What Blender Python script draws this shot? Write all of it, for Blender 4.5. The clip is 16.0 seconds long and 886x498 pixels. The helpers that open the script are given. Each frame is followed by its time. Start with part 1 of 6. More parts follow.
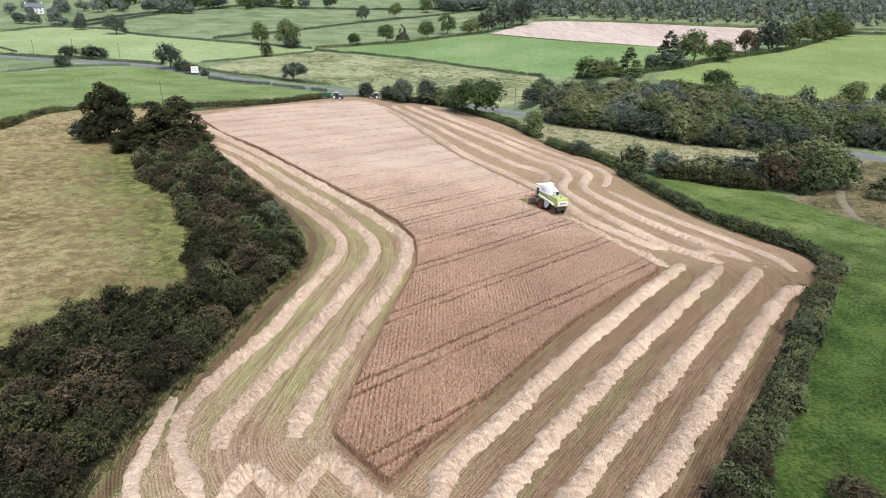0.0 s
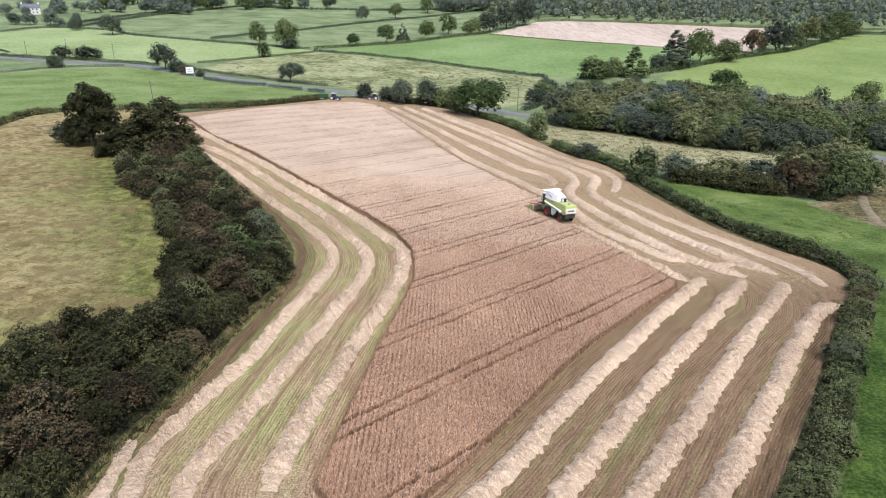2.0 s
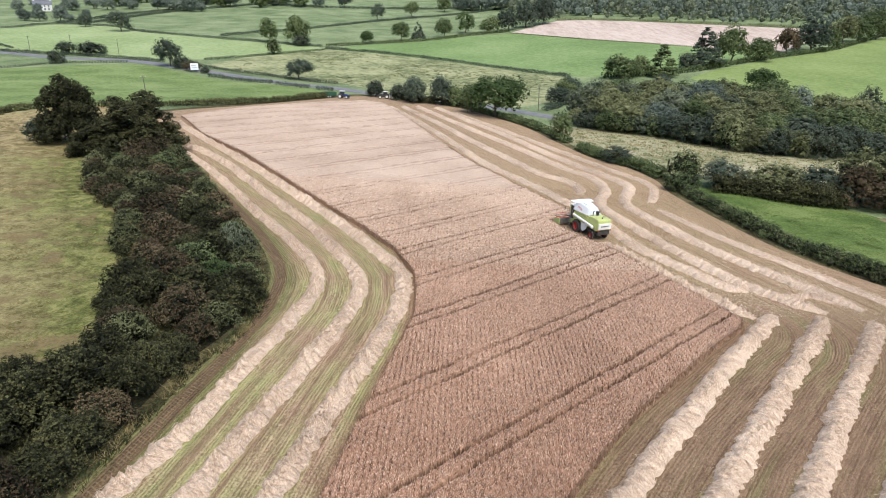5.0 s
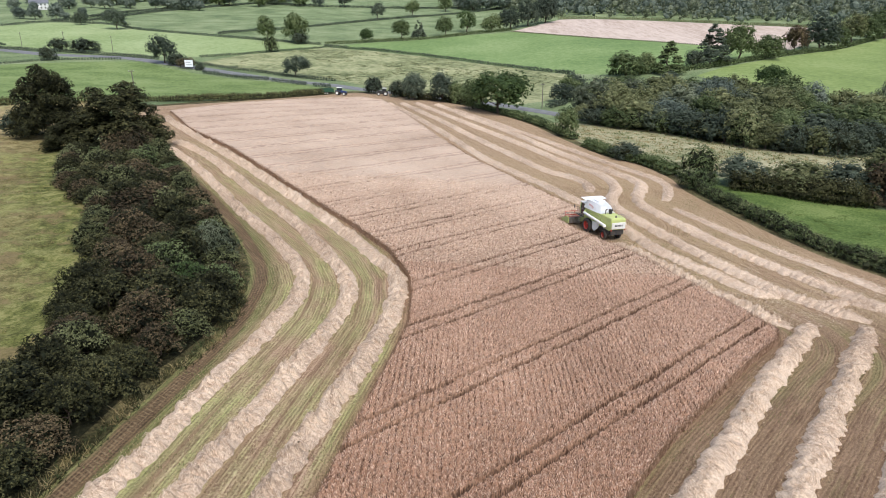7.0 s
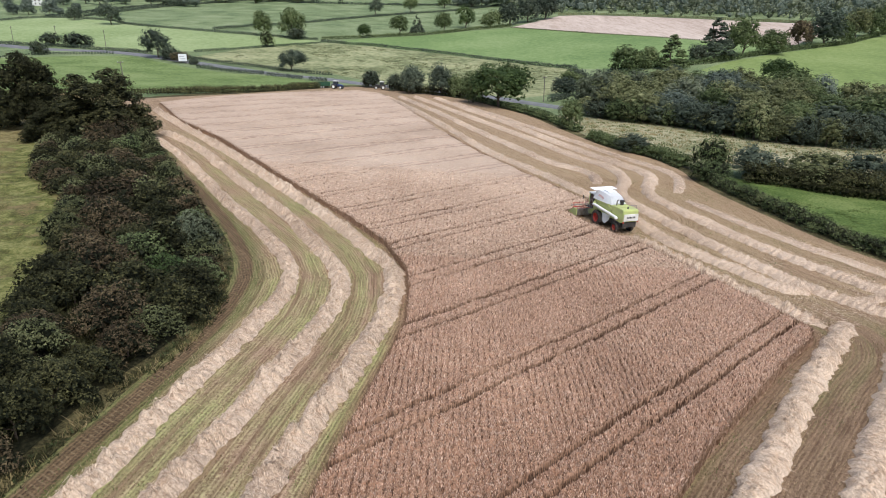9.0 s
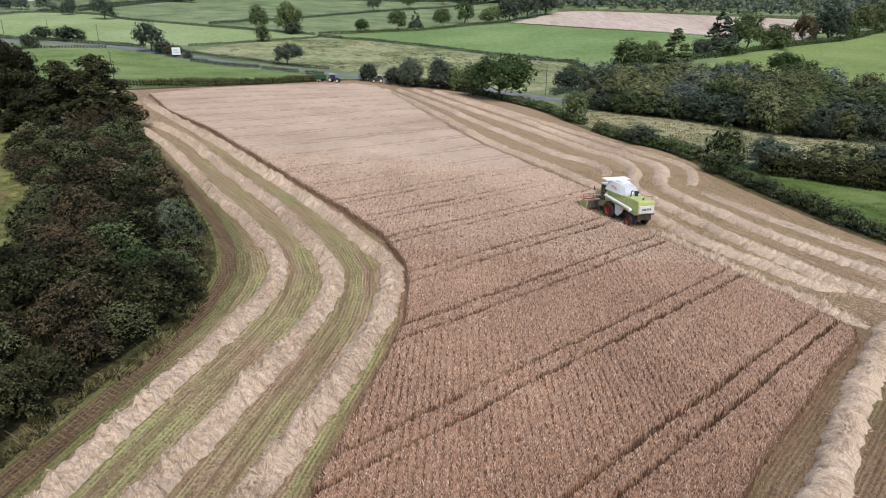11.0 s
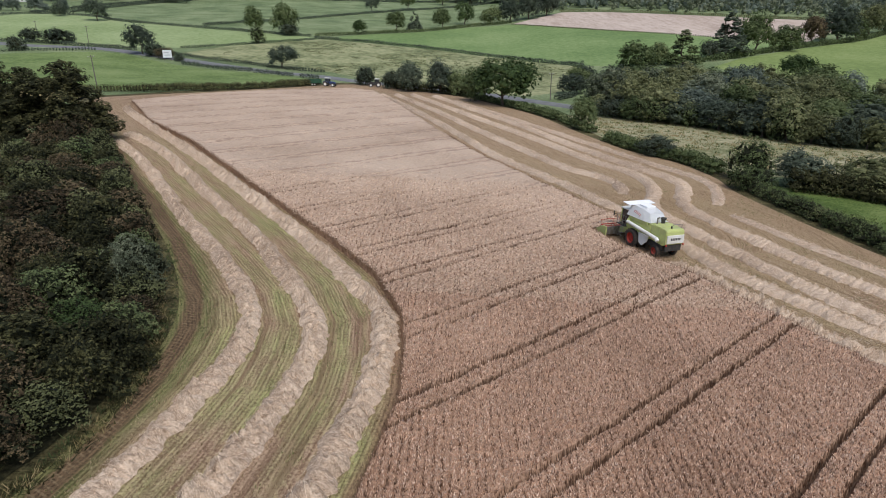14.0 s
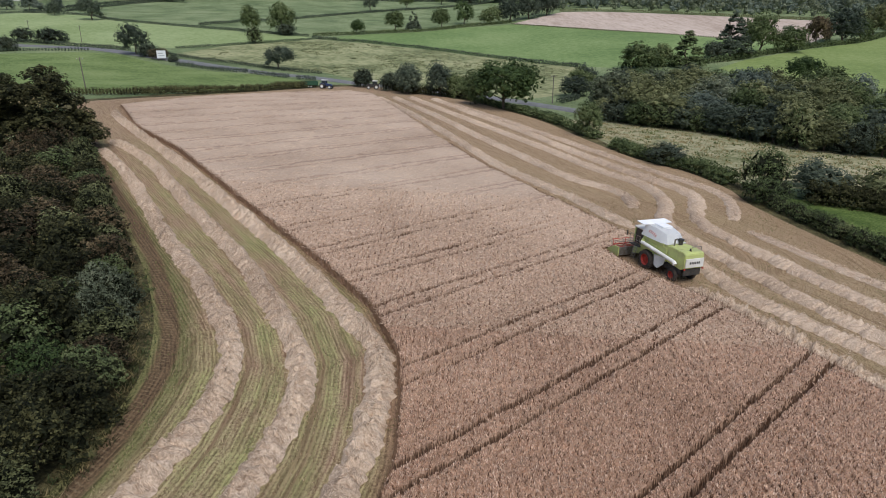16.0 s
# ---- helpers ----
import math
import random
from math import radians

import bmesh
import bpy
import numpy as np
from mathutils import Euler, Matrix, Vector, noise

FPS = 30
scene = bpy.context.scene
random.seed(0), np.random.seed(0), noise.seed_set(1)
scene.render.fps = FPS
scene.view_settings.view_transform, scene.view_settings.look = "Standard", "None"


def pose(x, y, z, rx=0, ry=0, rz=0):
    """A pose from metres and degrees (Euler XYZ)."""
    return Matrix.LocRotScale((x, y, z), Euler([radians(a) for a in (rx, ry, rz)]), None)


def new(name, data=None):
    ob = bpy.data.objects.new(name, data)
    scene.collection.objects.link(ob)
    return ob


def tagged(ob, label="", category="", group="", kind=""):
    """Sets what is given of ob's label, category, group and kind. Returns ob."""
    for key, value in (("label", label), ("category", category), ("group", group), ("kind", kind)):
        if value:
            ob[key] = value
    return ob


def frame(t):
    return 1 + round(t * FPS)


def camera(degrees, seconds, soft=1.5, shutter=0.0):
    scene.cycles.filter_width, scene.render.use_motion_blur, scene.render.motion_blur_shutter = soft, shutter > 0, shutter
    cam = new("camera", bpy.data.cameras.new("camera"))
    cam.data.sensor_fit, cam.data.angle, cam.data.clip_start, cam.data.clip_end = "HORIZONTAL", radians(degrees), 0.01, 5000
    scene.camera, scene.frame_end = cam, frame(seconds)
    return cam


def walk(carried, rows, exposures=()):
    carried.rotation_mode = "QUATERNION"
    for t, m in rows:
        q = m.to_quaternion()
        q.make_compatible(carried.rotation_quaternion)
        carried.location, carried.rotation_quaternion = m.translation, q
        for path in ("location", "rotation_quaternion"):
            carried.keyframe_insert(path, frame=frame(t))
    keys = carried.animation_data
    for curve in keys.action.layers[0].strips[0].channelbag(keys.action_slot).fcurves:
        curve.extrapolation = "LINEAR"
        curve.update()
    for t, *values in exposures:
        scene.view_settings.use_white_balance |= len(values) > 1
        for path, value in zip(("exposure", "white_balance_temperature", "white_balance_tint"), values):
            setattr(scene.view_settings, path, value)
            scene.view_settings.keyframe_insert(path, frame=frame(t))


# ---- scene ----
cam = camera(67.0, 16.0, 0.8)
# seconds, eye, tilt from straight down, heading, lean
PATH = [
    (0, 1.43, -23.08, 30.78, 70.41, 0.16, -0.22),
    (0.5, 1.45, -21.65, 30.49, 70.46, 0.15, -0.25),
    (1, 1.46, -19.98, 30.19, 70.47, 0.16, -0.20),
    (1.5, 1.53, -18.12, 29.97, 70.51, 0.23, -0.22),
    (2, 1.62, -15.98, 29.74, 70.53, 0.27, -0.28),
    (2.5, 1.72, -13.71, 29.40, 70.53, 0.28, -0.33),
    (3, 1.87, -11.10, 28.94, 70.54, 0.31, -0.32),
    (3.5, 2.00, -8.50, 28.45, 70.60, 0.48, -0.35),
    (4, 2.13, -5.65, 27.92, 70.63, 1.14, -0.24),
    (4.2, 2.17, -4.55, 27.72, 70.63, 1.44, -0.20),
    (6.5, 2.28, 4.54, 25.03, 70.89, 1.76, 0.02),
    (7, 2.26, 5.95, 24.39, 70.88, 1.75, 0.02),
    (7.5, 2.20, 7.19, 23.79, 70.88, 1.71, 0.05),
    (8, 2.15, 8.44, 23.19, 70.85, 1.68, 0.03),
    (8.5, 2.05, 9.48, 22.60, 70.85, 1.64, 0.08),
    (9, 1.94, 10.66, 22.03, 70.85, 1.61, 0.07),
    (11.5, 1.32, 16.61, 19.73, 70.75, 1.39, 0.20),
    (12, 1.23, 18.00, 19.79, 70.74, 1.36, 0.23),
    (12.5, 1.20, 19.37, 19.82, 70.74, 1.35, 0.27),
    (13, 1.19, 20.87, 19.90, 70.73, 1.39, 0.15),
    (13.5, 1.12, 22.48, 19.98, 70.76, 1.40, 0.14),
    (14, 1.05, 24.16, 20.13, 70.81, 1.39, 0.11),
    (14.5, 0.95, 25.65, 20.25, 70.82, 1.36, 0.14),
    (15, 0.87, 26.93, 20.41, 70.83, 1.34, 0.19),
    (15.5, 0.81, 28.00, 20.56, 70.77, 1.31, 0.19),
    (16, 0.76, 29.07, 20.67, 70.71, 1.28, 0.18),
]
EXPOSURE = [(0, 0.96), (4, 0.95), (8, 0.76), (12, 0.45), (16, 0.22)]
walk(cam, [(t, pose(x, y, z, tilt, 0, head) @ pose(0, 0, 0, 0, 0, lean)) for t, x, y, z, tilt, head, lean in PATH], EXPOSURE)

# ---- light: a bright overcast day with a weak, wide sun ----
SUN_HEIGHT, SUN_TURN = 58.0, 160.0
world = bpy.data.worlds.new("overcast_sky")
scene.world = world
world.use_nodes = True
wt = world.node_tree
sky = wt.nodes.new("ShaderNodeTexSky")
sky.sky_type, sky.sun_disc = "NISHITA", False
sky.sun_elevation, sky.sun_rotation = radians(SUN_HEIGHT), radians(SUN_TURN)
sky.air_density, sky.dust_density, sky.ozone_density = 1.0, 2.0, 1.0
wt.nodes["Background"].inputs["Strength"].default_value = 0.1
wt.links.new(sky.outputs["Color"], wt.nodes["Background"].inputs["Color"])
sun = new("sun", bpy.data.lights.new("sun", "SUN"))
sun.data.energy, sun.data.angle, sun.data.color = 1.9, radians(40), (0.985, 0.975, 0.99)
sun.matrix_world = pose(0, 0, 60, 90 - SUN_HEIGHT, 0, 180 - SUN_TURN)

# ---- small tools ----
rng = np.random.default_rng(7)
LATTICE = np.random.default_rng(3).uniform(-1, 1, (256, 256))


def vnoise(x, y, scale, shift=0):
    """Smooth noise between -1 and 1, with features of the given size."""
    x, y = np.asarray(x, float) / scale + 37.3 * shift, np.asarray(y, float) / scale + 91.7 * shift
    xi, yi = np.floor(x).astype(int), np.floor(y).astype(int)
    u, v = x - xi, y - yi
    u, v = u * u * (3 - 2 * u), v * v * (3 - 2 * v)
    g = lambda a, b: LATTICE[a % 256, b % 256]
    return (g(xi, yi) * (1 - u) + g(xi + 1, yi) * u) * (1 - v) + (g(xi, yi + 1) * (1 - u) + g(xi + 1, yi + 1) * u) * v


def soft(v, w):
    return 0.5 * (v + np.sqrt(v * v + w * w))


def land(x, y):
    """The height of the land: a field that leans to the east, a low crest at its far end, and a long rise beyond."""
    x, y = np.asarray(x, float), np.asarray(y, float)
    east = 1 / (1 + np.exp(-(x - 45) / 21.0))
    crest = 1 / (1 + np.exp(-(y - 210) / 21.0))
    rise = soft(y - 277 + 97 * east, 45.0) - soft(y - 1200, 100.0)
    return -0.0489 * 210 * np.tanh(x / 210) - 3.3 * crest * (1 - east) + 0.085 * rise


def spline(points, step):
    """A smooth line through the points, sampled every step metres."""
    p = np.array(points, float)
    q = np.vstack([2 * p[0] - p[1], p, 2 * p[-1] - p[-2]])
    out = []
    for i in range(len(p) - 1):
        a, b, c, d = q[i:i + 4]
        for t in np.linspace(0, 1, 12, endpoint=False):
            out.append(0.5 * (2 * b + (c - a) * t + (2 * a - 5 * b + 4 * c - d) * t * t + (3 * b - a - 3 * c + d) * t ** 3))
    out.append(p[-1])
    out = np.array(out)
    s = np.concatenate([[0], np.cumsum(np.hypot(*np.diff(out, axis=0).T))])
    n = max(2, int(s[-1] / step) + 1)
    at = np.linspace(0, s[-1], n)
    return np.stack([np.interp(at, s, out[:, 0]), np.interp(at, s, out[:, 1])], 1)


def resample(points, step, closed=False):
    p = np.array(points, float)
    if closed:
        p = np.vstack([p, p[:1]])
    s = np.concatenate([[0], np.cumsum(np.hypot(*np.diff(p, axis=0).T))])
    at = np.linspace(0, s[-1], max(2, int(s[-1] / step) + 1))
    return np.stack([np.interp(at, s, p[:, 0]), np.interp(at, s, p[:, 1])], 1)


def inside(x, y, outline):
    """Which of the points lie within the outline."""
    x, y = np.asarray(x, float), np.asarray(y, float)
    r = np.zeros(x.shape, bool)
    p = np.array(outline, float)
    for (ax, ay), (bx, by) in zip(p, np.roll(p, -1, 0)):
        if ay == by:
            continue
        r ^= ((ay > y) != (by > y)) & (x < (bx - ax) * (y - ay) / (by - ay) + ax)
    return r


def near_line(x, y, line):
    """The distance of each point from a line, and how far along the line its nearest place lies."""
    x, y = np.asarray(x, float).ravel(), np.asarray(y, float).ravel()
    best, along, s = np.full(x.shape, 1e9), np.zeros(x.shape), 0.0
    for (ax, ay), (bx, by) in zip(line[:-1], line[1:]):
        dx, dy = bx - ax, by - ay
        n = math.hypot(dx, dy) + 1e-9
        t = np.clip(((x - ax) * dx + (y - ay) * dy) / n ** 2, 0, 1)
        d = np.hypot(x - ax - t * dx, y - ay - t * dy)
        m = d < best
        best[m], along[m] = d[m], s + t[m] * n
        s += n
    return best, along


def raw_mesh(name, verts, groups, mats, which=None, smooth=False):
    """A mesh from vertices and arrays of faces; which gives the material slot of each array."""
    me = bpy.data.meshes.new(name)
    verts = np.asarray(verts, np.float32)
    me.vertices.add(len(verts))
    me.vertices.foreach_set("co", verts.ravel())
    groups = [np.asarray(g, np.int32) for g in groups if len(g)]
    total = sum(g.size for g in groups)
    count = sum(len(g) for g in groups)
    me.loops.add(total)
    me.polygons.add(count)
    me.loops.foreach_set("vertex_index", np.concatenate([g.ravel() for g in groups]))
    starts, at = [], 0
    for g in groups:
        starts.append(at + np.arange(len(g)) * g.shape[1])
        at += g.size
    me.polygons.foreach_set("loop_start", np.concatenate(starts).astype(np.int32))
    for m in mats:
        me.materials.append(m)
    if which is not None:
        slots = np.concatenate([np.full(len(g), w, np.int32) for g, w in zip(groups, which)])
        me.polygons.foreach_set("material_index", slots)
    me.polygons.foreach_set("use_smooth", np.full(count, smooth))
    me.update(calc_edges=True)
    me.validate()
    return me


def place(name, me, parent=None, m=None):
    ob = new(name, me)
    if parent is not None:
        ob.parent = parent
    if m is not None:
        ob.matrix_basis = m
    return ob


def part(name, bm, material, parent, label=""):
    """Links a bmesh as one mesh under a thing or a part."""
    me = bpy.data.meshes.new(name)
    bmesh.ops.recalc_face_normals(bm, faces=bm.faces)
    bm.to_mesh(me)
    bm.free()
    me.materials.append(material)
    ob = place(name, me, parent)
    if label:
        ob["label"] = label
    return ob


def box(x0, x1, y0, y1, z0, z1, bevel=0.03, bm=None, taper=None):
    """A bevelled box; taper gives (dx, dy) by which its top is drawn in on each side."""
    own = bmesh.new()
    made = bmesh.ops.create_cube(own, size=1)["verts"]
    for v in made:
        top = v.co.z > 0
        v.co = Vector(((x0 + x1) / 2 + v.co.x * (x1 - x0), (y0 + y1) / 2 + v.co.y * (y1 - y0), z1 if top else z0))
        if taper and top:
            v.co.x += math.copysign(taper[0], (x0 + x1) / 2 - v.co.x)
            v.co.y += math.copysign(taper[1], (y0 + y1) / 2 - v.co.y)
    if bevel:
        bmesh.ops.bevel(own, geom=own.edges[:], offset=bevel, segments=2, affect="EDGES", profile=0.6)
    return own if bm is None else merge(bm, own)


def merge(bm, other):
    me = bpy.data.meshes.new("scrap")
    other.to_mesh(me)
    other.free()
    bm.from_mesh(me)
    bpy.data.meshes.remove(me)
    return bm


def rod(a, b, r, bm=None, seg=10, r2=None):
    """A round bar from a to b."""
    own = bmesh.new()
    a, b = Vector(a), Vector(b)
    bmesh.ops.create_cone(own, cap_ends=True, segments=seg, radius1=r, radius2=r if r2 is None else r2, depth=(b - a).length)
    turn = (b - a).to_track_quat("Z", "Y").to_matrix().to_4x4()
    bmesh.ops.transform(own, matrix=Matrix.Translation((a + b) / 2) @ turn, verts=own.verts)
    return own if bm is None else merge(bm, own)


def prism(outline, x0, x1, bevel=0.02):
    """A solid from an outline in y and z, drawn from x0 to x1."""
    bm = bmesh.new()
    a = [bm.verts.new((x0, y, z)) for y, z in outline]
    b = [bm.verts.new((x1, y, z)) for y, z in outline]
    bm.faces.new(a)
    bm.faces.new(b[::-1])
    for i in range(len(a)):
        j = (i + 1) % len(a)
        bm.faces.new((a[j], a[i], b[i], b[j]))
    bmesh.ops.recalc_face_normals(bm, faces=bm.faces)
    if bevel:
        bmesh.ops.bevel(bm, geom=bm.edges[:], offset=bevel, segments=2, affect="EDGES")
    return bm


def thing(name, label, category, m=None, group="", kind=""):
    ob = new(name)
    ob.empty_display_size = 0.3
    if m is not None:
        ob.matrix_basis = m
    return tagged(ob, label, category, group, kind)


# ---- materials ----
def nodes_of(name, rough=0.8, spec=0.3, metal=0.0):
    m = bpy.data.materials.new(name)
    m.use_nodes = True
    nt = m.node_tree
    b = nt.nodes["Principled BSDF"]
    b.inputs["Roughness"].default_value, b.inputs["Metallic"].default_value = rough, metal
    b.inputs["Specular IOR Level"].default_value = spec
    return m, nt, b


def node(nt, kind, **sockets):
    n = nt.nodes.new(kind)
    for k, v in sockets.items():
        n.inputs[k.replace("_", " ")].default_value = v
    return n


def noise_of(nt, vector, scale, detail=4.0, rough=0.6):
    n = node(nt, "ShaderNodeTexNoise", Scale=scale, Detail=detail, Roughness=rough)
    if vector is not None:
        nt.links.new(vector, n.inputs["Vector"])
    return n.outputs["Fac"]


def ramp_of(nt, fac, stops):
    n = nt.nodes.new("ShaderNodeValToRGB")
    while len(n.color_ramp.elements) < len(stops):
        n.color_ramp.elements.new(0.5)
    for e, (at, c) in zip(n.color_ramp.elements, stops):
        e.position, e.color = at, (*c, 1)
    nt.links.new(fac, n.inputs["Fac"])
    return n.outputs["Color"]


def mix_of(nt, fac, a, b, how="MIX"):
    n = nt.nodes.new("ShaderNodeMix")
    n.data_type, n.blend_type = "RGBA", how
    for value, socket in ((fac, n.inputs[0]), (a, n.inputs[6]), (b, n.inputs[7])):
        if isinstance(value, bpy.types.NodeSocket):
            nt.links.new(value, socket)
        else:
            socket.default_value = value if isinstance(value, float) else (*value, 1)
    return n.outputs[2]


def math_of(nt, how, a, b):
    n = nt.nodes.new("ShaderNodeMath")
    n.operation = how
    for value, socket in ((a, n.inputs[0]), (b, n.inputs[1])):
        if isinstance(value, bpy.types.NodeSocket):
            nt.links.new(value, socket)
        else:
            socket.default_value = value
    return n.outputs[0]


def bump_of(nt, b, height, strength, distance):
    n = node(nt, "ShaderNodeBump", Strength=strength, Distance=distance)
    nt.links.new(height, n.inputs["Height"])
    nt.links.new(n.outputs["Normal"], b.inputs["Normal"])


def where_of(nt):
    return nt.nodes.new("ShaderNodeNewGeometry").outputs["Position"]


def grass(name, dark, mid, light, patch=0.05, fine=1.5, streak=None):
    """Grassland: broad patches, tussocks and fine blades."""
    m, nt, b = nodes_of(name, 0.9, 0.15)
    at = where_of(nt)
    if streak:
        mp = nt.nodes.new("ShaderNodeMapping")
        mp.inputs["Rotation"].default_value, mp.inputs["Scale"].default_value = (0, 0, radians(streak[0])), (1, streak[1], 1)
        nt.links.new(at, mp.inputs["Vector"])
        at = mp.outputs["Vector"]
    broad = noise_of(nt, at, patch, 5.0, 0.62)
    small = noise_of(nt, at, fine, 6.0, 0.7)
    both = math_of(nt, "ADD", math_of(nt, "MULTIPLY", broad, 0.45), math_of(nt, "MULTIPLY", small, 0.55))
    c = ramp_of(nt, both, [(0.415, dark), (0.5, mid), (0.595, light)])
    nt.links.new(c, b.inputs["Base Color"])
    bump_of(nt, b, small, 0.8, 0.4)
    return m


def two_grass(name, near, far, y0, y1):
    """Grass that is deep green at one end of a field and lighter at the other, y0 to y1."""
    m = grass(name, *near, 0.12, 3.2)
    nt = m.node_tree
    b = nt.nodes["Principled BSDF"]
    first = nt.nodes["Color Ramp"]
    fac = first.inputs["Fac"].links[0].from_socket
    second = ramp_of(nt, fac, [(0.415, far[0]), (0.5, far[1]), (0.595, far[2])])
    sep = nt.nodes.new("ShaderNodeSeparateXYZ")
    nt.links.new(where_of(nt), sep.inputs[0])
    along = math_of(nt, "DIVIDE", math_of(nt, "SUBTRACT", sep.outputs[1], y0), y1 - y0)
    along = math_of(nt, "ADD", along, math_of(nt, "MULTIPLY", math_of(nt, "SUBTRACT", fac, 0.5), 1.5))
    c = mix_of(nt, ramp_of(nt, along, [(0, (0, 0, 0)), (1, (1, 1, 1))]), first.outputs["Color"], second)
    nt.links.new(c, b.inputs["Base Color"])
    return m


def patchy_grass(name, dry, green):
    """Dry pasture that turns green where its 'lush' attribute says."""
    m, nt, b = nodes_of(name, 0.9, 0.15)
    at = where_of(nt)
    wide, clumps, fine = noise_of(nt, at, 0.06, 4.0), noise_of(nt, at, 0.7, 4.0, 0.6), noise_of(nt, at, 3.5, 4.0, 0.75)
    f = math_of(nt, "ADD", math_of(nt, "MULTIPLY", wide, 0.3), math_of(nt, "ADD", math_of(nt, "MULTIPLY", clumps, 0.4), math_of(nt, "MULTIPLY", fine, 0.3)))
    lush = nt.nodes.new("ShaderNodeAttribute")
    lush.attribute_name = "lush"
    g = math_of(nt, "ADD", lush.outputs["Fac"], math_of(nt, "MULTIPLY", math_of(nt, "SUBTRACT", wide, 0.5), 1.6))
    g = math_of(nt, "ADD", g, math_of(nt, "MULTIPLY", math_of(nt, "SUBTRACT", clumps, 0.5), 0.9))
    brown = ramp_of(nt, math_of(nt, "ADD", noise_of(nt, at, 0.3, 3.0, 0.55), math_of(nt, "MULTIPLY", math_of(nt, "SUBTRACT", fine, 0.5), 0.25)), [(0.53, (0, 0, 0)), (0.63, (0.8, 0.8, 0.8))])
    tones = [ramp_of(nt, f, list(zip((0.43, 0.5, 0.57), t))) for t in (dry, green)]
    c = mix_of(nt, ramp_of(nt, g, [(0.3, (0, 0, 0)), (0.75, (1, 1, 1))]), *tones)
    c = mix_of(nt, brown, c, mix_of(nt, fine, (0.07, 0.055, 0.022), (0.27, 0.2, 0.1)))
    nt.links.new(c, b.inputs["Base Color"])
    bump_of(nt, b, f, 0.9, 0.25)
    return m


def see_through(nt, b, colour, share):
    """Light that passes through a thin leaf or straw."""
    t, mx = nt.nodes.new("ShaderNodeBsdfTranslucent"), node(nt, "ShaderNodeMixShader", Fac=share)
    nt.links.new(colour, t.inputs["Color"])
    nt.links.new(b.outputs[0], mx.inputs[1])
    nt.links.new(t.outputs[0], mx.inputs[2])
    nt.links.new(mx.outputs[0], nt.nodes["Material Output"].inputs["Surface"])


def leaf(name, dark, mid, light, rough=0.7):
    """Foliage: each leaf clump has its own shade, each plant its own tone."""
    m, nt, b = nodes_of(name, rough, 0.15)
    geo = nt.nodes.new("ShaderNodeNewGeometry")
    obj = nt.nodes.new("ShaderNodeObjectInfo")
    broad = noise_of(nt, geo.outputs["Position"], 0.45, 3.0)
    f = math_of(nt, "ADD", math_of(nt, "MULTIPLY", geo.outputs["Random Per Island"], 0.18), math_of(nt, "MULTIPLY", broad, 0.63))
    f = math_of(nt, "ADD", f, math_of(nt, "MULTIPLY", obj.outputs["Random"], 0.2))
    fine = noise_of(nt, geo.outputs["Position"], 7.0, 4.0, 0.75)
    f = math_of(nt, "ADD", f, math_of(nt, "MULTIPLY", math_of(nt, "SUBTRACT", fine, 0.5), 0.45))
    c = ramp_of(nt, f, [(0.3, dark), (0.5, mid), (0.7, light)])
    nt.links.new(c, b.inputs["Base Color"])
    bump_of(nt, b, fine, 0.9, 0.15)
    see_through(nt, b, c, 0.15)
    return m


def plain(name, a, b_, scale=2.0, rough=0.5, spec=0.4, metal=0.0, bump=0.0):
    """Paint, metal or rubber with a little dirt and wear."""
    m, nt, b = nodes_of(name, rough, spec, metal)
    at = nt.nodes.new("ShaderNodeTexCoord").outputs["Object"]
    f = noise_of(nt, at, scale, 6.0, 0.65)
    nt.links.new(ramp_of(nt, f, [(0.35, b_), (0.6, a)]), b.inputs["Base Color"])
    if bump:
        bump_of(nt, b, noise_of(nt, at, scale * 8), 0.4, bump)
    return m


def straws(name, dark, mid, light, scale=1.2, island=0.35):
    """Straw, ears and dry stalks."""
    m, nt, b = nodes_of(name, 0.75, 0.25)
    geo = nt.nodes.new("ShaderNodeNewGeometry")
    broad = noise_of(nt, geo.outputs["Position"], 0.06, 4.0)
    fine = noise_of(nt, geo.outputs["Position"], scale * 5, 5.0, 0.7)
    f = math_of(nt, "ADD", math_of(nt, "MULTIPLY", geo.outputs["Random Per Island"], island), math_of(nt, "MULTIPLY", broad, 0.35))
    f = math_of(nt, "ADD", f, math_of(nt, "MULTIPLY", fine, 0.65 - island))
    c = ramp_of(nt, f, [(0.33, dark), (0.5, mid), (0.68, light)])
    nt.links.new(c, b.inputs["Base Color"])
    bump_of(nt, b, fine, 0.7, 0.08)
    if island:
        see_through(nt, b, c, 0.4)
    return m


def paling_crop(name, near, far, y0, y1):
    """Standing crop whose colour pales from y0 to y1: shaded gaps painted near, lit ears far."""
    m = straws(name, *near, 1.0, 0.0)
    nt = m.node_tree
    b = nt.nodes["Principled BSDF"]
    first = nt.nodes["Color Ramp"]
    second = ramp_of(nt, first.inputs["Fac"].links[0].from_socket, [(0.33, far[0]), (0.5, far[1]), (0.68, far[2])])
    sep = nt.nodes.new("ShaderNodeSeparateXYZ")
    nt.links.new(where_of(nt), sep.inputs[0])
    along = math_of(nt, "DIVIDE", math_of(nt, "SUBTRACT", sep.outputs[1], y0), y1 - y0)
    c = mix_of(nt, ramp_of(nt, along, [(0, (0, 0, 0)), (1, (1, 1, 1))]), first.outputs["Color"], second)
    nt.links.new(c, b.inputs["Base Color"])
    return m


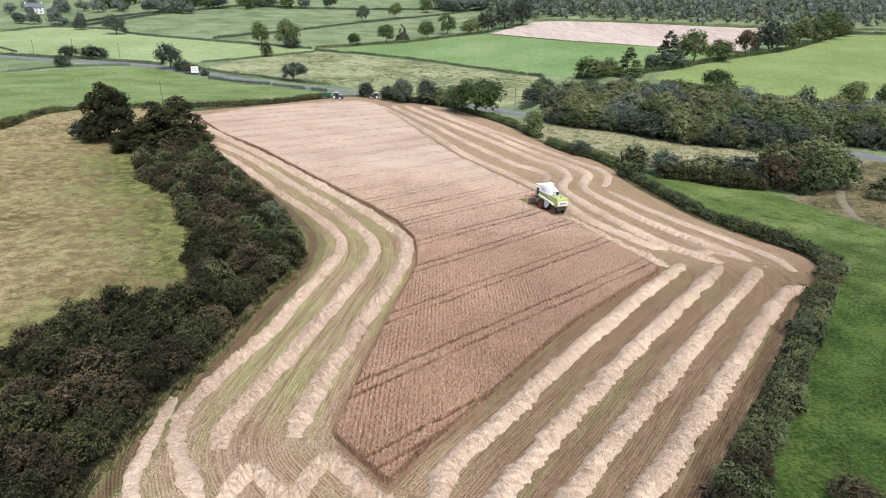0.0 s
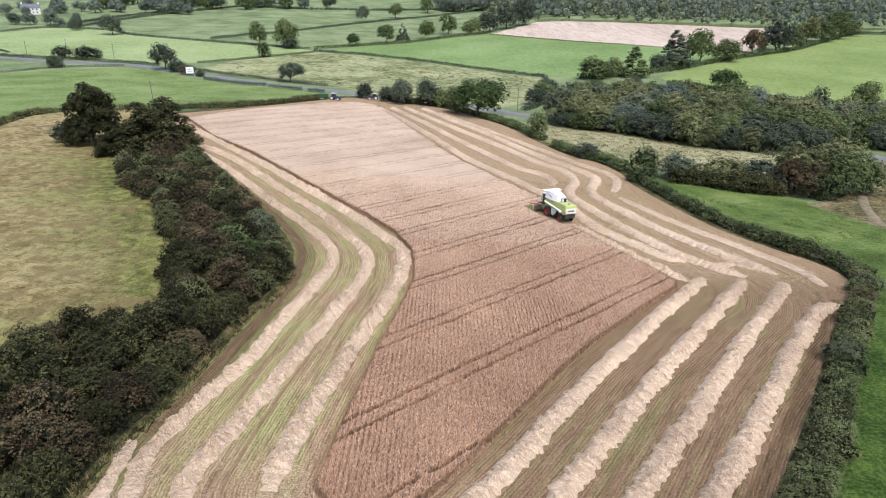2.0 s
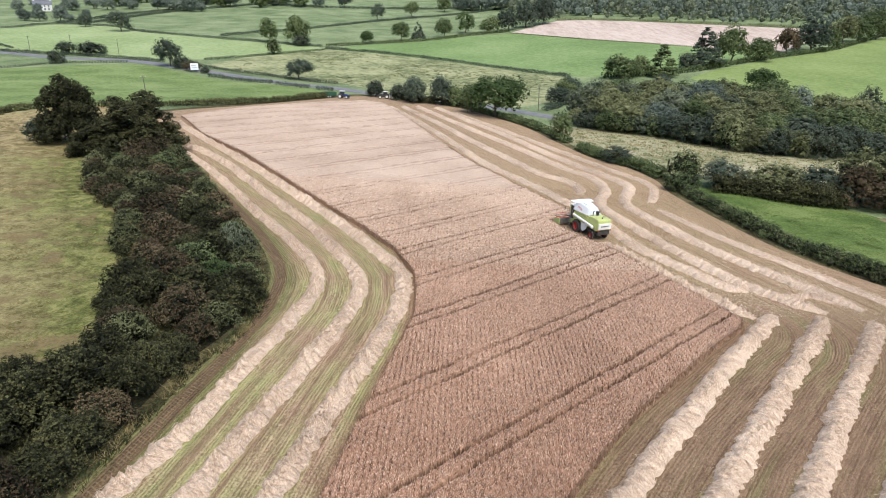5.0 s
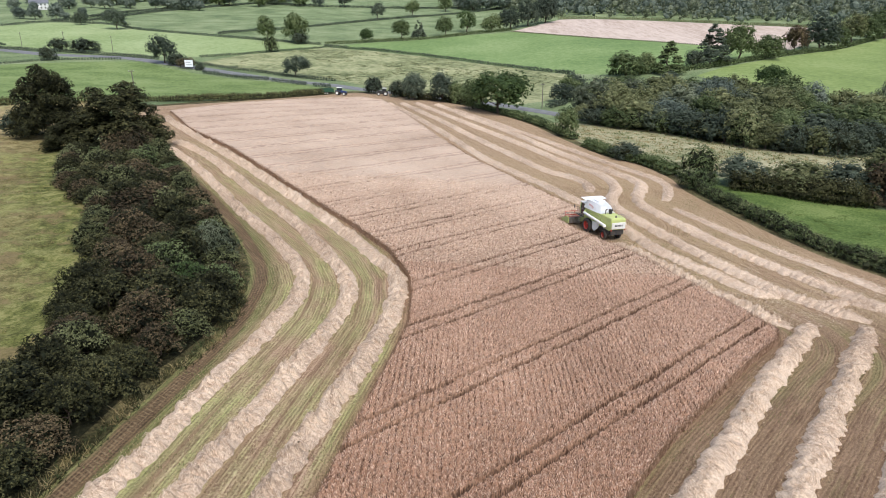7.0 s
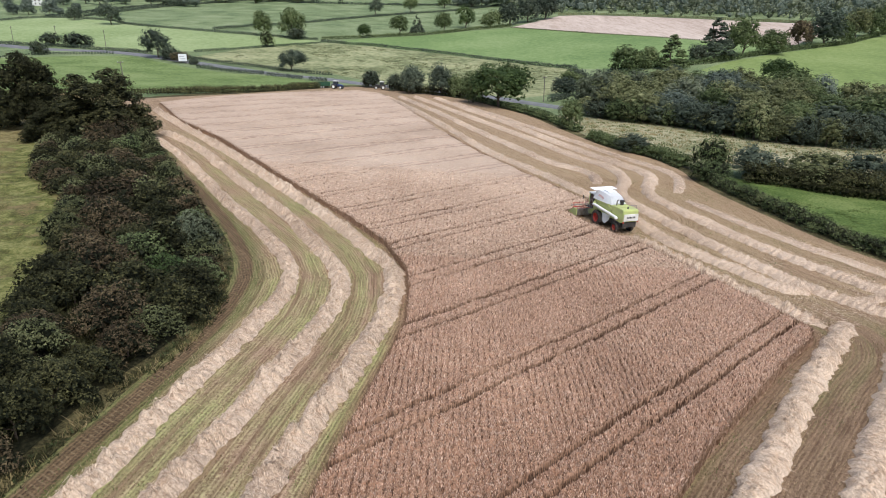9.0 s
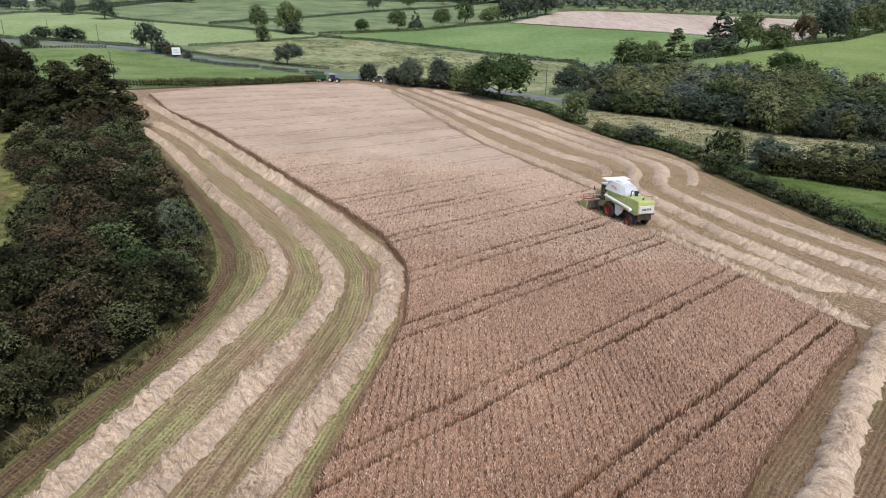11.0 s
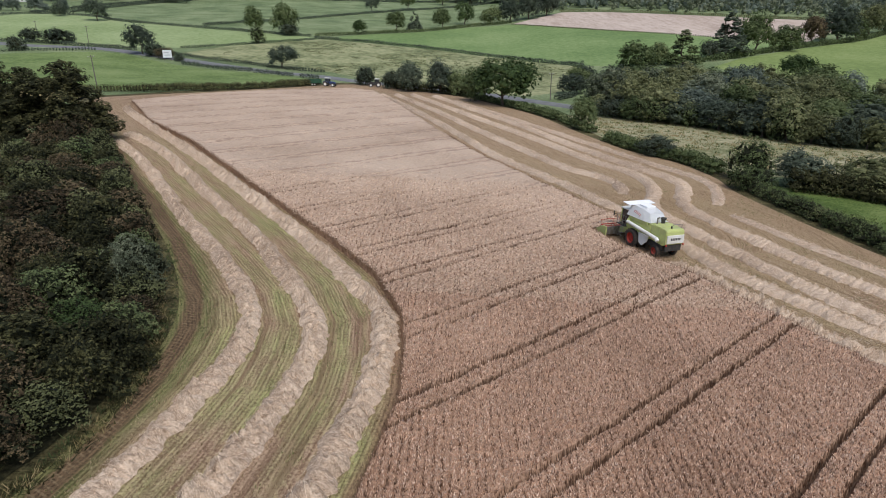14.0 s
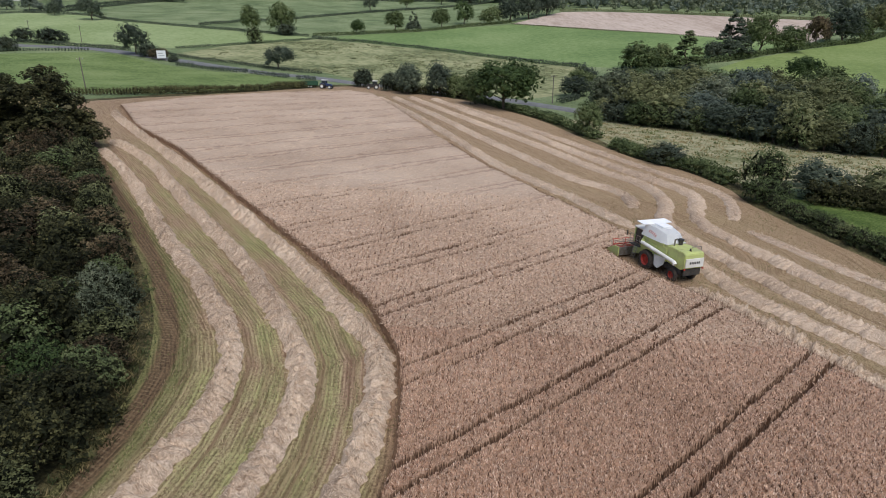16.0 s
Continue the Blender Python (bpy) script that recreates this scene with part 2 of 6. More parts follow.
def stubble(name, straw, soil, green, share):
    """Cut stubble: drill rows, wheel tracks, chaff and regrowth, running along the swaths."""
    m, nt, b = nodes_of(name, 0.9, 0.15)
    rows = nt.nodes.new("ShaderNodeAttribute")
    rows.attribute_name = "rows"
    mp = nt.nodes.new("ShaderNodeMapping")
    mp.inputs["Scale"].default_value = (1.0, 0.05, 1)
    nt.links.new(rows.outputs["Vector"], mp.inputs["Vector"])
    bands = noise_of(nt, mp.outputs["Vector"], 0.9, 3.0, 0.6)
    fine = noise_of(nt, mp.outputs["Vector"], 5.5, 2.0, 0.7)
    at = where_of(nt)
    spots = noise_of(nt, at, 0.09, 5.0, 0.65)
    grain = noise_of(nt, at, 6.5, 5.0, 0.8)
    sep = nt.nodes.new("ShaderNodeSeparateXYZ")
    nt.links.new(rows.outputs["Vector"], sep.inputs[0])
    drill = math_of(nt, "ADD", math_of(nt, "MULTIPLY", sep.outputs[0], 2 * math.pi / 0.24), math_of(nt, "MULTIPLY", fine, 3.0))
    drill = math_of(nt, "MULTIPLY", math_of(nt, "COSINE", drill, 0.0), math_of(nt, "MULTIPLY", spots, 0.06))
    f = math_of(nt, "ADD", math_of(nt, "MULTIPLY", fine, 0.32), math_of(nt, "MULTIPLY", grain, 0.68))
    f = math_of(nt, "ADD", f, drill)
    c = ramp_of(nt, f, [(0.42, soil), (0.51, tuple((s + t) / 2 for s, t in zip(soil, straw))), (0.6, straw)])
    fr = ramp_of(nt, f, [(0.4, (0, 0, 0)), (0.62, (1, 1, 1))])
    lush = math_of(nt, "ADD", math_of(nt, "MULTIPLY", bands, 0.5), math_of(nt, "MULTIPLY", spots, 0.65))
    lush = ramp_of(nt, math_of(nt, "ADD", lush, math_of(nt, "MULTIPLY", grain, 0.25)), [(share, (0, 0, 0)), (share + 0.2, (0.85, 0.85, 0.85))])
    lush = math_of(nt, "MULTIPLY", lush, sep.outputs[2])
    c = mix_of(nt, lush, c, mix_of(nt, fr, tuple(0.7 * g for g in green), tuple(2.3 * g for g in green)))
    mp2 = nt.nodes.new("ShaderNodeMapping")
    mp2.inputs["Scale"].default_value = (1.0, 0.02, 1)
    mp2.inputs["Location"].default_value = (13.7, 4.1, 0)
    nt.links.new(rows.outputs["Vector"], mp2.inputs["Vector"])
    tracks = noise_of(nt, mp2.outputs["Vector"], 1.5, 2.0, 0.5)
    bare = ramp_of(nt, math_of(nt, "ADD", tracks, math_of(nt, "MULTIPLY", grain, 0.3)), [(0.74, (0, 0, 0)), (0.86, (0.7, 0.7, 0.7))])
    c = mix_of(nt, bare, c, mix_of(nt, fine, tuple(0.6 * g for g in soil), tuple(1.5 * g for g in soil)))
    # bare soil along the crop's foot, darkened for the cut face's shadow
    edge = math_of(nt, "ADD", sep.outputs[0], math_of(nt, "MULTIPLY", spots, 0.8))
    edge = ramp_of(nt, math_of(nt, "MULTIPLY", edge, 0.4), [(0.36, (0.65, 0.65, 0.65)), (0.54, (0, 0, 0))])
    c = mix_of(nt, edge, c, mix_of(nt, fr, tuple(0.7 * g for g in soil), tuple(1.9 * g for g in soil)))
    place_ = nt.nodes.new("ShaderNodeSeparateXYZ")
    nt.links.new(at, place_.inputs[0])
    east = math_of(nt, "ADD", math_of(nt, "DIVIDE", place_.outputs[0], 12.0), math_of(nt, "DIVIDE", math_of(nt, "SUBTRACT", 62.0, place_.outputs[1]), 20.0))
    east = math_of(nt, "MINIMUM", east, math_of(nt, "DIVIDE", place_.outputs[0], 6.0))
    east = math_of(nt, "MINIMUM", east, math_of(nt, "DIVIDE", math_of(nt, "SUBTRACT", 66.0, place_.outputs[1]), 8.0))
    c = mix_of(nt, ramp_of(nt, east, [(0.0, (0, 0, 0)), (1.0, (0.78, 0.78, 0.78))]), c, mix_of(nt, ramp_of(nt, bands, [(0.5, (0, 0, 0)), (0.62, (0.8, 0.8, 0.8))]), mix_of(nt, fr, (0.088, 0.051, 0.029), (0.285, 0.188, 0.114)), mix_of(nt, fr, (0.085, 0.08, 0.03), (0.27, 0.24, 0.105))))
    turned = nt.nodes.new("ShaderNodeAttribute")
    turned.attribute_name = "margin"
    bare = ramp_of(nt, math_of(nt, "ADD", turned.outputs["Fac"], math_of(nt, "MULTIPLY", math_of(nt, "SUBTRACT", spots, 0.5), 0.9)), [(0.25, (0, 0, 0)), (0.6, (0.85, 0.85, 0.85))])
    weeds = mix_of(nt, fr, (0.06, 0.049, 0.021), (0.215, 0.172, 0.083))
    weeds = mix_of(nt, ramp_of(nt, bands, [(0.48, (0, 0, 0)), (0.6, (0.7, 0.7, 0.7))]), weeds, mix_of(nt, fr, (0.048, 0.062, 0.016), (0.185, 0.195, 0.066)))
    verge = nt.nodes.new("ShaderNodeAttribute")
    verge.attribute_name = "verge"
    vs = nt.nodes.new("ShaderNodeSeparateXYZ")
    nt.links.new(verge.outputs["Vector"], vs.inputs[0])
    strip = math_of(nt, "ADD", vs.outputs[0], math_of(nt, "MULTIPLY", math_of(nt, "SUBTRACT", spots, 0.5), 1.5))
    strip = ramp_of(nt, math_of(nt, "DIVIDE", strip, 4.0), [(0.0, (0.85, 0.85, 0.85)), (0.07, (0.85, 0.85, 0.85)), (0.12, (0, 0, 0)), (0.36, (0, 0, 0)), (0.44, (0.8, 0.8, 0.8)), (0.66, (0.8, 0.8, 0.8)), (0.8, (0, 0, 0))])
    weeds = mix_of(nt, strip, weeds, mix_of(nt, fr, (0.058, 0.07, 0.02), (0.21, 0.222, 0.078)))
    c = mix_of(nt, bare, c, weeds)
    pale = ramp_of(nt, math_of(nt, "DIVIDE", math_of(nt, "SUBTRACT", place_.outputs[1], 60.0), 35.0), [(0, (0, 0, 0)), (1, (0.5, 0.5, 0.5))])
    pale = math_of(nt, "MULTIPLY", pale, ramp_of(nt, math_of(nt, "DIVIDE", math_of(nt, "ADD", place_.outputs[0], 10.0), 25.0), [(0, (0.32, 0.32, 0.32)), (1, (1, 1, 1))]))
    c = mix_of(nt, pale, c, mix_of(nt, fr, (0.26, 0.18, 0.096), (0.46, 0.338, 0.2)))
    rut = nt.nodes.new("ShaderNodeAttribute")
    rut.attribute_name = "ruts"
    worn = math_of(nt, "ADD", rut.outputs["Fac"], math_of(nt, "MULTIPLY", math_of(nt, "SUBTRACT", grain, 0.5), 1.3))
    worn = math_of(nt, "ADD", worn, math_of(nt, "MULTIPLY", math_of(nt, "SUBTRACT", spots, 0.5), 1.2))
    worn = ramp_of(nt, worn, [(0.32, (0, 0, 0)), (0.58, (0.92, 0.92, 0.92))])
    soiled = mix_of(nt, fr, (0.055, 0.034, 0.019), (0.205, 0.132, 0.074))
    # chevrons that tractor tyres pressed into the soil
    lug = math_of(nt, "ADD", math_of(nt, "MULTIPLY", vs.outputs[1], 2 * math.pi / 0.38), math_of(nt, "MULTIPLY", vs.outputs[0], 7.0))
    lug = math_of(nt, "MULTIPLY", math_of(nt, "ADD", math_of(nt, "SINE", lug, 0.0), math_of(nt, "MULTIPLY", math_of(nt, "SUBTRACT", grain, 0.5), 3.0)), vs.outputs[2])
    soiled = mix_of(nt, ramp_of(nt, lug, [(0.2, (0, 0, 0)), (1.0, (0.6, 0.6, 0.6))]), soiled, (0.27, 0.2, 0.118))
    c = mix_of(nt, worn, c, soiled)
    nt.links.new(c, b.inputs["Base Color"])
    bump_of(nt, b, f, 0.8, 0.12)
    return m


M = {
    "meadow": grass("meadow_grass", (0.1, 0.138, 0.06), (0.175, 0.225, 0.105), (0.27, 0.31, 0.165)),
    "lush": grass("lush_grass", (0.108, 0.156, 0.048), (0.162, 0.222, 0.072), (0.23, 0.285, 0.112), 0.06, 1.0),
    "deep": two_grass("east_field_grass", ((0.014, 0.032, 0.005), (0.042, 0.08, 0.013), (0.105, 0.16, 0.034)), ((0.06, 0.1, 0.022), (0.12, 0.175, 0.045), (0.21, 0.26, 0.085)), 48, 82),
    # far hedge and tree leaves, with haze mixed into their dark green
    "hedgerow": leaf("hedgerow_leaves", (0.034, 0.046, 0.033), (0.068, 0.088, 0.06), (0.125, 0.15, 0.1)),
    "upland": grass("upland_ley_grass", (0.15, 0.205, 0.065), (0.195, 0.255, 0.08), (0.245, 0.3, 0.115), 0.02, 0.5),
    "bright": grass("bright_ley_grass", (0.2, 0.265, 0.105), (0.26, 0.325, 0.14), (0.32, 0.375, 0.185), 0.02, 0.5),
    "green": grass("green_ley_grass", (0.135, 0.205, 0.07), (0.182, 0.26, 0.093), (0.24, 0.31, 0.13), 0.02, 0.5),
    "rough": patchy_grass("rough_dry_pasture", ((0.12, 0.1, 0.038), (0.265, 0.21, 0.098), (0.42, 0.325, 0.182)), ((0.05, 0.06, 0.015), (0.125, 0.132, 0.038), (0.235, 0.225, 0.085))),
    "rush": grass("rushy_pasture", (0.12, 0.14, 0.062), (0.25, 0.265, 0.13), (0.37, 0.365, 0.2), 0.05, 0.45),
    "strip": grass("pale_mown_grass", (0.17, 0.18, 0.085), (0.31, 0.292, 0.168), (0.44, 0.395, 0.255), 0.07, 0.8),
    "far_stubble": grass("far_stubble", (0.4, 0.31, 0.245), (0.5, 0.4, 0.325), (0.58, 0.48, 0.4), 0.02, 0.4, (10, 0.15)),
    "bank": grass("dead_grass_bank", (0.05, 0.055, 0.022), (0.14, 0.12, 0.06), (0.28, 0.215, 0.13), 0.14, 0.9),
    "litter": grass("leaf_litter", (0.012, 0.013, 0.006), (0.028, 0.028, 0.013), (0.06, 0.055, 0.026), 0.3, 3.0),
    "verge": grass("weedy_verge", (0.03, 0.028, 0.013), (0.09, 0.078, 0.034), (0.2, 0.175, 0.082), 0.3, 4.0),
    "stubble": stubble("cut_stubble", (0.48, 0.342, 0.225), (0.178, 0.106, 0.065), (0.195, 0.198, 0.08), 0.605),
    "road": plain("worn_asphalt", (0.2, 0.2, 0.2), (0.14, 0.14, 0.145), 0.4, 0.85, 0.3),
    "gravel": plain("pale_gravel", (0.25, 0.2, 0.14), (0.13, 0.115, 0.06), 0.5, 0.95, 0.2, 0, 0.05),
    # pales with distance, standing in for lit ears seen at a low angle
    "crop": paling_crop("ripe_crop_stalks", ((0.155, 0.082, 0.05), (0.34, 0.2, 0.125), (0.51, 0.325, 0.212)), ((0.28, 0.194, 0.132), (0.475, 0.352, 0.257), (0.595, 0.465, 0.355)), 38, 112),
    "ears": straws("ripe_ears", (0.48, 0.315, 0.213), (0.79, 0.558, 0.416), (0.9, 0.71, 0.56), 0.6, 0.35),
    "tops": straws("ripe_crop_tops", (0.62, 0.465, 0.342), (0.73, 0.562, 0.425), (0.82, 0.655, 0.515), 0.6, 0.3),
    # stalk colour kept dark to paint shaded gaps and track walls
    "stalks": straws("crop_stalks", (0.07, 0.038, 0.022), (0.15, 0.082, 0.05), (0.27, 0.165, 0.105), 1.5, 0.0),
    # wheel track floors: trodden soil, darkened for the shade in the grooves
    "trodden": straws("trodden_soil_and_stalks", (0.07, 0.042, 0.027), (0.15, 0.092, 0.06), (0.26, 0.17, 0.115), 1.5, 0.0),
    # far track floors, darker than the crop in place of groove shade
    "lane": straws("flattened_crop", (0.2, 0.135, 0.095), (0.345, 0.248, 0.184), (0.46, 0.348, 0.268), 1.0, 0.0),
    "cut": straws("cut_crop_stalks", (0.13, 0.075, 0.045), (0.26, 0.16, 0.1), (0.42, 0.28, 0.185), 1.5, 0.0),
    "swath": straws("swath_straw", (0.2, 0.135, 0.09), (0.545, 0.415, 0.302), (0.79, 0.645, 0.492), 1.6, 0.0),
    "straw": straws("loose_straw", (0.38, 0.272, 0.19), (0.75, 0.6, 0.45), (0.9, 0.758, 0.6), 0.5, 0.5),
    "chaff": straws("stubble_stalks", (0.2, 0.145, 0.07), (0.44, 0.32, 0.19), (0.62, 0.48, 0.31), 0.4, 0.5),
    "blade": leaf("grass_blades", (0.06, 0.085, 0.022), (0.115, 0.155, 0.04), (0.2, 0.23, 0.085), 0.7),
    "pale_blade": leaf("pale_green_blades", (0.1, 0.11, 0.03), (0.19, 0.195, 0.065), (0.3, 0.285, 0.12), 0.8),
    "dry": leaf("dry_grass_blades", (0.14, 0.13, 0.045), (0.3, 0.24, 0.11), (0.48, 0.38, 0.21), 0.8),
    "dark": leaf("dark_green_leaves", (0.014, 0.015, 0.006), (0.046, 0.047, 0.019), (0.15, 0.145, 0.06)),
    "mid": leaf("mid_green_leaves", (0.036, 0.052, 0.021), (0.098, 0.13, 0.05), (0.215, 0.25, 0.11)),
    "olive": leaf("olive_leaves", (0.056, 0.063, 0.028), (0.152, 0.165, 0.072), (0.28, 0.288, 0.14)),
    "russet": leaf("russet_leaves", (0.027, 0.02, 0.011), (0.09, 0.066, 0.036), (0.23, 0.175, 0.095)),
    "grey": leaf("grey_green_leaves", (0.045, 0.056, 0.034), (0.125, 0.145, 0.088), (0.26, 0.285, 0.185)),
    "fresh": leaf("fresh_green_leaves", (0.028, 0.05, 0.017), (0.068, 0.104, 0.034), (0.145, 0.19, 0.072)),
    # lighter, bluer leaves: distance haze put into the colour
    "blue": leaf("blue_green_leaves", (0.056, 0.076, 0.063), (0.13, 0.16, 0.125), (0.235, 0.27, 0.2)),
    # near-black leaf colour that paints the shade inside shrubs and hedges
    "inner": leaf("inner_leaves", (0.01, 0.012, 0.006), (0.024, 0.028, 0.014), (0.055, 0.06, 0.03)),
    "bark": plain("grey_bark", (0.13, 0.1, 0.075), (0.06, 0.045, 0.035), 4.0, 0.9, 0.1, 0, 0.03),
    "lime": plain("lime_green_paint", (0.49, 0.545, 0.19), (0.41, 0.44, 0.19), 1.5, 0.5, 0.35),
    "white": plain("dusty_white_paint", (0.8, 0.8, 0.76), (0.66, 0.64, 0.58), 1.2, 0.5, 0.4),
    "canvas": plain("white_tarpaulin", (0.92, 0.92, 0.92), (0.84, 0.85, 0.86), 1.0, 0.7, 0.3, 0, 0.01),
    "red": plain("red_paint", (0.5, 0.045, 0.03), (0.3, 0.05, 0.035), 3.0, 0.5),
    "faint_red": plain("faded_red_print", (0.62, 0.36, 0.33), (0.5, 0.3, 0.28), 3.0, 0.6),
    "rubber": plain("dusty_rubber", (0.035, 0.032, 0.03), (0.09, 0.07, 0.055), 4.0, 0.85, 0.2),
    "black": plain("black_steel", (0.03, 0.03, 0.03), (0.07, 0.06, 0.05), 3.0, 0.6),
    "steel": plain("worn_steel", (0.35, 0.34, 0.32), (0.2, 0.16, 0.12), 3.0, 0.45, 0.5, 0.7),
    "blue_paint": plain("blue_paint", (0.025, 0.055, 0.17), (0.04, 0.055, 0.12), 2.0, 0.4),
    "green_paint": plain("green_trailer_paint", (0.02, 0.09, 0.045), (0.035, 0.075, 0.045), 1.5, 0.55),
    "wood": plain("grey_pole_timber", (0.2, 0.18, 0.15), (0.12, 0.105, 0.09), 5.0, 0.9, 0.1),
    "render": plain("white_house_render", (0.75, 0.75, 0.72), (0.6, 0.6, 0.57), 0.6, 0.9, 0.1),
    "slate": plain("grey_roof_slate", (0.16, 0.17, 0.19), (0.1, 0.1, 0.115), 2.0, 0.7),
    "faint": plain("faint_grey_print", (0.5, 0.51, 0.53), (0.42, 0.43, 0.45), 2.0, 0.6),
    "sign": plain("white_sign_board", (0.8, 0.81, 0.82), (0.72, 0.73, 0.74), 0.8, 0.5),
}
glass, nt, b = nodes_of("dark_cab_glass", 0.08, 0.6)
b.inputs["Base Color"].default_value = (0.02, 0.025, 0.03, 1)
M["glass"] = glass


# ---- the land ----
import mathutils.geometry


def sheet():
    """One sheet of land out to the horizon."""
    near = lambda a, b, s: list(np.arange(a, b, s))
    xs = np.array([-3500, -2400, -1600, -1000, -700, -520] + near(-400, 400, 7) + [400, 520, 700, 1000, 1600, 2400, 3500], float)
    ys = np.array([-2500, -1500, -900, -500, -300, -180] + near(-100, 720, 7) + [720, 800, 900, 1000, 1150, 1300, 1600, 2100, 2800, 3800], float)
    gx, gy = np.meshgrid(xs, ys)
    v = np.stack([gx.ravel(), gy.ravel(), land(gx, gy).ravel()], 1)
    nx, ny = len(xs), len(ys)
    i = (np.arange(ny - 1)[:, None] * nx + np.arange(nx - 1)).ravel()
    me = raw_mesh("ground", v, [np.stack([i, i + 1, i + nx + 1, i + nx], 1)], [M["meadow"]], smooth=True)
    return tagged(place("ground", me), "green meadow land rising gently to distant farmland", "ground", kind="structure")


def clip_cell(poly, x0, x1, y0, y1):
    for axis, lim, keep in ((0, x0, 1), (0, x1, -1), (1, y0, 1), (1, y1, -1)):
        out = []
        for i, b in enumerate(poly):
            a = poly[i - 1]
            da, db = keep * (a[axis] - lim), keep * (b[axis] - lim)
            if (da >= 0) != (db >= 0):
                t = da / (da - db)
                out.append((a[0] + t * (b[0] - a[0]), a[1] + t * (b[1] - a[1])))
            if db >= 0:
                out.append(b)
        poly = out
        if len(poly) < 3:
            return []
    return poly


def cells(outline, cell, y_from=None, y_to=None):
    """A grid of cells cut to the outline: plan points, quads and border triangles."""
    p = np.array(outline, float)
    lo, hi = p.min(0), p.max(0)
    if y_from is not None:
        lo[1] = max(lo[1], y_from)
    if y_to is not None:
        hi[1] = min(hi[1], y_to)
    xs = np.arange(math.floor(lo[0] / cell) * cell, hi[0] + cell, cell)
    ys = lo[1] + np.arange(int(math.ceil((hi[1] - lo[1]) / cell)) + 1) * cell
    ys[-1] = hi[1]
    gx, gy = np.meshgrid(xs, ys)
    nx, ny = len(xs), len(ys)
    isin = inside(gx, gy, outline)
    line = resample(outline, cell * 0.3, True)
    edge = np.zeros((ny - 1, nx - 1), bool)
    ci = np.clip(((line[:, 0] - xs[0]) / cell).astype(int), 0, nx - 2)
    cj = np.searchsorted(ys, line[:, 1], side="right") - 1
    ok = (cj >= 0) & (cj < ny - 1)
    edge[cj[ok], ci[ok]] = True
    count = isin[:-1, :-1].astype(int) + isin[1:, :-1] + isin[:-1, 1:] + isin[1:, 1:]
    edge |= (count > 0) & (count < 4)
    full = isin[:-1, :-1] & isin[1:, :-1] & isin[:-1, 1:] & isin[1:, 1:] & ~edge
    pts = np.stack([gx.ravel(), gy.ravel()], 1)
    j, i = np.nonzero(full)
    k = j * nx + i
    quads = np.stack([k, k + 1, k + nx + 1, k + nx], 1)
    extra, tris = [], []
    plain_outline = [tuple(q) for q in outline]
    for j, i in zip(*np.nonzero(edge)):
        x0, x1, y0, y1 = xs[i], xs[i + 1], ys[j], ys[j + 1]
        poly = clip_cell(plain_outline, x0, x1, y0, y1)
        if len(poly) < 3:
            continue
        base = len(pts) + len(extra)
        extra += poly
        flat = [Vector((a - x0, b_ - y0, 0)) for a, b_ in poly]
        for t in mathutils.geometry.tessellate_polygon([flat]):
            if (flat[t[1]] - flat[t[0]]).cross(flat[t[2]] - flat[t[0]]).length > 1e-5 * cell * cell:
                tris.append(tuple(base + k for k in t))
    if extra:
        pts = np.vstack([pts, np.array(extra)])
    used = np.zeros(len(pts), bool)
    tris = np.array(tris, int).reshape(-1, 3)
    used[quads.ravel()] = True
    used[tris.ravel()] = True
    remap = np.cumsum(used) - 1
    return pts[used], remap[quads], remap[tris]


def patch(name, outline, cell, lift, material, label, category="field", smooth_outline=True, rows=None, humps=0.0):
    """A field that follows the land, a little above it."""
    if smooth_outline:
        o = list(outline) + [outline[0]]
        outline = spline(o, max(1.0, cell * 0.8))[:-1]
    pts, quads, tris = cells(outline, cell)
    z = land(pts[:, 0], pts[:, 1]) + lift
    if humps:
        z += humps * np.clip(0.4 + vnoise(pts[:, 0], pts[:, 1], 1.15, 51) + 0.7 * vnoise(pts[:, 0], pts[:, 1], 2.6, 52), 0, 2)
    me = raw_mesh(name, np.column_stack([pts, z]), [quads, tris], [material], smooth=True)
    if rows is not None:
        d, s = near_line(pts[:, 0], pts[:, 1], rows)
        rim, _ = near_line(pts[:, 0], pts[:, 1], np.vstack([outline, outline[:1]]))
        green = np.clip(rim / 3 - 0.2, 0, 1) * (0.28 + 0.72 / (1 + np.exp((pts[:, 0] - 2) / 3.0)))
        green = np.where(pts[:, 0] < 0, np.maximum(green, 0.6), green) * np.interp(pts[:, 1], [18, 27, 100, 135], [0.4, 1, 1, 0.15])
        edge = me.attributes.new("margin", "FLOAT", "POINT")
        edge.data.foreach_set("value", (np.clip(1.15 - rim / 3.4, 0, 1) * (pts[:, 0] < -8) * (pts[:, 1] < 150)).astype(np.float32))
        west = pts[:, 0] < 2
        lane = np.where(west, 0.95, 0.9) + 0.18 * vnoise(pts[:, 0], pts[:, 1], 9, 31)
        worn = np.maximum(np.exp(-((rim - lane) / np.where(west, 0.6, 0.62)) ** 2), np.where(west, 0.45, 0.9) * np.exp(-((rim - 2.5) / 0.35) ** 2)) * np.where(west, np.interp(pts[:, 1], [22, 38, 140, 150], [0.55, 1, 1, 0]), pts[:, 1] < 56)
        tyre = me.attributes.new("verge", "FLOAT_VECTOR", "POINT")
        along = near_line(pts[:, 0], pts[:, 1], np.vstack([outline, outline[:1]]))[1]
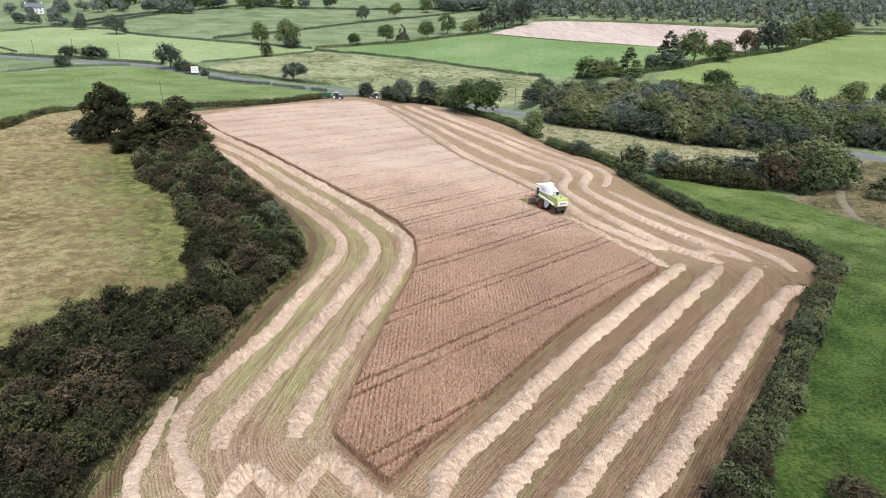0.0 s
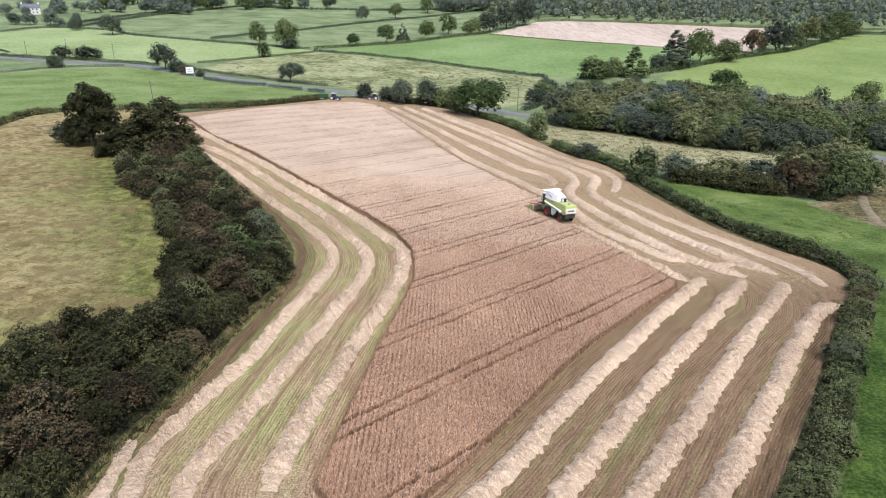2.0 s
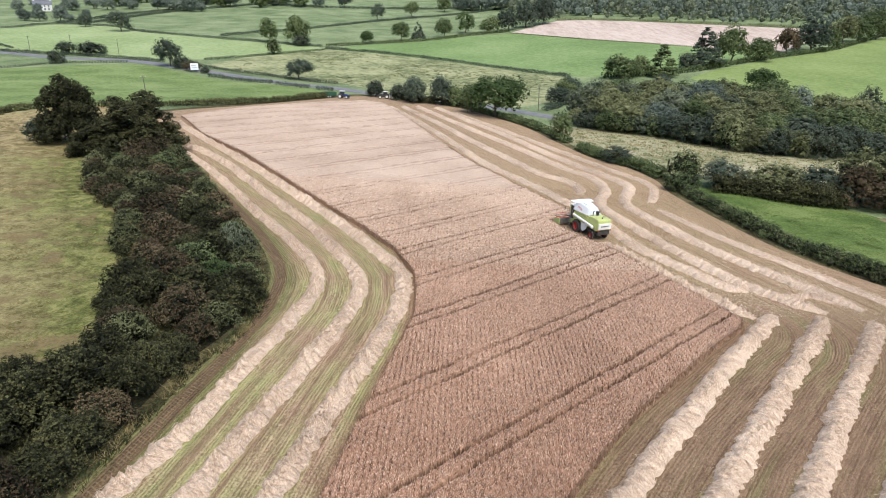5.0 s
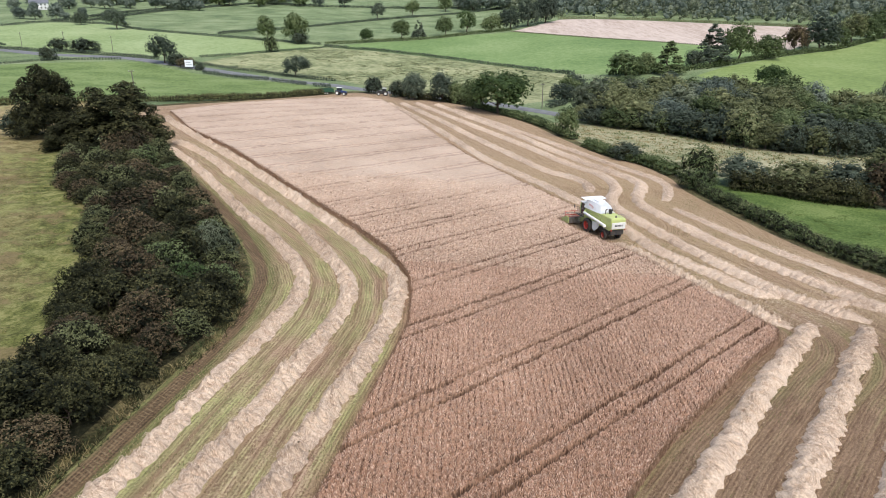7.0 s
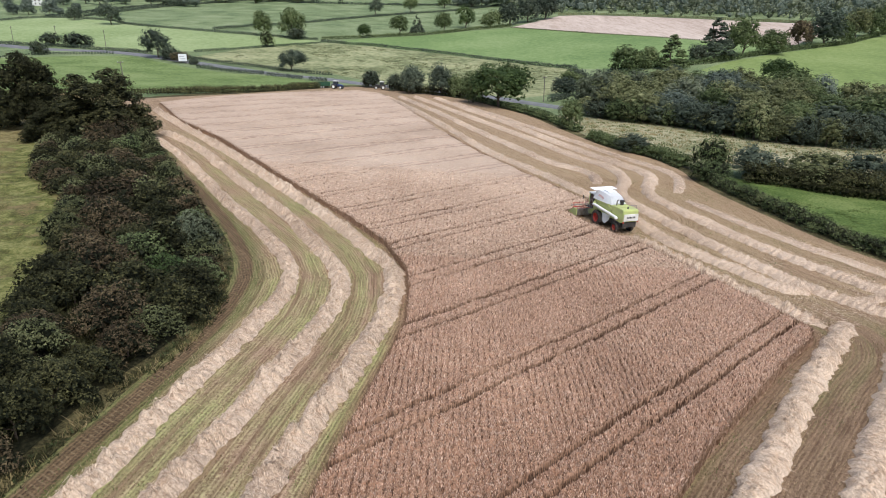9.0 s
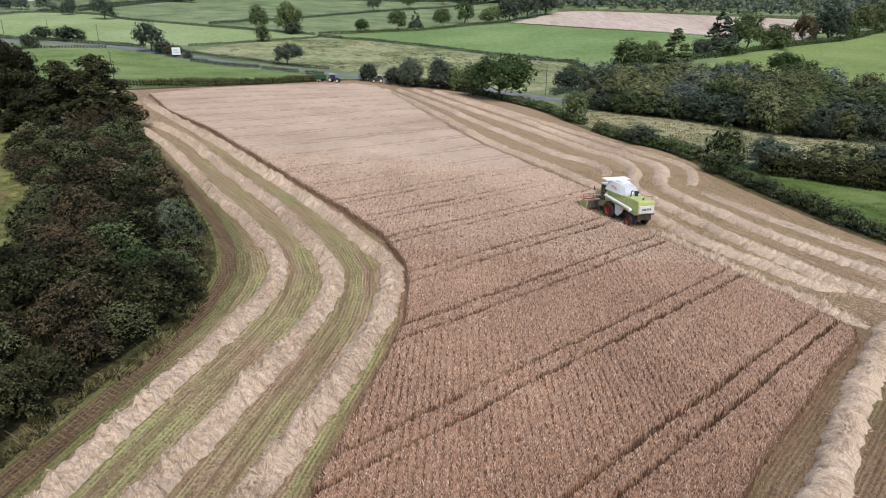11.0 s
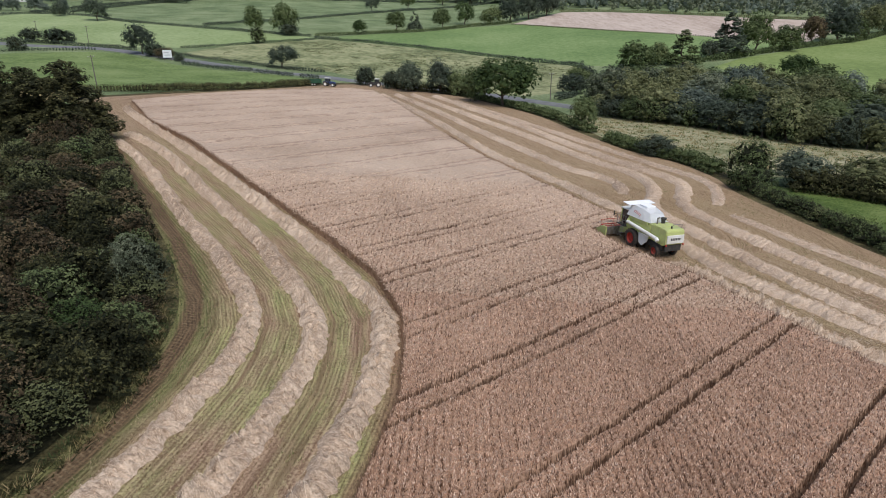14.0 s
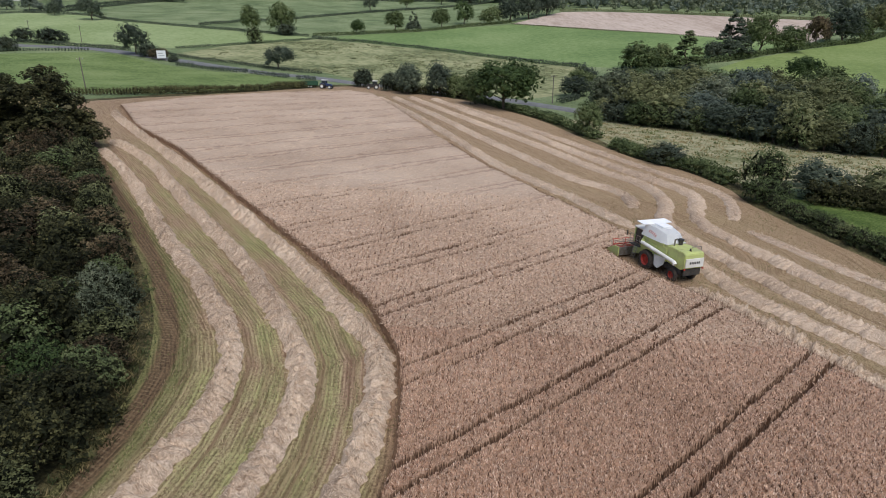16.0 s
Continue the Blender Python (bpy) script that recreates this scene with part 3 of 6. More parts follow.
        tyre.data.foreach_set("vector", np.column_stack([rim, along, np.exp(-((rim - lane + 0.1) / 0.42) ** 2) * west * np.interp(pts[:, 1], [10, 20, 85, 110], [0.2, 1, 1, 0])]).astype(np.float32).ravel())
        ruts = me.attributes.new("ruts", "FLOAT", "POINT")
        ruts.data.foreach_set("value", worn.astype(np.float32))
        a = me.attributes.new("rows", "FLOAT_VECTOR", "POINT")
        a.data.foreach_set("vector", np.column_stack([d, s, green]).astype(np.float32).ravel())
    return tagged(place(name, me), label, category, kind="structure")


def ribbon(name, line, width, lift, material, label, category):
    """A road or track that follows the land."""
    c = spline(line, 3.0)
    d = np.gradient(c, axis=0)
    n = np.stack([d[:, 1], -d[:, 0]], 1) / np.hypot(*d.T)[:, None]
    across = np.array([-0.5, -0.45, 0, 0.45, 0.5]) * width
    p = c[:, None] + n[:, None] * across[None, :, None]
    z = land(p[..., 0], p[..., 1]) + lift * np.array([0.2, 1, 1.25, 1, 0.2])
    k = len(across)
    i = (np.arange(len(c) - 1)[:, None] * k + np.arange(k - 1)).ravel()
    me = raw_mesh(name, np.column_stack([p.reshape(-1, 2), z.ravel()]), [np.stack([i, i + 1, i + k + 1, i + k], 1)], [material], smooth=True)
    return tagged(place(name, me), label, category, kind="structure")


sheet()

# the standing crop: cut west side, far end, east side up to the harvester, near end
CROP = [(-2.5, 14.7), (-6.9, 19.8), (-6, 28.4), (-4.5, 39.5), (-2.8, 50.5), (-2.1, 56), (-2.2, 61), (-2.8, 66.5), (-5.5, 73.7), (-10.9, 82.3), (-17.6, 91.9),
        (-26.6, 105.1), (-39.3, 123.6), (-52.4, 139.4), (-64.5, 159.9), (-67.1, 163.9), (-58, 186), (-44, 207), (-30, 221), (-23, 216), (-17.4, 196), (-12.9, 181), (-3.2, 147),
        (2.8, 129), (5.3, 122.5), (13.8, 103.6), (17.6, 95.6), (19.4, 91.2), (14.4, 89.0), (16.4, 84.6), (18.7, 81.2), (21.3, 77.2), (24, 70.8), (26.9, 64.4), (29.3, 58.7), (28.5, 56.9),
        (24.7, 52.9), (20.6, 48), (15.8, 42.4), (12.2, 37.3), (8.8, 32), (4.3, 25.1), (0.4, 19.6)]
FIELD = [(-21.2, -4), (-21.9, 6), (-21.9, 14), (-21.3, 23), (-19.7, 32), (-17.8, 46), (-16.9, 55), (-18, 65), (-22.3, 75), (-29.5, 87), (-38, 100),
         (-49, 118), (-61, 138), (-76, 165), (-72, 177), (-62, 191), (-53, 208), (-44, 225), (-37, 236), (-24, 241), (-8, 226), (3.5, 211),
         (12.5, 191), (19, 175), (24.3, 154), (29.2, 138), (35, 129), (37.6, 119), (37.4, 111), (38.8, 102), (40.8, 93), (43.8, 82), (47.5, 75),
         (52, 67.5), (52, 61), (46.6, 53.8), (38.8, 42.6), (32.2, 32.7), (26.4, 24.7), (18.9, 14.3), (13, 6), (6.4, -4)]
crop_line = resample(CROP, 1.0, True)
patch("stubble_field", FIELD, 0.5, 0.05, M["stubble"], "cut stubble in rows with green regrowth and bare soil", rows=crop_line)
patch("field_verge", [(-28, -8), (-27, 14), (-25, 25), (-23, 34), (-21, 47), (-20, 55), (-21, 67), (-27, 80), (-34, 92), (-42, 106), (-54, 126), (-66, 146),
                      (-82, 168), (-74, 180), (-46, 232), (-30, 245), (-4, 231), (8, 213), (23, 177), (28, 155), (34, 139), (40, 127), (43, 112), (45, 98),
                      (49, 82), (55, 70), (56, 58), (44, 41), (33, 26), (23, 12), (12, -8)], 3.0, 0.02, M["verge"], "weedy green and straw-coloured grass verge round the field", "verge")
# ground sheet between the bank shrubs, its near-black colour standing in for shade
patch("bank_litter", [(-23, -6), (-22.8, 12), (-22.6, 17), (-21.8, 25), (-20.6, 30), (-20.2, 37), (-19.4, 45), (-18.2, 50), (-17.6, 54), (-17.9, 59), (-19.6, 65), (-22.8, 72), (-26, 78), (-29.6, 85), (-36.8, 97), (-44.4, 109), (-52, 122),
                      (-60, 117), (-59, 105), (-52, 92), (-43, 84), (-39, 75), (-37, 69), (-32, 65), (-31.5, 55), (-29, 50), (-28.2, 45), (-34.5, 43), (-38, 34.5), (-38, 20), (-36, 8), (-35, -6)], 3.0, 0.08, M["litter"], "ground under the hedge bank, coloured dark for shade and leaf litter", "bank")
pasture = patch("rough_pasture", [(-34, -10), (-34, 14), (-33, 30), (-28, 42), (-28, 55), (-34, 70), (-42, 84), (-54, 102), (-62, 116), (-71, 134), (-79, 158), (-85, 175), (-92, 177), (-104, 166), (-105.5, 150), (-102.5, 131), (-102.5, 118),
                        (-150, 100), (-160, 20), (-120, -30)], 0.8, 0.04, M["rough"], "rough ungrazed pasture of dry and green grass", "pasture", humps=0.24)
spots = np.array([v.co[:2] for v in pasture.data.vertices])
from_bank, _ = near_line(spots[:, 0], spots[:, 1], [(-36, 0), (-36, 34), (-33, 42), (-27, 46), (-29.5, 55), (-30, 65), (-36, 70), (-42, 84), (-50, 92), (-58, 106), (-60, 116)])
pasture.data.attributes.new("lush", "FLOAT", "POINT").data.foreach_set("value", (0.85 * np.exp(-from_bank / 9.0) + 0.06 + 0.2 * np.interp(spots[:, 1], [40, 60], [0, 1])).astype(np.float32))
patch("hill_field", [(-107, 132), (-108, 150), (-106, 168), (-92, 181), (-80, 186), (-70, 194), (-60, 207), (-53, 221), (-45, 236), (-49, 249), (-68, 260), (-84, 264),
                     (-100, 273), (-118, 287), (-140, 303), (-165, 296), (-195, 274), (-240, 240), (-220, 160), (-150, 125)], 6.0, 0.05, M["lush"], "smooth green grass field on a low hill")
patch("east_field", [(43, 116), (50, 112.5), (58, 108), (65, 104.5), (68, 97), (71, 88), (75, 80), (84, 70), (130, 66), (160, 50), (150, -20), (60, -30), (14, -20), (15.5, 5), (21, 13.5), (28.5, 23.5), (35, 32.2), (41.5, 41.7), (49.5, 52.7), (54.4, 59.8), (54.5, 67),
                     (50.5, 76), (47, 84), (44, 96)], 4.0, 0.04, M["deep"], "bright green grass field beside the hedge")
patch("yellow_field", [(-400, 330), (-226, 337), (-190, 330), (-150, 322), (-121, 327), (-107, 339), (-92, 357), (-75, 376), (-79, 386), (-113, 396), (-151, 408), (-197, 427),
                       (-222, 448), (-266, 459), (-290, 432), (-400, 420)], 10.0, 0.06, M["bright"], "pale yellow-green mown grass field")
patch("rushy_pasture", [(-115, 309), (-100, 298), (-84, 291), (-64, 279), (-46, 274), (-25, 252), (8, 231), (20, 222), (33, 236), (41, 262), (47, 289), (19, 326), (-10, 354), (-43, 371), (-70, 378),
                        (-90, 356), (-105, 338)], 8.0, 0.06, M["rush"], "pale pasture dotted with dark rushes", "pasture", smooth_outline=False)
patch("middle_field", [(-70, 382), (-43, 374), (-10, 357), (19, 328), (47, 292), (60, 283), (79, 284), (103, 296), (150, 339), (163, 358), (124, 371), (75, 402), (34, 464), (6, 460),
                       (-23, 429), (-50, 408)], 10.0, 0.06, M["green"], "smooth green grass field between hedges", smooth_outline=False)
patch("far_stubble_field", [(71, 517), (155, 505), (228, 488), (246, 472), (166, 362), (124, 373), (75, 404), (33, 467)], 10.0, 0.08, M["far_stubble"], "far pale pinkish stubble field", smooth_outline=False)
patch("upland_field", [(95, 260), (107, 250), (120, 235), (137, 226), (160, 224), (300, 225), (360, 330), (305, 454), (269, 448), (199, 374), (152, 336), (110, 297), (92, 275)], 10.0, 0.06,
      M["upland"], "yellow-green grass field above the wood", smooth_outline=False)
patch("pale_strip", [(23, 180), (40, 179), (50, 171), (62, 160), (73, 149), (90, 149), (102, 141), (93, 127), (70, 122), (54, 121), (41, 124), (30.5, 140), (26, 159)], 4.0, 0.05, M["strip"], "pale dry mown grass strip below the wood", "grass strip")
ribbon("road", [(-400, 352), (-300, 345), (-226, 332), (-188, 318), (-150, 314), (-119, 298), (-97, 285), (-67, 267), (-47, 259.5), (-32, 249), (-12, 240), (8, 225), (20, 210), (29, 198), (38, 187),
                (60, 178), (85, 165), (105, 147), (120, 128), (150, 95), (200, 60)], 6.5, 0.16, M["road"], "grey asphalt country road between hedges", "road")
patch("rough_bank", [(66, 100), (70, 101.5), (73, 104), (84, 114), (95, 126), (106, 140), (116, 134), (122, 118), (110, 96), (96, 84), (84, 72), (75, 80), (71, 88), (68, 95)], 3.0, 0.045, M["bank"], "rough brown bank of dead grass and scrub by the track", "bank")
ribbon("farm_track", [(109.2, 143.4), (102.4, 136.7), (92.9, 125), (83.5, 112), (77.6, 101.6), (74.2, 93.5), (72.2, 87)], 1.7, 0.1, M["gravel"], "pale gravel farm track", "track")

# ---- standing crop ----
TRAM = np.array([0.7071, -0.7071])
TRACKS = [-14.9, -23.4, -31.9, -40.5, -47.4, -55.3, -61.5, -68.2, -75.3, -83.0] + [-90.8 - 7.7 * k for k in range(15)]


DRILL = 0.4


def groove(x, y, half=0.15):
    """How deep the wheel tracks of the sprayer cut into the crop: 1 in a track."""
    d = x * TRAM[0] + y * TRAM[1] + 0.1 * vnoise(x, y, 6, 4)
    deep = np.zeros(np.shape(d))
    for k, at in enumerate(TRACKS):
        weak = 0.55 if at in (-47.4, -61.5, -75.3) else 1.0
        for e in (0.0, 1.5):
            w = np.abs(d - at - e) + 0.03 * vnoise(x, y, 0.5, 9)
            deep = np.maximum(deep, weak * np.clip((half + np.interp(y, [85, 130], [0, 0.2]) - w) / 0.09, 0, 1))
    return deep * np.clip(1.15 + 0.4 * vnoise(x, y, 2.2, 9), 0, 1)


def crop_height(x, y):
    lodged = np.clip(vnoise(x, y, 9, 2) + 0.6 * vnoise(x, y, 3, 3) - 0.75, 0, 1)
    h = 0.6 + 0.06 * vnoise(x, y, 6, 1) + 0.07 * vnoise(x, y, 0.9, 5) + 0.06 * vnoise(x, y, 0.35, 6) - 0.25 * lodged
    return np.maximum(h - np.interp(y, [75, 115], [0.75, 0.12]) * groove(x, y), 0.08)


crop = thing("standing_crop", "ripe reddish-tan standing cereal crop with tramlines", "crop", kind="stuff")
ruffle = np.random.default_rng(21)
for y0, y1, cell, tuft in ((14.0, 62.0, 0.11, 0.06), (62.0, 106.0, 0.17, 0.06), (106.0, 222.0, 0.33, 0.03)):
    pts, quads, tris = cells(CROP, cell, y0, y1 + 0.5)
    high = crop_height(pts[:, 0], pts[:, 1])
    rows = np.interp(pts[:, 1], [25, 55], [0.075, 0.07]) * np.cos(2 * np.pi * (pts[:, 0] + 0.09 * vnoise(pts[:, 0], pts[:, 1], 1.1, 19)) / DRILL + np.pi) * (cell < 0.3) * (0.6 + 0.6 * vnoise(pts[:, 0], pts[:, 1], 5, 14) + 0.6 * vnoise(pts[:, 0] * 2.5, pts[:, 1], 0.8, 16))
    z = land(pts[:, 0], pts[:, 1]) + np.maximum(high + (rows + tuft * ruffle.uniform(-1.3, 1.0, len(pts))) * np.clip(high * 2.2 - 0.3, 0, 1), 0.06)
    pts = pts + ruffle.uniform(-0.25, 0.25, pts.shape) * cell * np.clip(high * 3 - 0.8, 0, 1)[:, None]
    # sunken faces get the darker colour that paints shade in the tracks
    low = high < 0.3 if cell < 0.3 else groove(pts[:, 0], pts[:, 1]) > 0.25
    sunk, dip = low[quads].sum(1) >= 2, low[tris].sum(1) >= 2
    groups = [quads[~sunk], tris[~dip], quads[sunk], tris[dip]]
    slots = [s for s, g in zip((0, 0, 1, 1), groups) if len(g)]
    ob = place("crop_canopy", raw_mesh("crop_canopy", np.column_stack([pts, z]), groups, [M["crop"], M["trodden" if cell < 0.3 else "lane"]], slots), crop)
    tagged(ob, kind="stuff")


def cut_face():
    """The side of the crop where the cutter has passed."""
    line = resample(CROP, 0.22, True)
    d = np.roll(line, -1, 0) - np.roll(line, 1, 0)
    n = np.stack([d[:, 1], -d[:, 0]], 1) / (np.hypot(*d.T)[:, None] + 1e-9)
    verts = []
    for f, out in ((0.0, 0.12), (0.35, 0.05), (0.7, 0.0), (1.0, -0.03)):
        jit = 0.05 * np.random.default_rng(int(f * 10)).normal(size=len(line))
        p = line + n * (jit - out)[:, None]
        h = crop_height(line[:, 0], line[:, 1]) * f
        verts.append(np.column_stack([p, land(p[:, 0], p[:, 1]) + h]))
    k = len(line)
    i = np.concatenate([r * k + np.arange(k - 1) for r in range(3)])
    me = raw_mesh("cut_face", np.vstack(verts), [np.stack([i, i + 1, i + k + 1, i + k], 1)], [M["cut"]])
    tagged(place("cut_face", me, crop), kind="stuff")


cut_face()


def blades(base, height, width, lean, seed, kite=False):
    """Upright blades: a triangle each, or a kite for ears."""
    r = np.random.default_rng(seed)
    n = len(base)
    a = r.uniform(0, 2 * np.pi, n)
    w = width * r.uniform(0.6, 1.4, n)
    h = height * r.uniform(0.6, 1.3, n)
    side = np.column_stack([np.cos(a), np.sin(a), np.zeros(n)]) * w[:, None]
    tip = np.column_stack([r.normal(0, lean, n), r.normal(0, lean, n), np.ones(n)]) * h[:, None]
    if kite:
        v = np.stack([base, base + tip * 0.62 + side, base + tip, base + tip * 0.62 - side], 1).reshape(-1, 3)
        return v, np.arange(4 * n).reshape(-1, 4)
    v = np.stack([base - side, base + side, base + tip], 1).reshape(-1, 3)
    return v, np.arange(3 * n).reshape(-1, 3)


def scatter(outline, count, seed, y_from=-1e9, y_to=1e9):
    p = np.array(outline, float)
    r = np.random.default_rng(seed)
    lo, hi = p.min(0), p.max(0)
    lo[1], hi[1] = max(lo[1], y_from), min(hi[1], y_to)
    q = r.uniform(lo, hi, (count, 2))
    return q[inside(q[:, 0], q[:, 1], outline)]


def ears():
    r = np.random.default_rng(11)
    q = scatter(CROP, 5200000, 12)
    broad = np.interp(q[:, 1], [14, 60, 110, 220], [0.019, 0.031, 0.062, 0.12])
    q = q[r.uniform(size=len(q)) < (0.0215 / broad) ** 2]
    row = (np.round(q[:, 0] / DRILL) + 0.5) * DRILL + r.normal(0, 0.08, len(q))
    sown = (0.32 + 0.5 * vnoise(q[:, 0], q[:, 1], 7, 12) + 0.3 * vnoise(q[:, 0], q[:, 1], 1.6, 13)) * (q[:, 1] < 105)
    q[:, 0] = np.where(r.uniform(size=len(q)) < sown, row, q[:, 0])
    q = q[(groove(q[:, 0], q[:, 1], 0.25) < 0.1) & inside(q[:, 0], q[:, 1], CROP)]
    q = q[r.uniform(size=len(q)) > np.interp(q[:, 1], [75, 112], [0, 1])]
    for y0, y1, kite in ((14, 70, True), (70, 112, False)):
        p = q[(q[:, 1] >= y0) & (q[:, 1] < y1)]
        base = np.column_stack([p, land(p[:, 0], p[:, 1]) + crop_height(p[:, 0], p[:, 1]) - 0.04])
        broad = np.interp(p[:, 1], [14, 60, 110, 220], [0.019, 0.031, 0.062, 0.12])
        v, f = blades(base, 0.17 if kite else 0.13, broad * (1.0 if kite else 1.6), 0.4 if kite else 1.7, 5 + y0, kite)
        tagged(place("ears", raw_mesh("ears", v, [f], [M["ears" if kite else "tops"]]), crop), kind="stuff")
    # dark blades among the ears, coloured as the shaded gaps between plants
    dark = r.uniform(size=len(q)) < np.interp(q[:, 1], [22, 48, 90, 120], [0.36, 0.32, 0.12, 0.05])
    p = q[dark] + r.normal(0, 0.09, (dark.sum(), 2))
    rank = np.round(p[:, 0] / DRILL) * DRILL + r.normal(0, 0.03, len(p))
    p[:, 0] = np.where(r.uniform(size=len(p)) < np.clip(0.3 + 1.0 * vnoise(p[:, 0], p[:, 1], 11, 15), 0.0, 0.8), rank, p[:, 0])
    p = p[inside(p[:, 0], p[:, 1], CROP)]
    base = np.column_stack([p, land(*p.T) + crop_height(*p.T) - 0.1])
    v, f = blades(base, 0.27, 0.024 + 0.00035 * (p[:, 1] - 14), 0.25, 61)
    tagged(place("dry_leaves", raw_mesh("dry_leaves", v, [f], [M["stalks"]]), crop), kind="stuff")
    # stalks beside the wheel tracks, coloured dark as shaded track walls
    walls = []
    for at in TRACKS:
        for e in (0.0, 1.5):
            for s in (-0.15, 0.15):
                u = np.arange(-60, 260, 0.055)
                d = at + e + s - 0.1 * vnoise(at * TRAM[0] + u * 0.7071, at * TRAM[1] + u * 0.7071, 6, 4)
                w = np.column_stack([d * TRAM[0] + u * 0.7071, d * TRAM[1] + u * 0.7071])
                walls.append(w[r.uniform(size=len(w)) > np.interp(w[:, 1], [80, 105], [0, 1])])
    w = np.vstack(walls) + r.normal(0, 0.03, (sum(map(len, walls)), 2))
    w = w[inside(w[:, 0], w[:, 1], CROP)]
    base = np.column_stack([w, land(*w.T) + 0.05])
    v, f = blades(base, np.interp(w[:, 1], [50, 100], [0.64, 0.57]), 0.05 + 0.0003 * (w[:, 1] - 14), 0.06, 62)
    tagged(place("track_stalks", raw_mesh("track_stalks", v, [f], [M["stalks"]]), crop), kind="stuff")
    line = resample(CROP, 0.05, True)
    line = np.repeat(line, 2, 0) + r.normal(0, 0.06, (2 * len(line), 2))
    line = line[line[:, 1] < 140]
    base = np.column_stack([line, land(*line.T)])
    v, f = blades(base, 0.85, 0.03, 0.12, 77)
    tagged(place("edge_stalks", raw_mesh("edge_stalks", v, [f], [M["cut"]]), crop), kind="stuff")


ears()


# ---- straw swaths ----
def swath(line, width=1.75, height=0.46, seed=0, dense=70, rough=1.0):
    width, height = width * (0.92 if dense > 60 else 1.05), height * (1.0 if dense > 60 else 1.1)
    rough = rough if dense > 60 else 0.45
    step = 0.14 if dense > 45 else 0.25
    c = spline(line, step)
    r = np.random.default_rng(seed)
    s = np.arange(len(c)) * step
    wob = vnoise(s, 0 * s, 2.6, seed) * 0.12 + vnoise(s, 0 * s, 0.9, seed + 1) * 0.05
    d = np.gradient(c, axis=0)
    n = np.stack([d[:, 1], -d[:, 0]], 1) / (np.hypot(*d.T)[:, None] + 1e-9)
    c = c + n * wob[:, None]
    ends = np.clip(np.minimum(s, s[-1] - s) / 2.0, 0.12, 1)
    half = width / 2 * (1 + 0.13 * vnoise(s, 0 * s, 1.7, seed + 2) + 0.12 * vnoise(s, 0 * s, 0.4, seed + 3)) * (0.55 + 0.45 * ends)
    u = np.linspace(-1, 1, 11)
    edge = half[:, None] * u[None] * (1 + 0.2 * vnoise(s[:, None] + 0 * u, np.sign(u)[None] * 9 + 0 * s[:, None], 0.4, seed + 4))
    p = c[:, None] + n[:, None] * edge[..., None]
    ss, uu = s[:, None] + 0 * u, u[None] + 0 * s[:, None]
    lump = 1 + 0.55 * rough * vnoise(ss + 0.45 * np.abs(uu), uu * 0.35, 0.36, seed + 5) + 0.35 * rough * vnoise(ss, uu * 1.2, 0.3, seed + 6) + 0.12 * vnoise(ss, 0 * ss, 3.5, seed + 7)
    ribs = 1 + 0.62 * rough * np.sin(2 * np.pi * (ss + 0.3 * np.abs(uu) + 0.22 * vnoise(ss, np.sign(uu) * 3, 1.1, seed + 8)) / 0.5) * (0.6 + 0.6 * vnoise(ss, uu, 1.6, seed + 9))
    h = height * np.clip(1 - uu ** 2, 0, 1) ** 0.75 * lump * ribs * ends[:, None]
    z = land(p[..., 0], p[..., 1]) + 0.045 + np.maximum(h, 0)
    k = len(u)
    i = (np.arange(len(c) - 1)[:, None] * k + np.arange(k - 1)).ravel()
    top = np.column_stack([p.reshape(-1, 2), z.ravel()])
    ob = place("straw_swath", raw_mesh("straw_swath", top, [np.stack([i, i + 1, i + k + 1, i + k], 1)], [M["swath"]], smooth=True))
    tagged(ob, "pale fluffy windrow of cut straw lying on the stubble", "straw swath", "straw swaths", "stuff")
    # straw lies in combed locks across the windrow, bent over its back
    m = int(s[-1] * dense * (2.1 if dense > 55 else 1.4))
    lock = r.integers(0, max(1, int(s[-1] / 0.16)), m)
    many = lock.max() + 1
    slant, up, mid = r.normal(0.0, 0.38, many) + 0.5 * vnoise(np.arange(many), 0 * np.arange(many), 7, seed), np.abs(r.normal(0, 0.085, many)), r.uniform(-0.75, 0.75, many)
    along = (lock + r.normal(0.5, 0.45, m)) * 0.16
    side = np.where(r.uniform(size=m) < 0.7, mid[lock] + r.normal(0, 0.22, m), r.uniform(-1, 1, m))
    turn = slant[lock] + r.normal(0, 0.3, m)
    ln, wd = r.uniform(0.07, 0.2, m), r.uniform(0.009, 0.016, m) * (1 if dense > 45 else 2.4)
    pts3 = []
    for f in (-1, 0, 1):
        e = along + f * ln * np.sin(turn)
        u3 = side + f * ln * np.cos(turn) / (width / 2)
        i3 = np.clip(e / step, 0, len(c) - 1.001)
        k3 = i3.astype(int)
        ring = np.clip((u3 + 1) / 2, 0, 0.999) * (k - 1)
        low = ring.astype(int)
        grid = top.reshape(len(c), k, 3)
        at = grid[k3, low] * (1 - ring % 1)[:, None] + grid[k3, low + 1] * (ring % 1)[:, None]
        past = np.maximum(np.abs(u3) - 1, 0) * half[k3] * np.sign(u3)
        at = at + np.column_stack([n[k3] * past[:, None] + d[k3] * (i3 % 1)[:, None], 0.015 + up[lock] + (0.03 if f == 0 else 0.0) + np.abs(r.normal(0, 0.02, m))])
        pts3.append(at)
    across = np.column_stack([-(pts3[2] - pts3[0])[:, 1], (pts3[2] - pts3[0])[:, 0], 0 * ln])
    across *= (wd / (np.linalg.norm(across, axis=1) + 1e-9))[:, None]
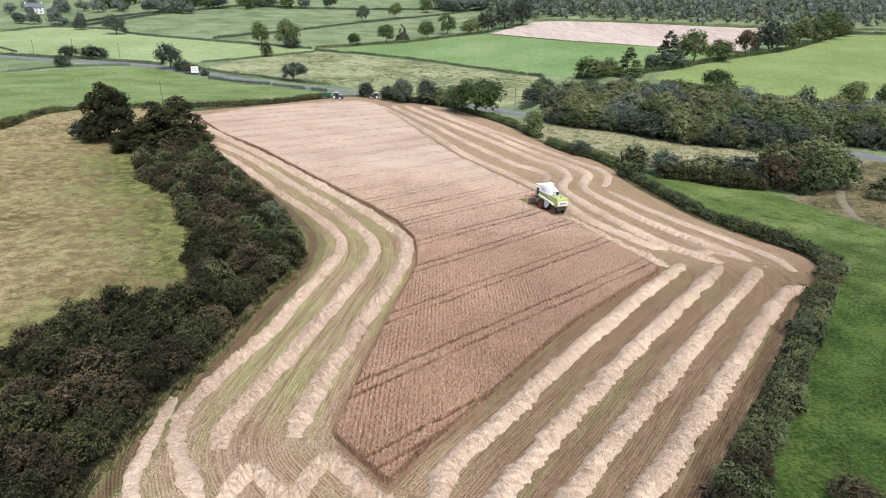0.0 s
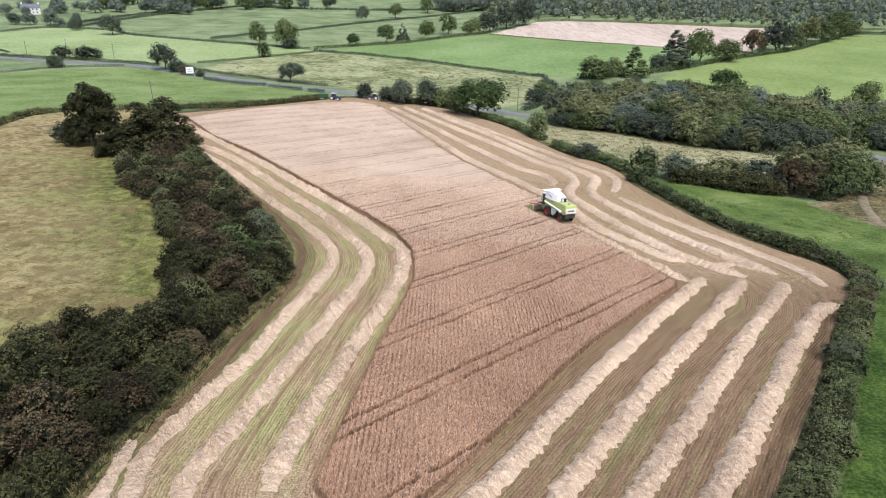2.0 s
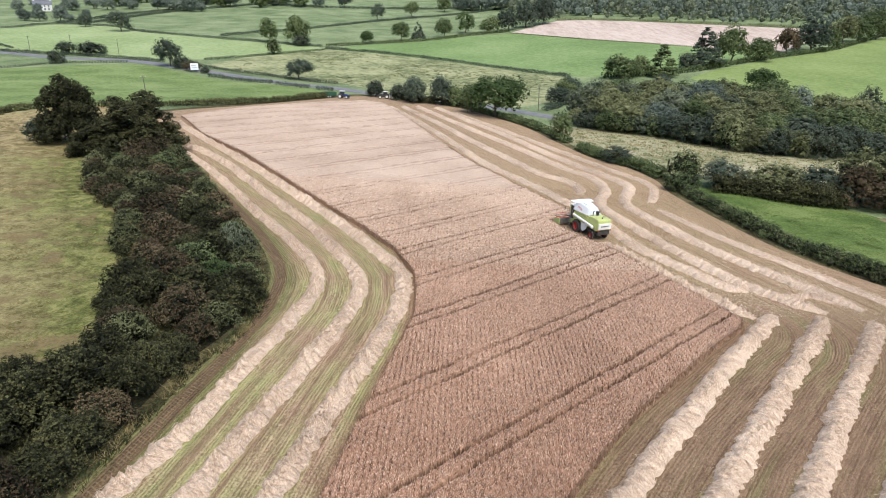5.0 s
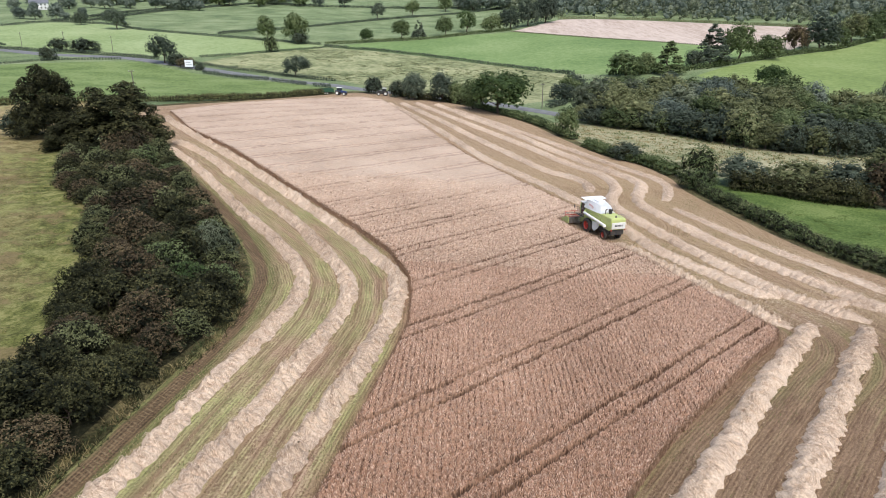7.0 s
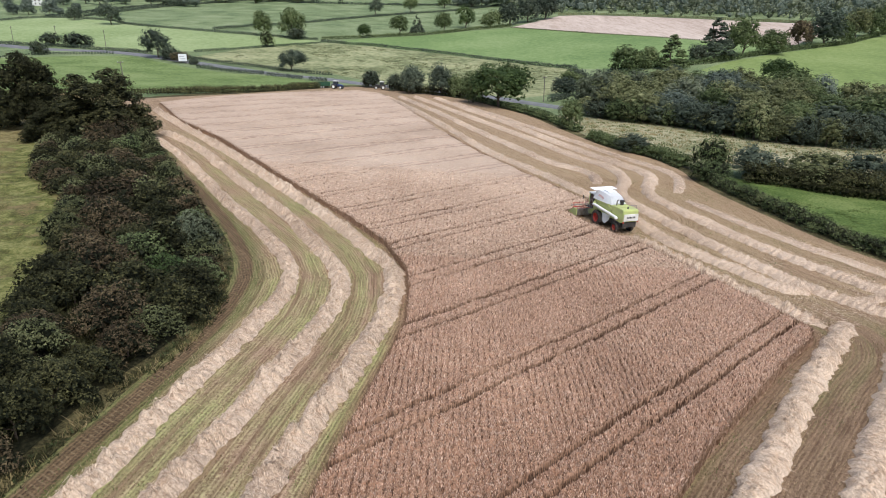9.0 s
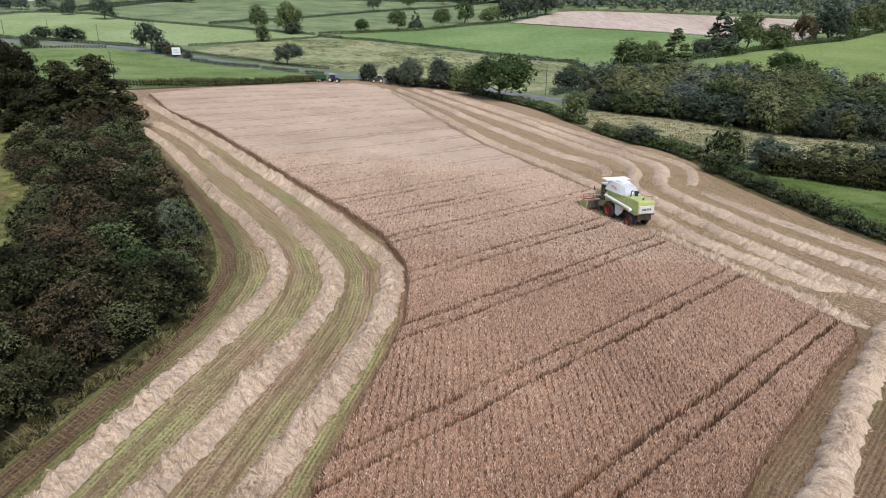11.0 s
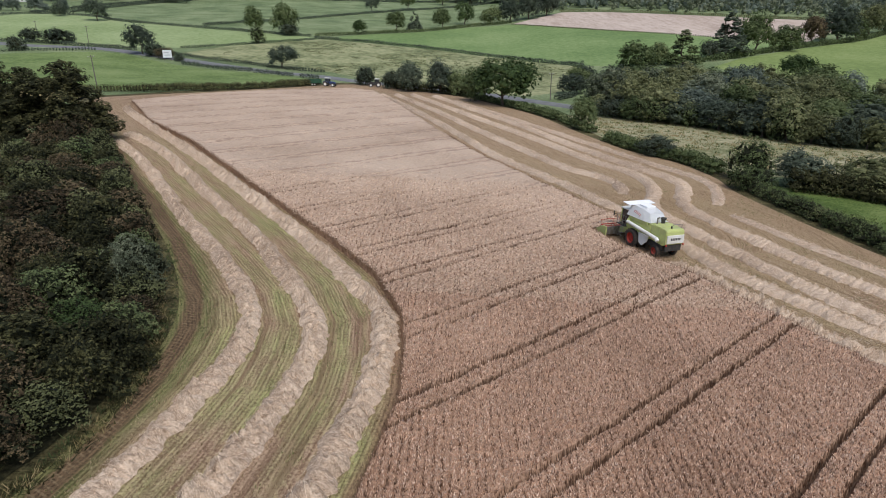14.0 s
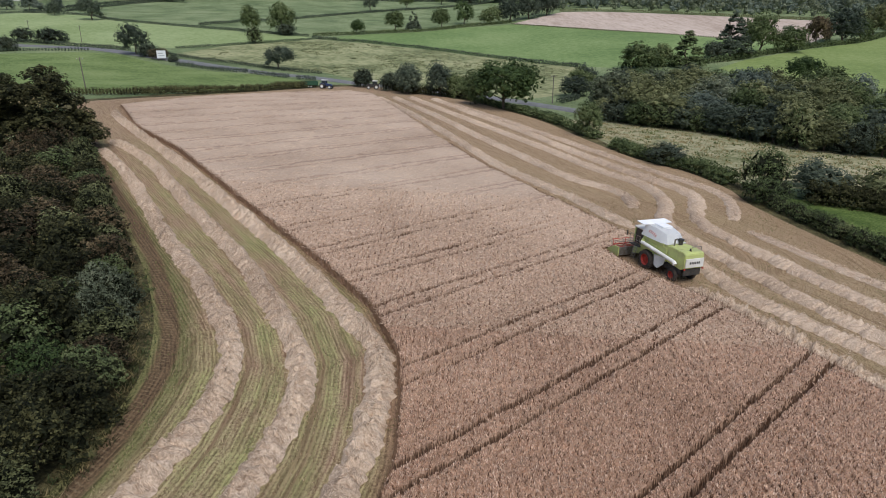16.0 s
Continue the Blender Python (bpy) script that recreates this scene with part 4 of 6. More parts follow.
    v = np.stack([pts3[0], pts3[1] - across, pts3[1] + across, pts3[2]], 1).reshape(-1, 3)
    q = np.arange(m)[:, None] * 4
    tris = np.vstack([q + [0, 1, 2], q + [1, 3, 2]])
    tagged(place("loose_straw", raw_mesh("loose_straw", v, [tris], [M["straw"]]), ob), kind="stuff")
    return ob


swath([(-50, 122.5), (-39.4, 108.2), (-27.6, 89.3), (-20.2, 78.4), (-15.25, 70.5), (-13.35, 66.3), (-12.55, 61.9), (-12.75, 57.6), (-14.3, 47.6), (-15.75, 37.6), (-17.8, 29.7), (-18.9, 25.2), (-19.2, 23.6)], 1.7, 0.36, 20, 70)
swath([(-18.8, 25.4), (-19.1, 23.2), (-19.1, 21), (-18.2, 18.1), (-16.3, 15), (-14.4, 12.2)], 1.25, 0.2, 21, 60)
swath([(-51.4, 128.6), (-40.5, 116.4), (-25.6, 93.8), (-18, 82.9), (-12.7, 73.6), (-9.45, 67.5), (-8.25, 62.9), (-8.15, 58.5), (-9.45, 49.4), (-12.1, 36.2), (-14.2, 26.1), (-15.5, 21), (-15.1, 17.8)], 1.8, 0.46, 29, 80)
swath([(-64.2, 154.9), (-49.7, 134.2), (-36.1, 116.2), (-23.4, 97.5), (-14.8, 85), (-8.2, 74.4), (-4.65, 68), (-3.65, 63.5), (-3.75, 58.5), (-4.95, 50.1), (-7.9, 35.5), (-9.6, 25), (-9.9, 19.6)], 1.85, 0.48, 38, 80)
swath([(-20.8, 24.4), (-20.2, 18.6), (-19.9, 15.2), (-19, 12.2), (-17.5, 9)], 1.1, 0.25, 47, 50)
swath([(-13.4, 11.6), (-12.6, 14.6), (-11.7, 15.6), (-10.4, 14.2), (-8.8, 12.9), (-7.8, 15.6), (-7, 17), (-5.8, 16.2), (-4.2, 14.4), (-2.2, 12.4), (0, 9.5)], 1.6, 0.42, 56, 80)
swath([(33.5, 61.1), (30.3, 56.8), (23.5, 48.2), (12.3, 32.6), (6.5, 23.7), (2.3, 17.8), (1.1, 14.6), (0.6, 10)], 1.9, 0.5, 65, 80, 0.6)
swath([(38.4, 61.1), (35.9, 57.4), (27.1, 45.5), (16.4, 30.7), (8.9, 19.8), (4.5, 13.1), (1.6, 8)], 1.95, 0.5, 74, 80, 0.6)
swath([(42.9, 60.8), (42.1, 58.7), (33.9, 47.4), (22.9, 32.3), (15.4, 22), (9.5, 13.5), (5.9, 8.1)], 1.95, 0.5, 83, 80, 0.6)
swath([(46.6, 54.6), (43.3, 52.3), (39.1, 47.3), (32.9, 38.8), (26.2, 29.6), (20.2, 21.4), (14.6, 13.8), (10.4, 8.1)], 2.1, 0.5, 92, 80, 0.6)
swath([(-20.2, 209), (-18.5, 203), (-12, 183.4), (-6, 165.8), (-0.6, 149), (3.4, 136), (7.8, 123.5), (14, 110.7), (17.3, 103.4), (19.6, 97.8)], 1.75, 0.42, 101, 35)
swath([(-16.6, 211.5), (-14.6, 205.4), (-7.8, 185.1), (-1.5, 167.6), (3.7, 152), (9.9, 136), (16.3, 120.2), (20.7, 114.7), (22.1, 110.4), (21.6, 106)], 1.75, 0.42, 110, 35)
swath([(-12.4, 214), (-10.3, 207.7), (-4.3, 190.2), (4.6, 166.7), (14.7, 142.8), (21.5, 126.1), (25.6, 118.6), (26.6, 112.4), (25.6, 106.7), (23.9, 101.8), (24.2, 95.8), (27.2, 85.6), (29.8, 78), (32.8, 70.4), (36.2, 65.2), (39.4, 62.2)], 1.8, 0.44, 119, 50)
swath([(-6.2, 212), (-2.9, 202.6), (4.3, 181), (11.2, 164), (19.5, 141.2), (25.8, 125.8), (30, 117.2), (31, 112.4), (29, 105.9), (28, 100.2), (30.2, 92), (33.8, 81.8), (36.8, 75.3), (41, 68), (43.8, 63.4)], 1.8, 0.44, 128, 50)
swath([(-0.5, 201), (3.3, 190.4), (20.6, 148.7), (30.2, 126.9), (35, 116.5), (34.8, 110), (32.2, 103)], 1.5, 0.32, 137, 35)
swath([(32.4, 99), (35, 91.6), (38.2, 84), (44, 72.8), (47.6, 65.4), (48.2, 60)], 1.5, 0.26, 146, 45)
swath([(20.2, 81.4), (21.8, 78.4), (24.2, 73.4), (26.5, 68.3), (29, 63.6), (31.2, 59.9)], 1.75, 0.46, 155, 80)
swath([(22.1, 92.4), (23.8, 82.6), (26.4, 76.5), (29.1, 71.7), (31.6, 67.7), (34.4, 68.6)], 1.8, 0.44, 164, 60)
swath([(-66, 169), (-56, 189), (-44, 209), (-36, 220)], 1.3, 0.25, 173, 25)
swath([(35, 67.4), (37.4, 65.8), (39.8, 66.8), (41.6, 65)], 1.3, 0.3, 182, 60)


# ---- stubble stalks and grass blades ----
def carpet(name, outline, count, height, width, lean, material, seed, label, category, keep=None, y_from=-1e9, y_to=1e9, rows=0.0):
    q = scatter(outline, count, seed, y_from, y_to)
    if keep is not None:
        q = q[keep(q)]
    if rows:
        d, _ = near_line(q[:, 0], q[:, 1], crop_line[::3])
        e = 0.05
        gx = (near_line(q[:, 0] + e, q[:, 1], crop_line[::3])[0] - d) / e
        gy = (near_line(q[:, 0], q[:, 1] + e, crop_line[::3])[0] - d) / e
        move = (np.round(d / rows) * rows - d) * 0.9
        q = q + np.column_stack([gx, gy]) * move[:, None]
    base = np.column_stack([q, land(*q.T) + 0.03])
    v, f = blades(base, height, width, lean, seed)
    ob = place(name, raw_mesh(name, v, [f], [material]))
    return tagged(ob, label, category, kind="stuff")


off_crop = lambda q: ~inside(q[:, 0], q[:, 1], CROP)
rim_line = np.array(FIELD[:14])
standing = lambda q: off_crop(q) & (near_line(q[:, 0], q[:, 1], rim_line)[0] > 1.7)
carpet("stubble_stalks", FIELD, 420000, 0.15, 0.022, 0.35, M["chaff"], 31, "short cut straw-coloured stubble stalks", "stubble", standing, 6, 110, 0.24)
carpet("stubble_stalks", FIELD, 60000, 0.1, 0.05, 1.6, M["chaff"], 32, "short cut straw-coloured stubble stalks", "stubble", off_crop, 110, 240)
green_spots = lambda q: off_crop(q) & (vnoise(q[:, 0], q[:, 1], 4.5, 8) + 0.6 * vnoise(q[:, 0], q[:, 1], 1.4, 5) > 0.3) | (np.hypot(q[:, 0] + 18.3, q[:, 1] - 78) < 1.6)
carpet("regrowth_grass", FIELD, 150000, 0.12, 0.03, 0.5, M["blade"], 33, "low green weeds and regrowth in the stubble", "grass", green_spots, 6, 110)
TURN = [(24, 62), (31, 60), (38, 61.5), (46, 60), (50, 63), (47, 70), (40, 76), (33, 78), (28, 72)]
carpet("scattered_straw", TURN, 16000, 0.09, 0.03, 2.5, M["straw"], 34, "loose straw strewn where the harvester turns", "straw", lambda q: off_crop(q) & (vnoise(q[:, 0], q[:, 1], 2.5, 6) > 0.0))
CORNER = [(-20, 8), (-20, 20), (-15, 26), (-8, 22), (-5, 17), (-2, 13), (2, 7), (-10, 6)]
carpet("scattered_straw", CORNER, 70000, 0.1, 0.014, 2.5, M["straw"], 35, "loose straw strewn at the field corner", "straw", lambda q: off_crop(q) & (vnoise(q[:, 0], q[:, 1], 2.0, 7) > -0.15))


# ---- foliage ----
def ball(level):
    bm = bmesh.new()
    bmesh.ops.create_icosphere(bm, subdivisions=level, radius=1)
    v = np.array([q.co[:] for q in bm.verts])
    f = np.array([[q.index for q in face.verts] for face in bm.faces])
    bm.free()
    return v, f


EIGHT = (np.array([(1, 0, 0), (0, 1, 0), (-1, 0, 0), (0, -1, 0), (0, 0, 1), (0, 0, -1)], float), np.array([(0, 1, 4), (1, 2, 4), (2, 3, 4), (3, 0, 4), (1, 0, 5), (2, 1, 5), (3, 2, 5), (0, 3, 5)]))
BALLS = {0: EIGHT, 1: ball(1)}


def foliage(name, centre, radius, outward, per, size, mats, seed, level=1, flat=1.0, stray=0.1, split=False, tuft=0.0, ragged=True):
    """Leaf clumps round many lumps, over an inner core that near plants colour dark for shade. per: leaf clumps for
    each square metre of lump.
    """
    r = np.random.default_rng(seed)
    centre, radius, outward = np.asarray(centre, float), np.asarray(radius, float), np.asarray(outward, float)
    bv, bf = BALLS[level]
    wob = 1 + 0.14 * r.normal(size=(len(centre), len(bv)))
    core = centre[:, None] + bv[None] * (radius[:, None] * (0.52 if tuft else 0.62) * wob)[..., None] * np.array([1, 1, flat])
    core_f = bf[None] + (np.arange(len(centre)) * len(bv))[:, None, None]
    if tuft:
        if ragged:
            # a ragged inside of leaf layers, whose dark colour stands in for shade
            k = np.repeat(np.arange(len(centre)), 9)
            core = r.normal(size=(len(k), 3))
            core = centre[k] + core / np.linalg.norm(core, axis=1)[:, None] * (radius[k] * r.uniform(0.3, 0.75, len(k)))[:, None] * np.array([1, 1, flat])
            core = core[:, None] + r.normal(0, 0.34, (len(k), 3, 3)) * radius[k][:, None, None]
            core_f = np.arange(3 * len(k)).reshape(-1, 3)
        # leaves in small domed sprays over each lump; the large lumps lie inside and carry few
        counts = np.maximum(4, (radius ** 2 * 2.1 / tuft ** 2 * r.uniform(0.8, 1.2, len(radius)) * np.where(radius > 1.6 * np.median(radius), 0.3, 1.0)).astype(int))
        spray = np.repeat(np.arange(len(centre)), counts)
        out = r.normal(size=(len(spray), 3))
        out /= np.linalg.norm(out, axis=1)[:, None]
        out += 0.75 * outward[spray]
        out /= np.linalg.norm(out, axis=1)[:, None] + 1e-9
        hub = centre[spray] + out * (radius[spray] * (0.82 + r.normal(0, stray, len(spray)).clip(-0.12, 0.5)))[:, None] * np.array([1, 1, flat])
        reach = tuft * r.uniform(0.65, 1.35, len(spray))
        which = np.repeat(np.arange(len(spray)), np.maximum(3, (per * reach / tuft).astype(int)))
        n = len(which)
        way = out[which] * 0.8 + np.array([0, 0, 0.25]) + 0.62 * r.normal(size=(n, 3))
        way /= np.linalg.norm(way, axis=1)[:, None] + 1e-9
        at = hub[which] + way * (reach[which] * r.uniform(0.7, 1.15, n))[:, None] * np.array([1, 1, 0.5 + 0.5 * flat])
        normal = way + np.array([0, 0, 0.4]) + r.normal(0, 0.28, (n, 3))
    else:
        counts = np.maximum(4, (per * radius ** 2 * 6 * r.uniform(0.7, 1.3, len(radius))).astype(int))
        which = np.repeat(np.arange(len(centre)), counts)
        n = len(which)
        way = r.normal(size=(n, 3))
        way /= np.linalg.norm(way, axis=1)[:, None]
        way += 0.75 * outward[which]
        way /= np.linalg.norm(way, axis=1)[:, None] + 1e-9
        at = centre[which] + way * (radius[which] * (0.88 + np.abs(r.normal(0, stray, n))))[:, None] * np.array([1, 1, flat])
        normal = way + r.normal(0, 0.55, (n, 3))
    normal /= np.linalg.norm(normal, axis=1)[:, None]
    t = np.cross(normal, r.normal(size=(n, 3)))
    t /= np.linalg.norm(t, axis=1)[:, None] + 1e-9
    b_ = np.cross(normal, t)
    a = size * r.uniform(0.55, 1.35, n)
    w = a * r.uniform(0.4, 0.75, n)
    v = np.stack([at - t * a[:, None] - b_ * w[:, None], at + t * a[:, None] - b_ * w[:, None], at + b_ * (1.3 * w)[:, None]], 1).reshape(-1, 3)
    f = np.arange(3 * n).reshape(-1, 3)
    if split:
        return raw_mesh("foliage", v, [f], mats[:1]), raw_mesh("inner_growth", core.reshape(-1, 3), [core_f.reshape(-1, 3)], mats[1:])
    return raw_mesh(name, np.vstack([v, core.reshape(-1, 3)]), [f, (core_f + 3 * n).reshape(-1, 3)], mats, [0, 1])


def crown_lumps(w, h, base, count, size, seed, shape="round"):
    """Lumps over a crown of width w from height base to h."""
    r = np.random.default_rng(seed)
    i = np.arange(count) + 0.5
    zz = 1 - 1.55 * i / count
    ph = i * 2.39996 + r.uniform(0, 6)
    rad = np.sqrt(np.clip(1 - zz ** 2, 0, 1))
    d = np.column_stack([rad * np.cos(ph), rad * np.sin(ph), zz])
    mid = base + (h - base) * 0.45
    rr = size * r.uniform(0.7, 1.3, count)
    if shape == "cone":
        hz = r.uniform(0, 1, count) ** 1.2
        reach = (1 - hz) * 0.92 + 0.06
        d = np.column_stack([np.cos(ph), np.sin(ph), 0.25 + 0 * ph])
        c = np.column_stack([np.cos(ph) * reach * (w / 2 - 0.3 * rr), np.sin(ph) * reach * (w / 2 - 0.3 * rr), base + hz * (h - base - rr * 0.6)])
        rr = rr * (0.45 + 0.75 * (1 - hz))
        return c, rr, d
    lumpy = 1 + 0.16 * np.clip(r.normal(size=count), -1.6, 1.1)
    c = np.column_stack([d[:, 0] * (w / 2 - rr) * lumpy, d[:, 1] * (w / 2 - rr) * lumpy, mid + d[:, 2] * np.where(d[:, 2] > 0, h - mid - rr, mid - base) * lumpy])
    hub = r.normal(size=(6, 3))
    hub /= np.linalg.norm(hub, axis=1)[:, None]
    near = np.argmax(d @ hub.T, 1)
    shift = np.clip(r.normal(0, 0.07, (6, 3)), -0.12, 0.1) * (w, w, h - base)
    c += shift[near]
    rr = rr * r.uniform(0.8, 1.2, 6)[near]
    extra = max(2, count // 5)
    c = np.vstack([c, r.normal(0, 0.14, (extra, 3)) * (w, w, h - base) + (0, 0, mid)])
    rr = np.concatenate([rr, np.full(extra, size * 1.15)])
    d = np.vstack([d, np.tile((0, 0, 0.5), (extra, 1))])
    return c, rr, d


def mound_lumps(w, h, seed, boughs=11, share=0.175, n=9, fall=2.6):
    """Lumps on the domed boughs of a spreading shrub, each bough standing apart from the next."""
    r = np.random.default_rng(seed)
    c, rr, d = [], [], []
    for k in range(boughs):
        a, out = k * 2.4 + r.uniform(0, 0.7), (0.16 + 0.84 * ((k + 0.5) / boughs) ** 0.6)
        big = share * w * r.uniform(0.75, 1.3)
        hub = np.array([math.cos(a) * out * (w / 2 - big), math.sin(a) * out * (w / 2 - big), (h - big) * max(0.16, 1 - 0.85 * out ** fall) * r.uniform(0.82, 1.08)])
        i = np.arange(n) + 0.5
        zz = 1 - 1.15 * i / n
        ring = np.sqrt(1 - zz ** 2)
        way = np.column_stack([ring * np.cos(i * 2.4 + k), ring * np.sin(i * 2.4 + k), zz])
        c.append(hub + way * big * 0.74 * r.uniform(0.85, 1.12, (n, 1)))
        rr.append(big * r.uniform(0.34, 0.5, n))
        d.append(way + (0, 0, 0.3))
        c.append(hub[None] - (0, 0, 0.15 * big))
        rr.append(np.array([big * 0.8]))
        d.append(np.array([[0, 0, 0.5]]))
    return np.vstack(c), np.concatenate(rr), np.vstack(d)


def trunk_mesh(name, h, r0, seed, limbs=5, w=4.0):
    r = np.random.default_rng(seed)
    bm = bmesh.new()
    at, pts = Vector((0, 0, -0.4)), []
    for k in range(6):
        pts.append((at.copy(), r0 * (1 - 0.13 * k)))
        at = at + Vector((r.normal(0, 0.03) * h, r.normal(0, 0.03) * h, h * 0.13 + (0.4 if k == 0 else 0)))
    for (a, ra), (b_, rb) in zip(pts[:-1], pts[1:]):
        rod(a, b_, ra, bm, 6, rb)
    for k in range(limbs):
        a = pts[2 + k % 4][0]
        g = k * 2.4 + r.uniform(0, 1)
        rod(a, a + Vector((math.cos(g) * w * 0.3, math.sin(g) * w * 0.3, h * r.uniform(0.15, 0.3))), r0 * 0.45, bm, 5, r0 * 0.12)
    me = bpy.data.meshes.new(name)
    bm.to_mesh(me)
    bm.free()
    me.materials.append(M["bark"])
    return me


KINDS = {}


def plant_meshes(kind, leaves, variant):
    """Trunk and crown of one kind of tree or shrub, made once."""
    key = (kind, leaves, variant)
    if key not in KINDS:
        seed = 100 + 17 * variant + sum(map(ord, kind + leaves))
        # dark trees and bushes take the leaf colour that carries haze
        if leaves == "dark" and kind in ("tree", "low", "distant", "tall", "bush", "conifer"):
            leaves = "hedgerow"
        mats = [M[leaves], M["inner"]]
        if kind == "thicket":
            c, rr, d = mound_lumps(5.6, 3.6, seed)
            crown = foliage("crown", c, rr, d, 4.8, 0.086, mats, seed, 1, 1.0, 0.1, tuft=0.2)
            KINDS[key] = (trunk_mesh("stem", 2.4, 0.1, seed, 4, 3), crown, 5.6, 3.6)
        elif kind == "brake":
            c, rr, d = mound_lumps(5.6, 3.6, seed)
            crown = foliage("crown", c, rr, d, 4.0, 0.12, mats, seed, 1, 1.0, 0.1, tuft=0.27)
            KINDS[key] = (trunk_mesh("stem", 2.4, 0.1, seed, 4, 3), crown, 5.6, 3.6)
        elif kind == "shrub":
            c, rr, d = crown_lumps(4.4, 3.2, 0.2, 24, 0.74, seed)
            crown = foliage("crown", c, rr, d, 8, 0.08, mats, seed, 1, 1.0, 0.09, tuft=0.29)
            KINDS[key] = (trunk_mesh("stem", 2.2, 0.09, seed, 4, 2.5), crown, 4.4, 3.2)
        elif kind == "bush":
            c, rr, d = crown_lumps(5.0, 4.0, 0.3, 22, 0.95, seed)
            crown = foliage("crown", c, rr, d, 8, 0.105, mats, seed, 1, 1.0, 0.14, tuft=0.36)
            KINDS[key] = (trunk_mesh("stem", 3.0, 0.12, seed, 4, 3), crown, 5.0, 4.0)
        elif kind == "pine":
            c, rr, d = (np.concatenate(p) for p in zip(mound_lumps(12.6, 11.0, seed, 20, 0.12, 13, 3.4), mound_lumps(13.0, 6.2, seed + 1, 18, 0.12, 11, 4.0)))
            crown = foliage("crown", c, rr, d, 10, 0.14, mats, seed, 1, 0.75, 0.14, tuft=0.36)
            KINDS[key] = (trunk_mesh("trunk", 9.0, 0.4, seed, 7, 9), crown, 13.0, 11.0)
        elif kind == "conifer":
            c, rr, d = crown_lumps(7.0, 13.0, 1.2, 70, 1.15, seed, "cone")
            crown = foliage("crown", c, rr, d, 5, 0.28, mats, seed, 1, 0.55, 0.2)
            KINDS[key] = (trunk_mesh("trunk", 16.0, 0.26, seed, 0), crown, 7.0, 13.0)
        elif kind == "tall":
            c, rr, d = crown_lumps(7.0, 12.0, 2.2, 40, 1.15, seed)
            crown = foliage("crown", c, rr, d, 8, 0.2, [M[leaves]] * 2, seed, 1, 1.0, 0.22)
            KINDS[key] = (trunk_mesh("trunk", 9.0, 0.26, seed, 6, 5), crown, 7.0, 12.0)
        elif kind == "distant":
            c, rr, d = crown_lumps(9.0, 9.5, 0.6, 26, 1.6, seed)
            crown = foliage("crown", c, rr, d, 3.5, 0.3, [M[leaves]] * 2, seed, 1, 1.0, 0.16)
            KINDS[key] = (trunk_mesh("trunk", 7.0, 0.28, seed, 4, 6), crown, 9.0, 9.5)
        else:
            c, rr, d = crown_lumps(9.0, 9.5, 1.6 if kind == "tree" else 0.5, 44, 1.3, seed)
            crown = foliage("crown", c, rr, d, 6, 0.21, [M[leaves]] * 2, seed, 1, 1.0, 0.16, tuft=0.52, ragged=False)
            KINDS[key] = (trunk_mesh("trunk", 7.0, 0.28, seed, 6, 6), crown, 9.0, 9.5)
    return KINDS[key]


NAMES = {"shrub": ("shrub", "shrub"), "thicket": ("shrub", "shrub"), "brake": ("shrub", "shrub"), "bush": ("bush", "bush"), "pine": ("pine_tree", "tree"), "conifer": ("conifer", "tree"), "tall": ("tree", "tree"), "tree": ("tree", "tree"), "low": ("tree", "tree"), "distant": ("tree", "tree")}
TONES = {"dark": "dark green", "mid": "mid-green", "olive": "olive-green", "russet": "russet-brown", "grey": "grey-green", "blue": "haze-tinted blue-green", "fresh": "fresh green"}


def plant(kind, leaves, x, y, w, h, where, variant=None, group="", turn=None):
    variant = rng.integers(0, 3) if variant is None else variant
    trunk, crown, w0, h0 = plant_meshes(kind, leaves, int(variant))
    name, category = NAMES[kind]
    form = {"conifer": "pointed conifer", "pine": "broad dense pine", "tall": "upright leafy tree", "tree": "round-crowned tree", "low": "full leafy tree", "distant": "rounded tree", "shrub": "dense shrub", "thicket": "dense spreading shrub", "brake": "dense spreading shrub", "bush": "bushy thicket"}[kind]
    m = Matrix.LocRotScale((x, y, float(land(x, y)) - 0.03), Euler((0, 0, rng.uniform(0, 6.28) if turn is None else turn)), (w / w0, w / w0, h / h0))
    ob = thing(name, f"{TONES[leaves]} {form} {where}", category, m, group)
    stem = "stem" if kind in ("shrub", "thicket", "brake", "bush") else "trunk"
    place(stem, trunk, ob)
    place("crown", crown, ob)
    return ob


def hedge(line, width, height, leaves, label, per=9, size=0.13, step=0.55, seed=0, stray=0.14, level=0, far=0):
    """A hedge that follows the land along a line."""
    c = spline(line, step)
    r = np.random.default_rng(seed + 400)
    d = np.gradient(c, axis=0)
    n = np.stack([d[:, 1], -d[:, 0]], 1) / (np.hypot(*d.T)[:, None] + 1e-9)
    s = np.arange(len(c)) * step
    hh = height * (1 + 0.16 * vnoise(s, 0 * s, 7, seed) + 0.13 * vnoise(s, 0 * s, 2, seed + 1))
    ww = width * (1 + 0.16 * vnoise(s, 0 * s, 6, seed + 2))
    cs, rs, os_ = [], [], []
    for side, up in ((-0.62, 0.28), (0.62, 0.28), (-0.5, 0.66), (0.5, 0.66), (0.0, 0.78)):
        rad = np.minimum(ww * 0.36, hh * 0.33) * r.uniform(0.8, 1.25, len(c))
        p = c + n * (side * (ww / 2) + r.normal(0, 0.08 * width, len(c)))[:, None]
        cs.append(np.column_stack([p, land(*p.T) + hh * up + r.normal(0, 0.05 * height, len(c))]))
        rs.append(rad)
        os_.append(np.column_stack([n * side, 0.2 + 0 * s + up]))
    at = c[len(c) // 2]
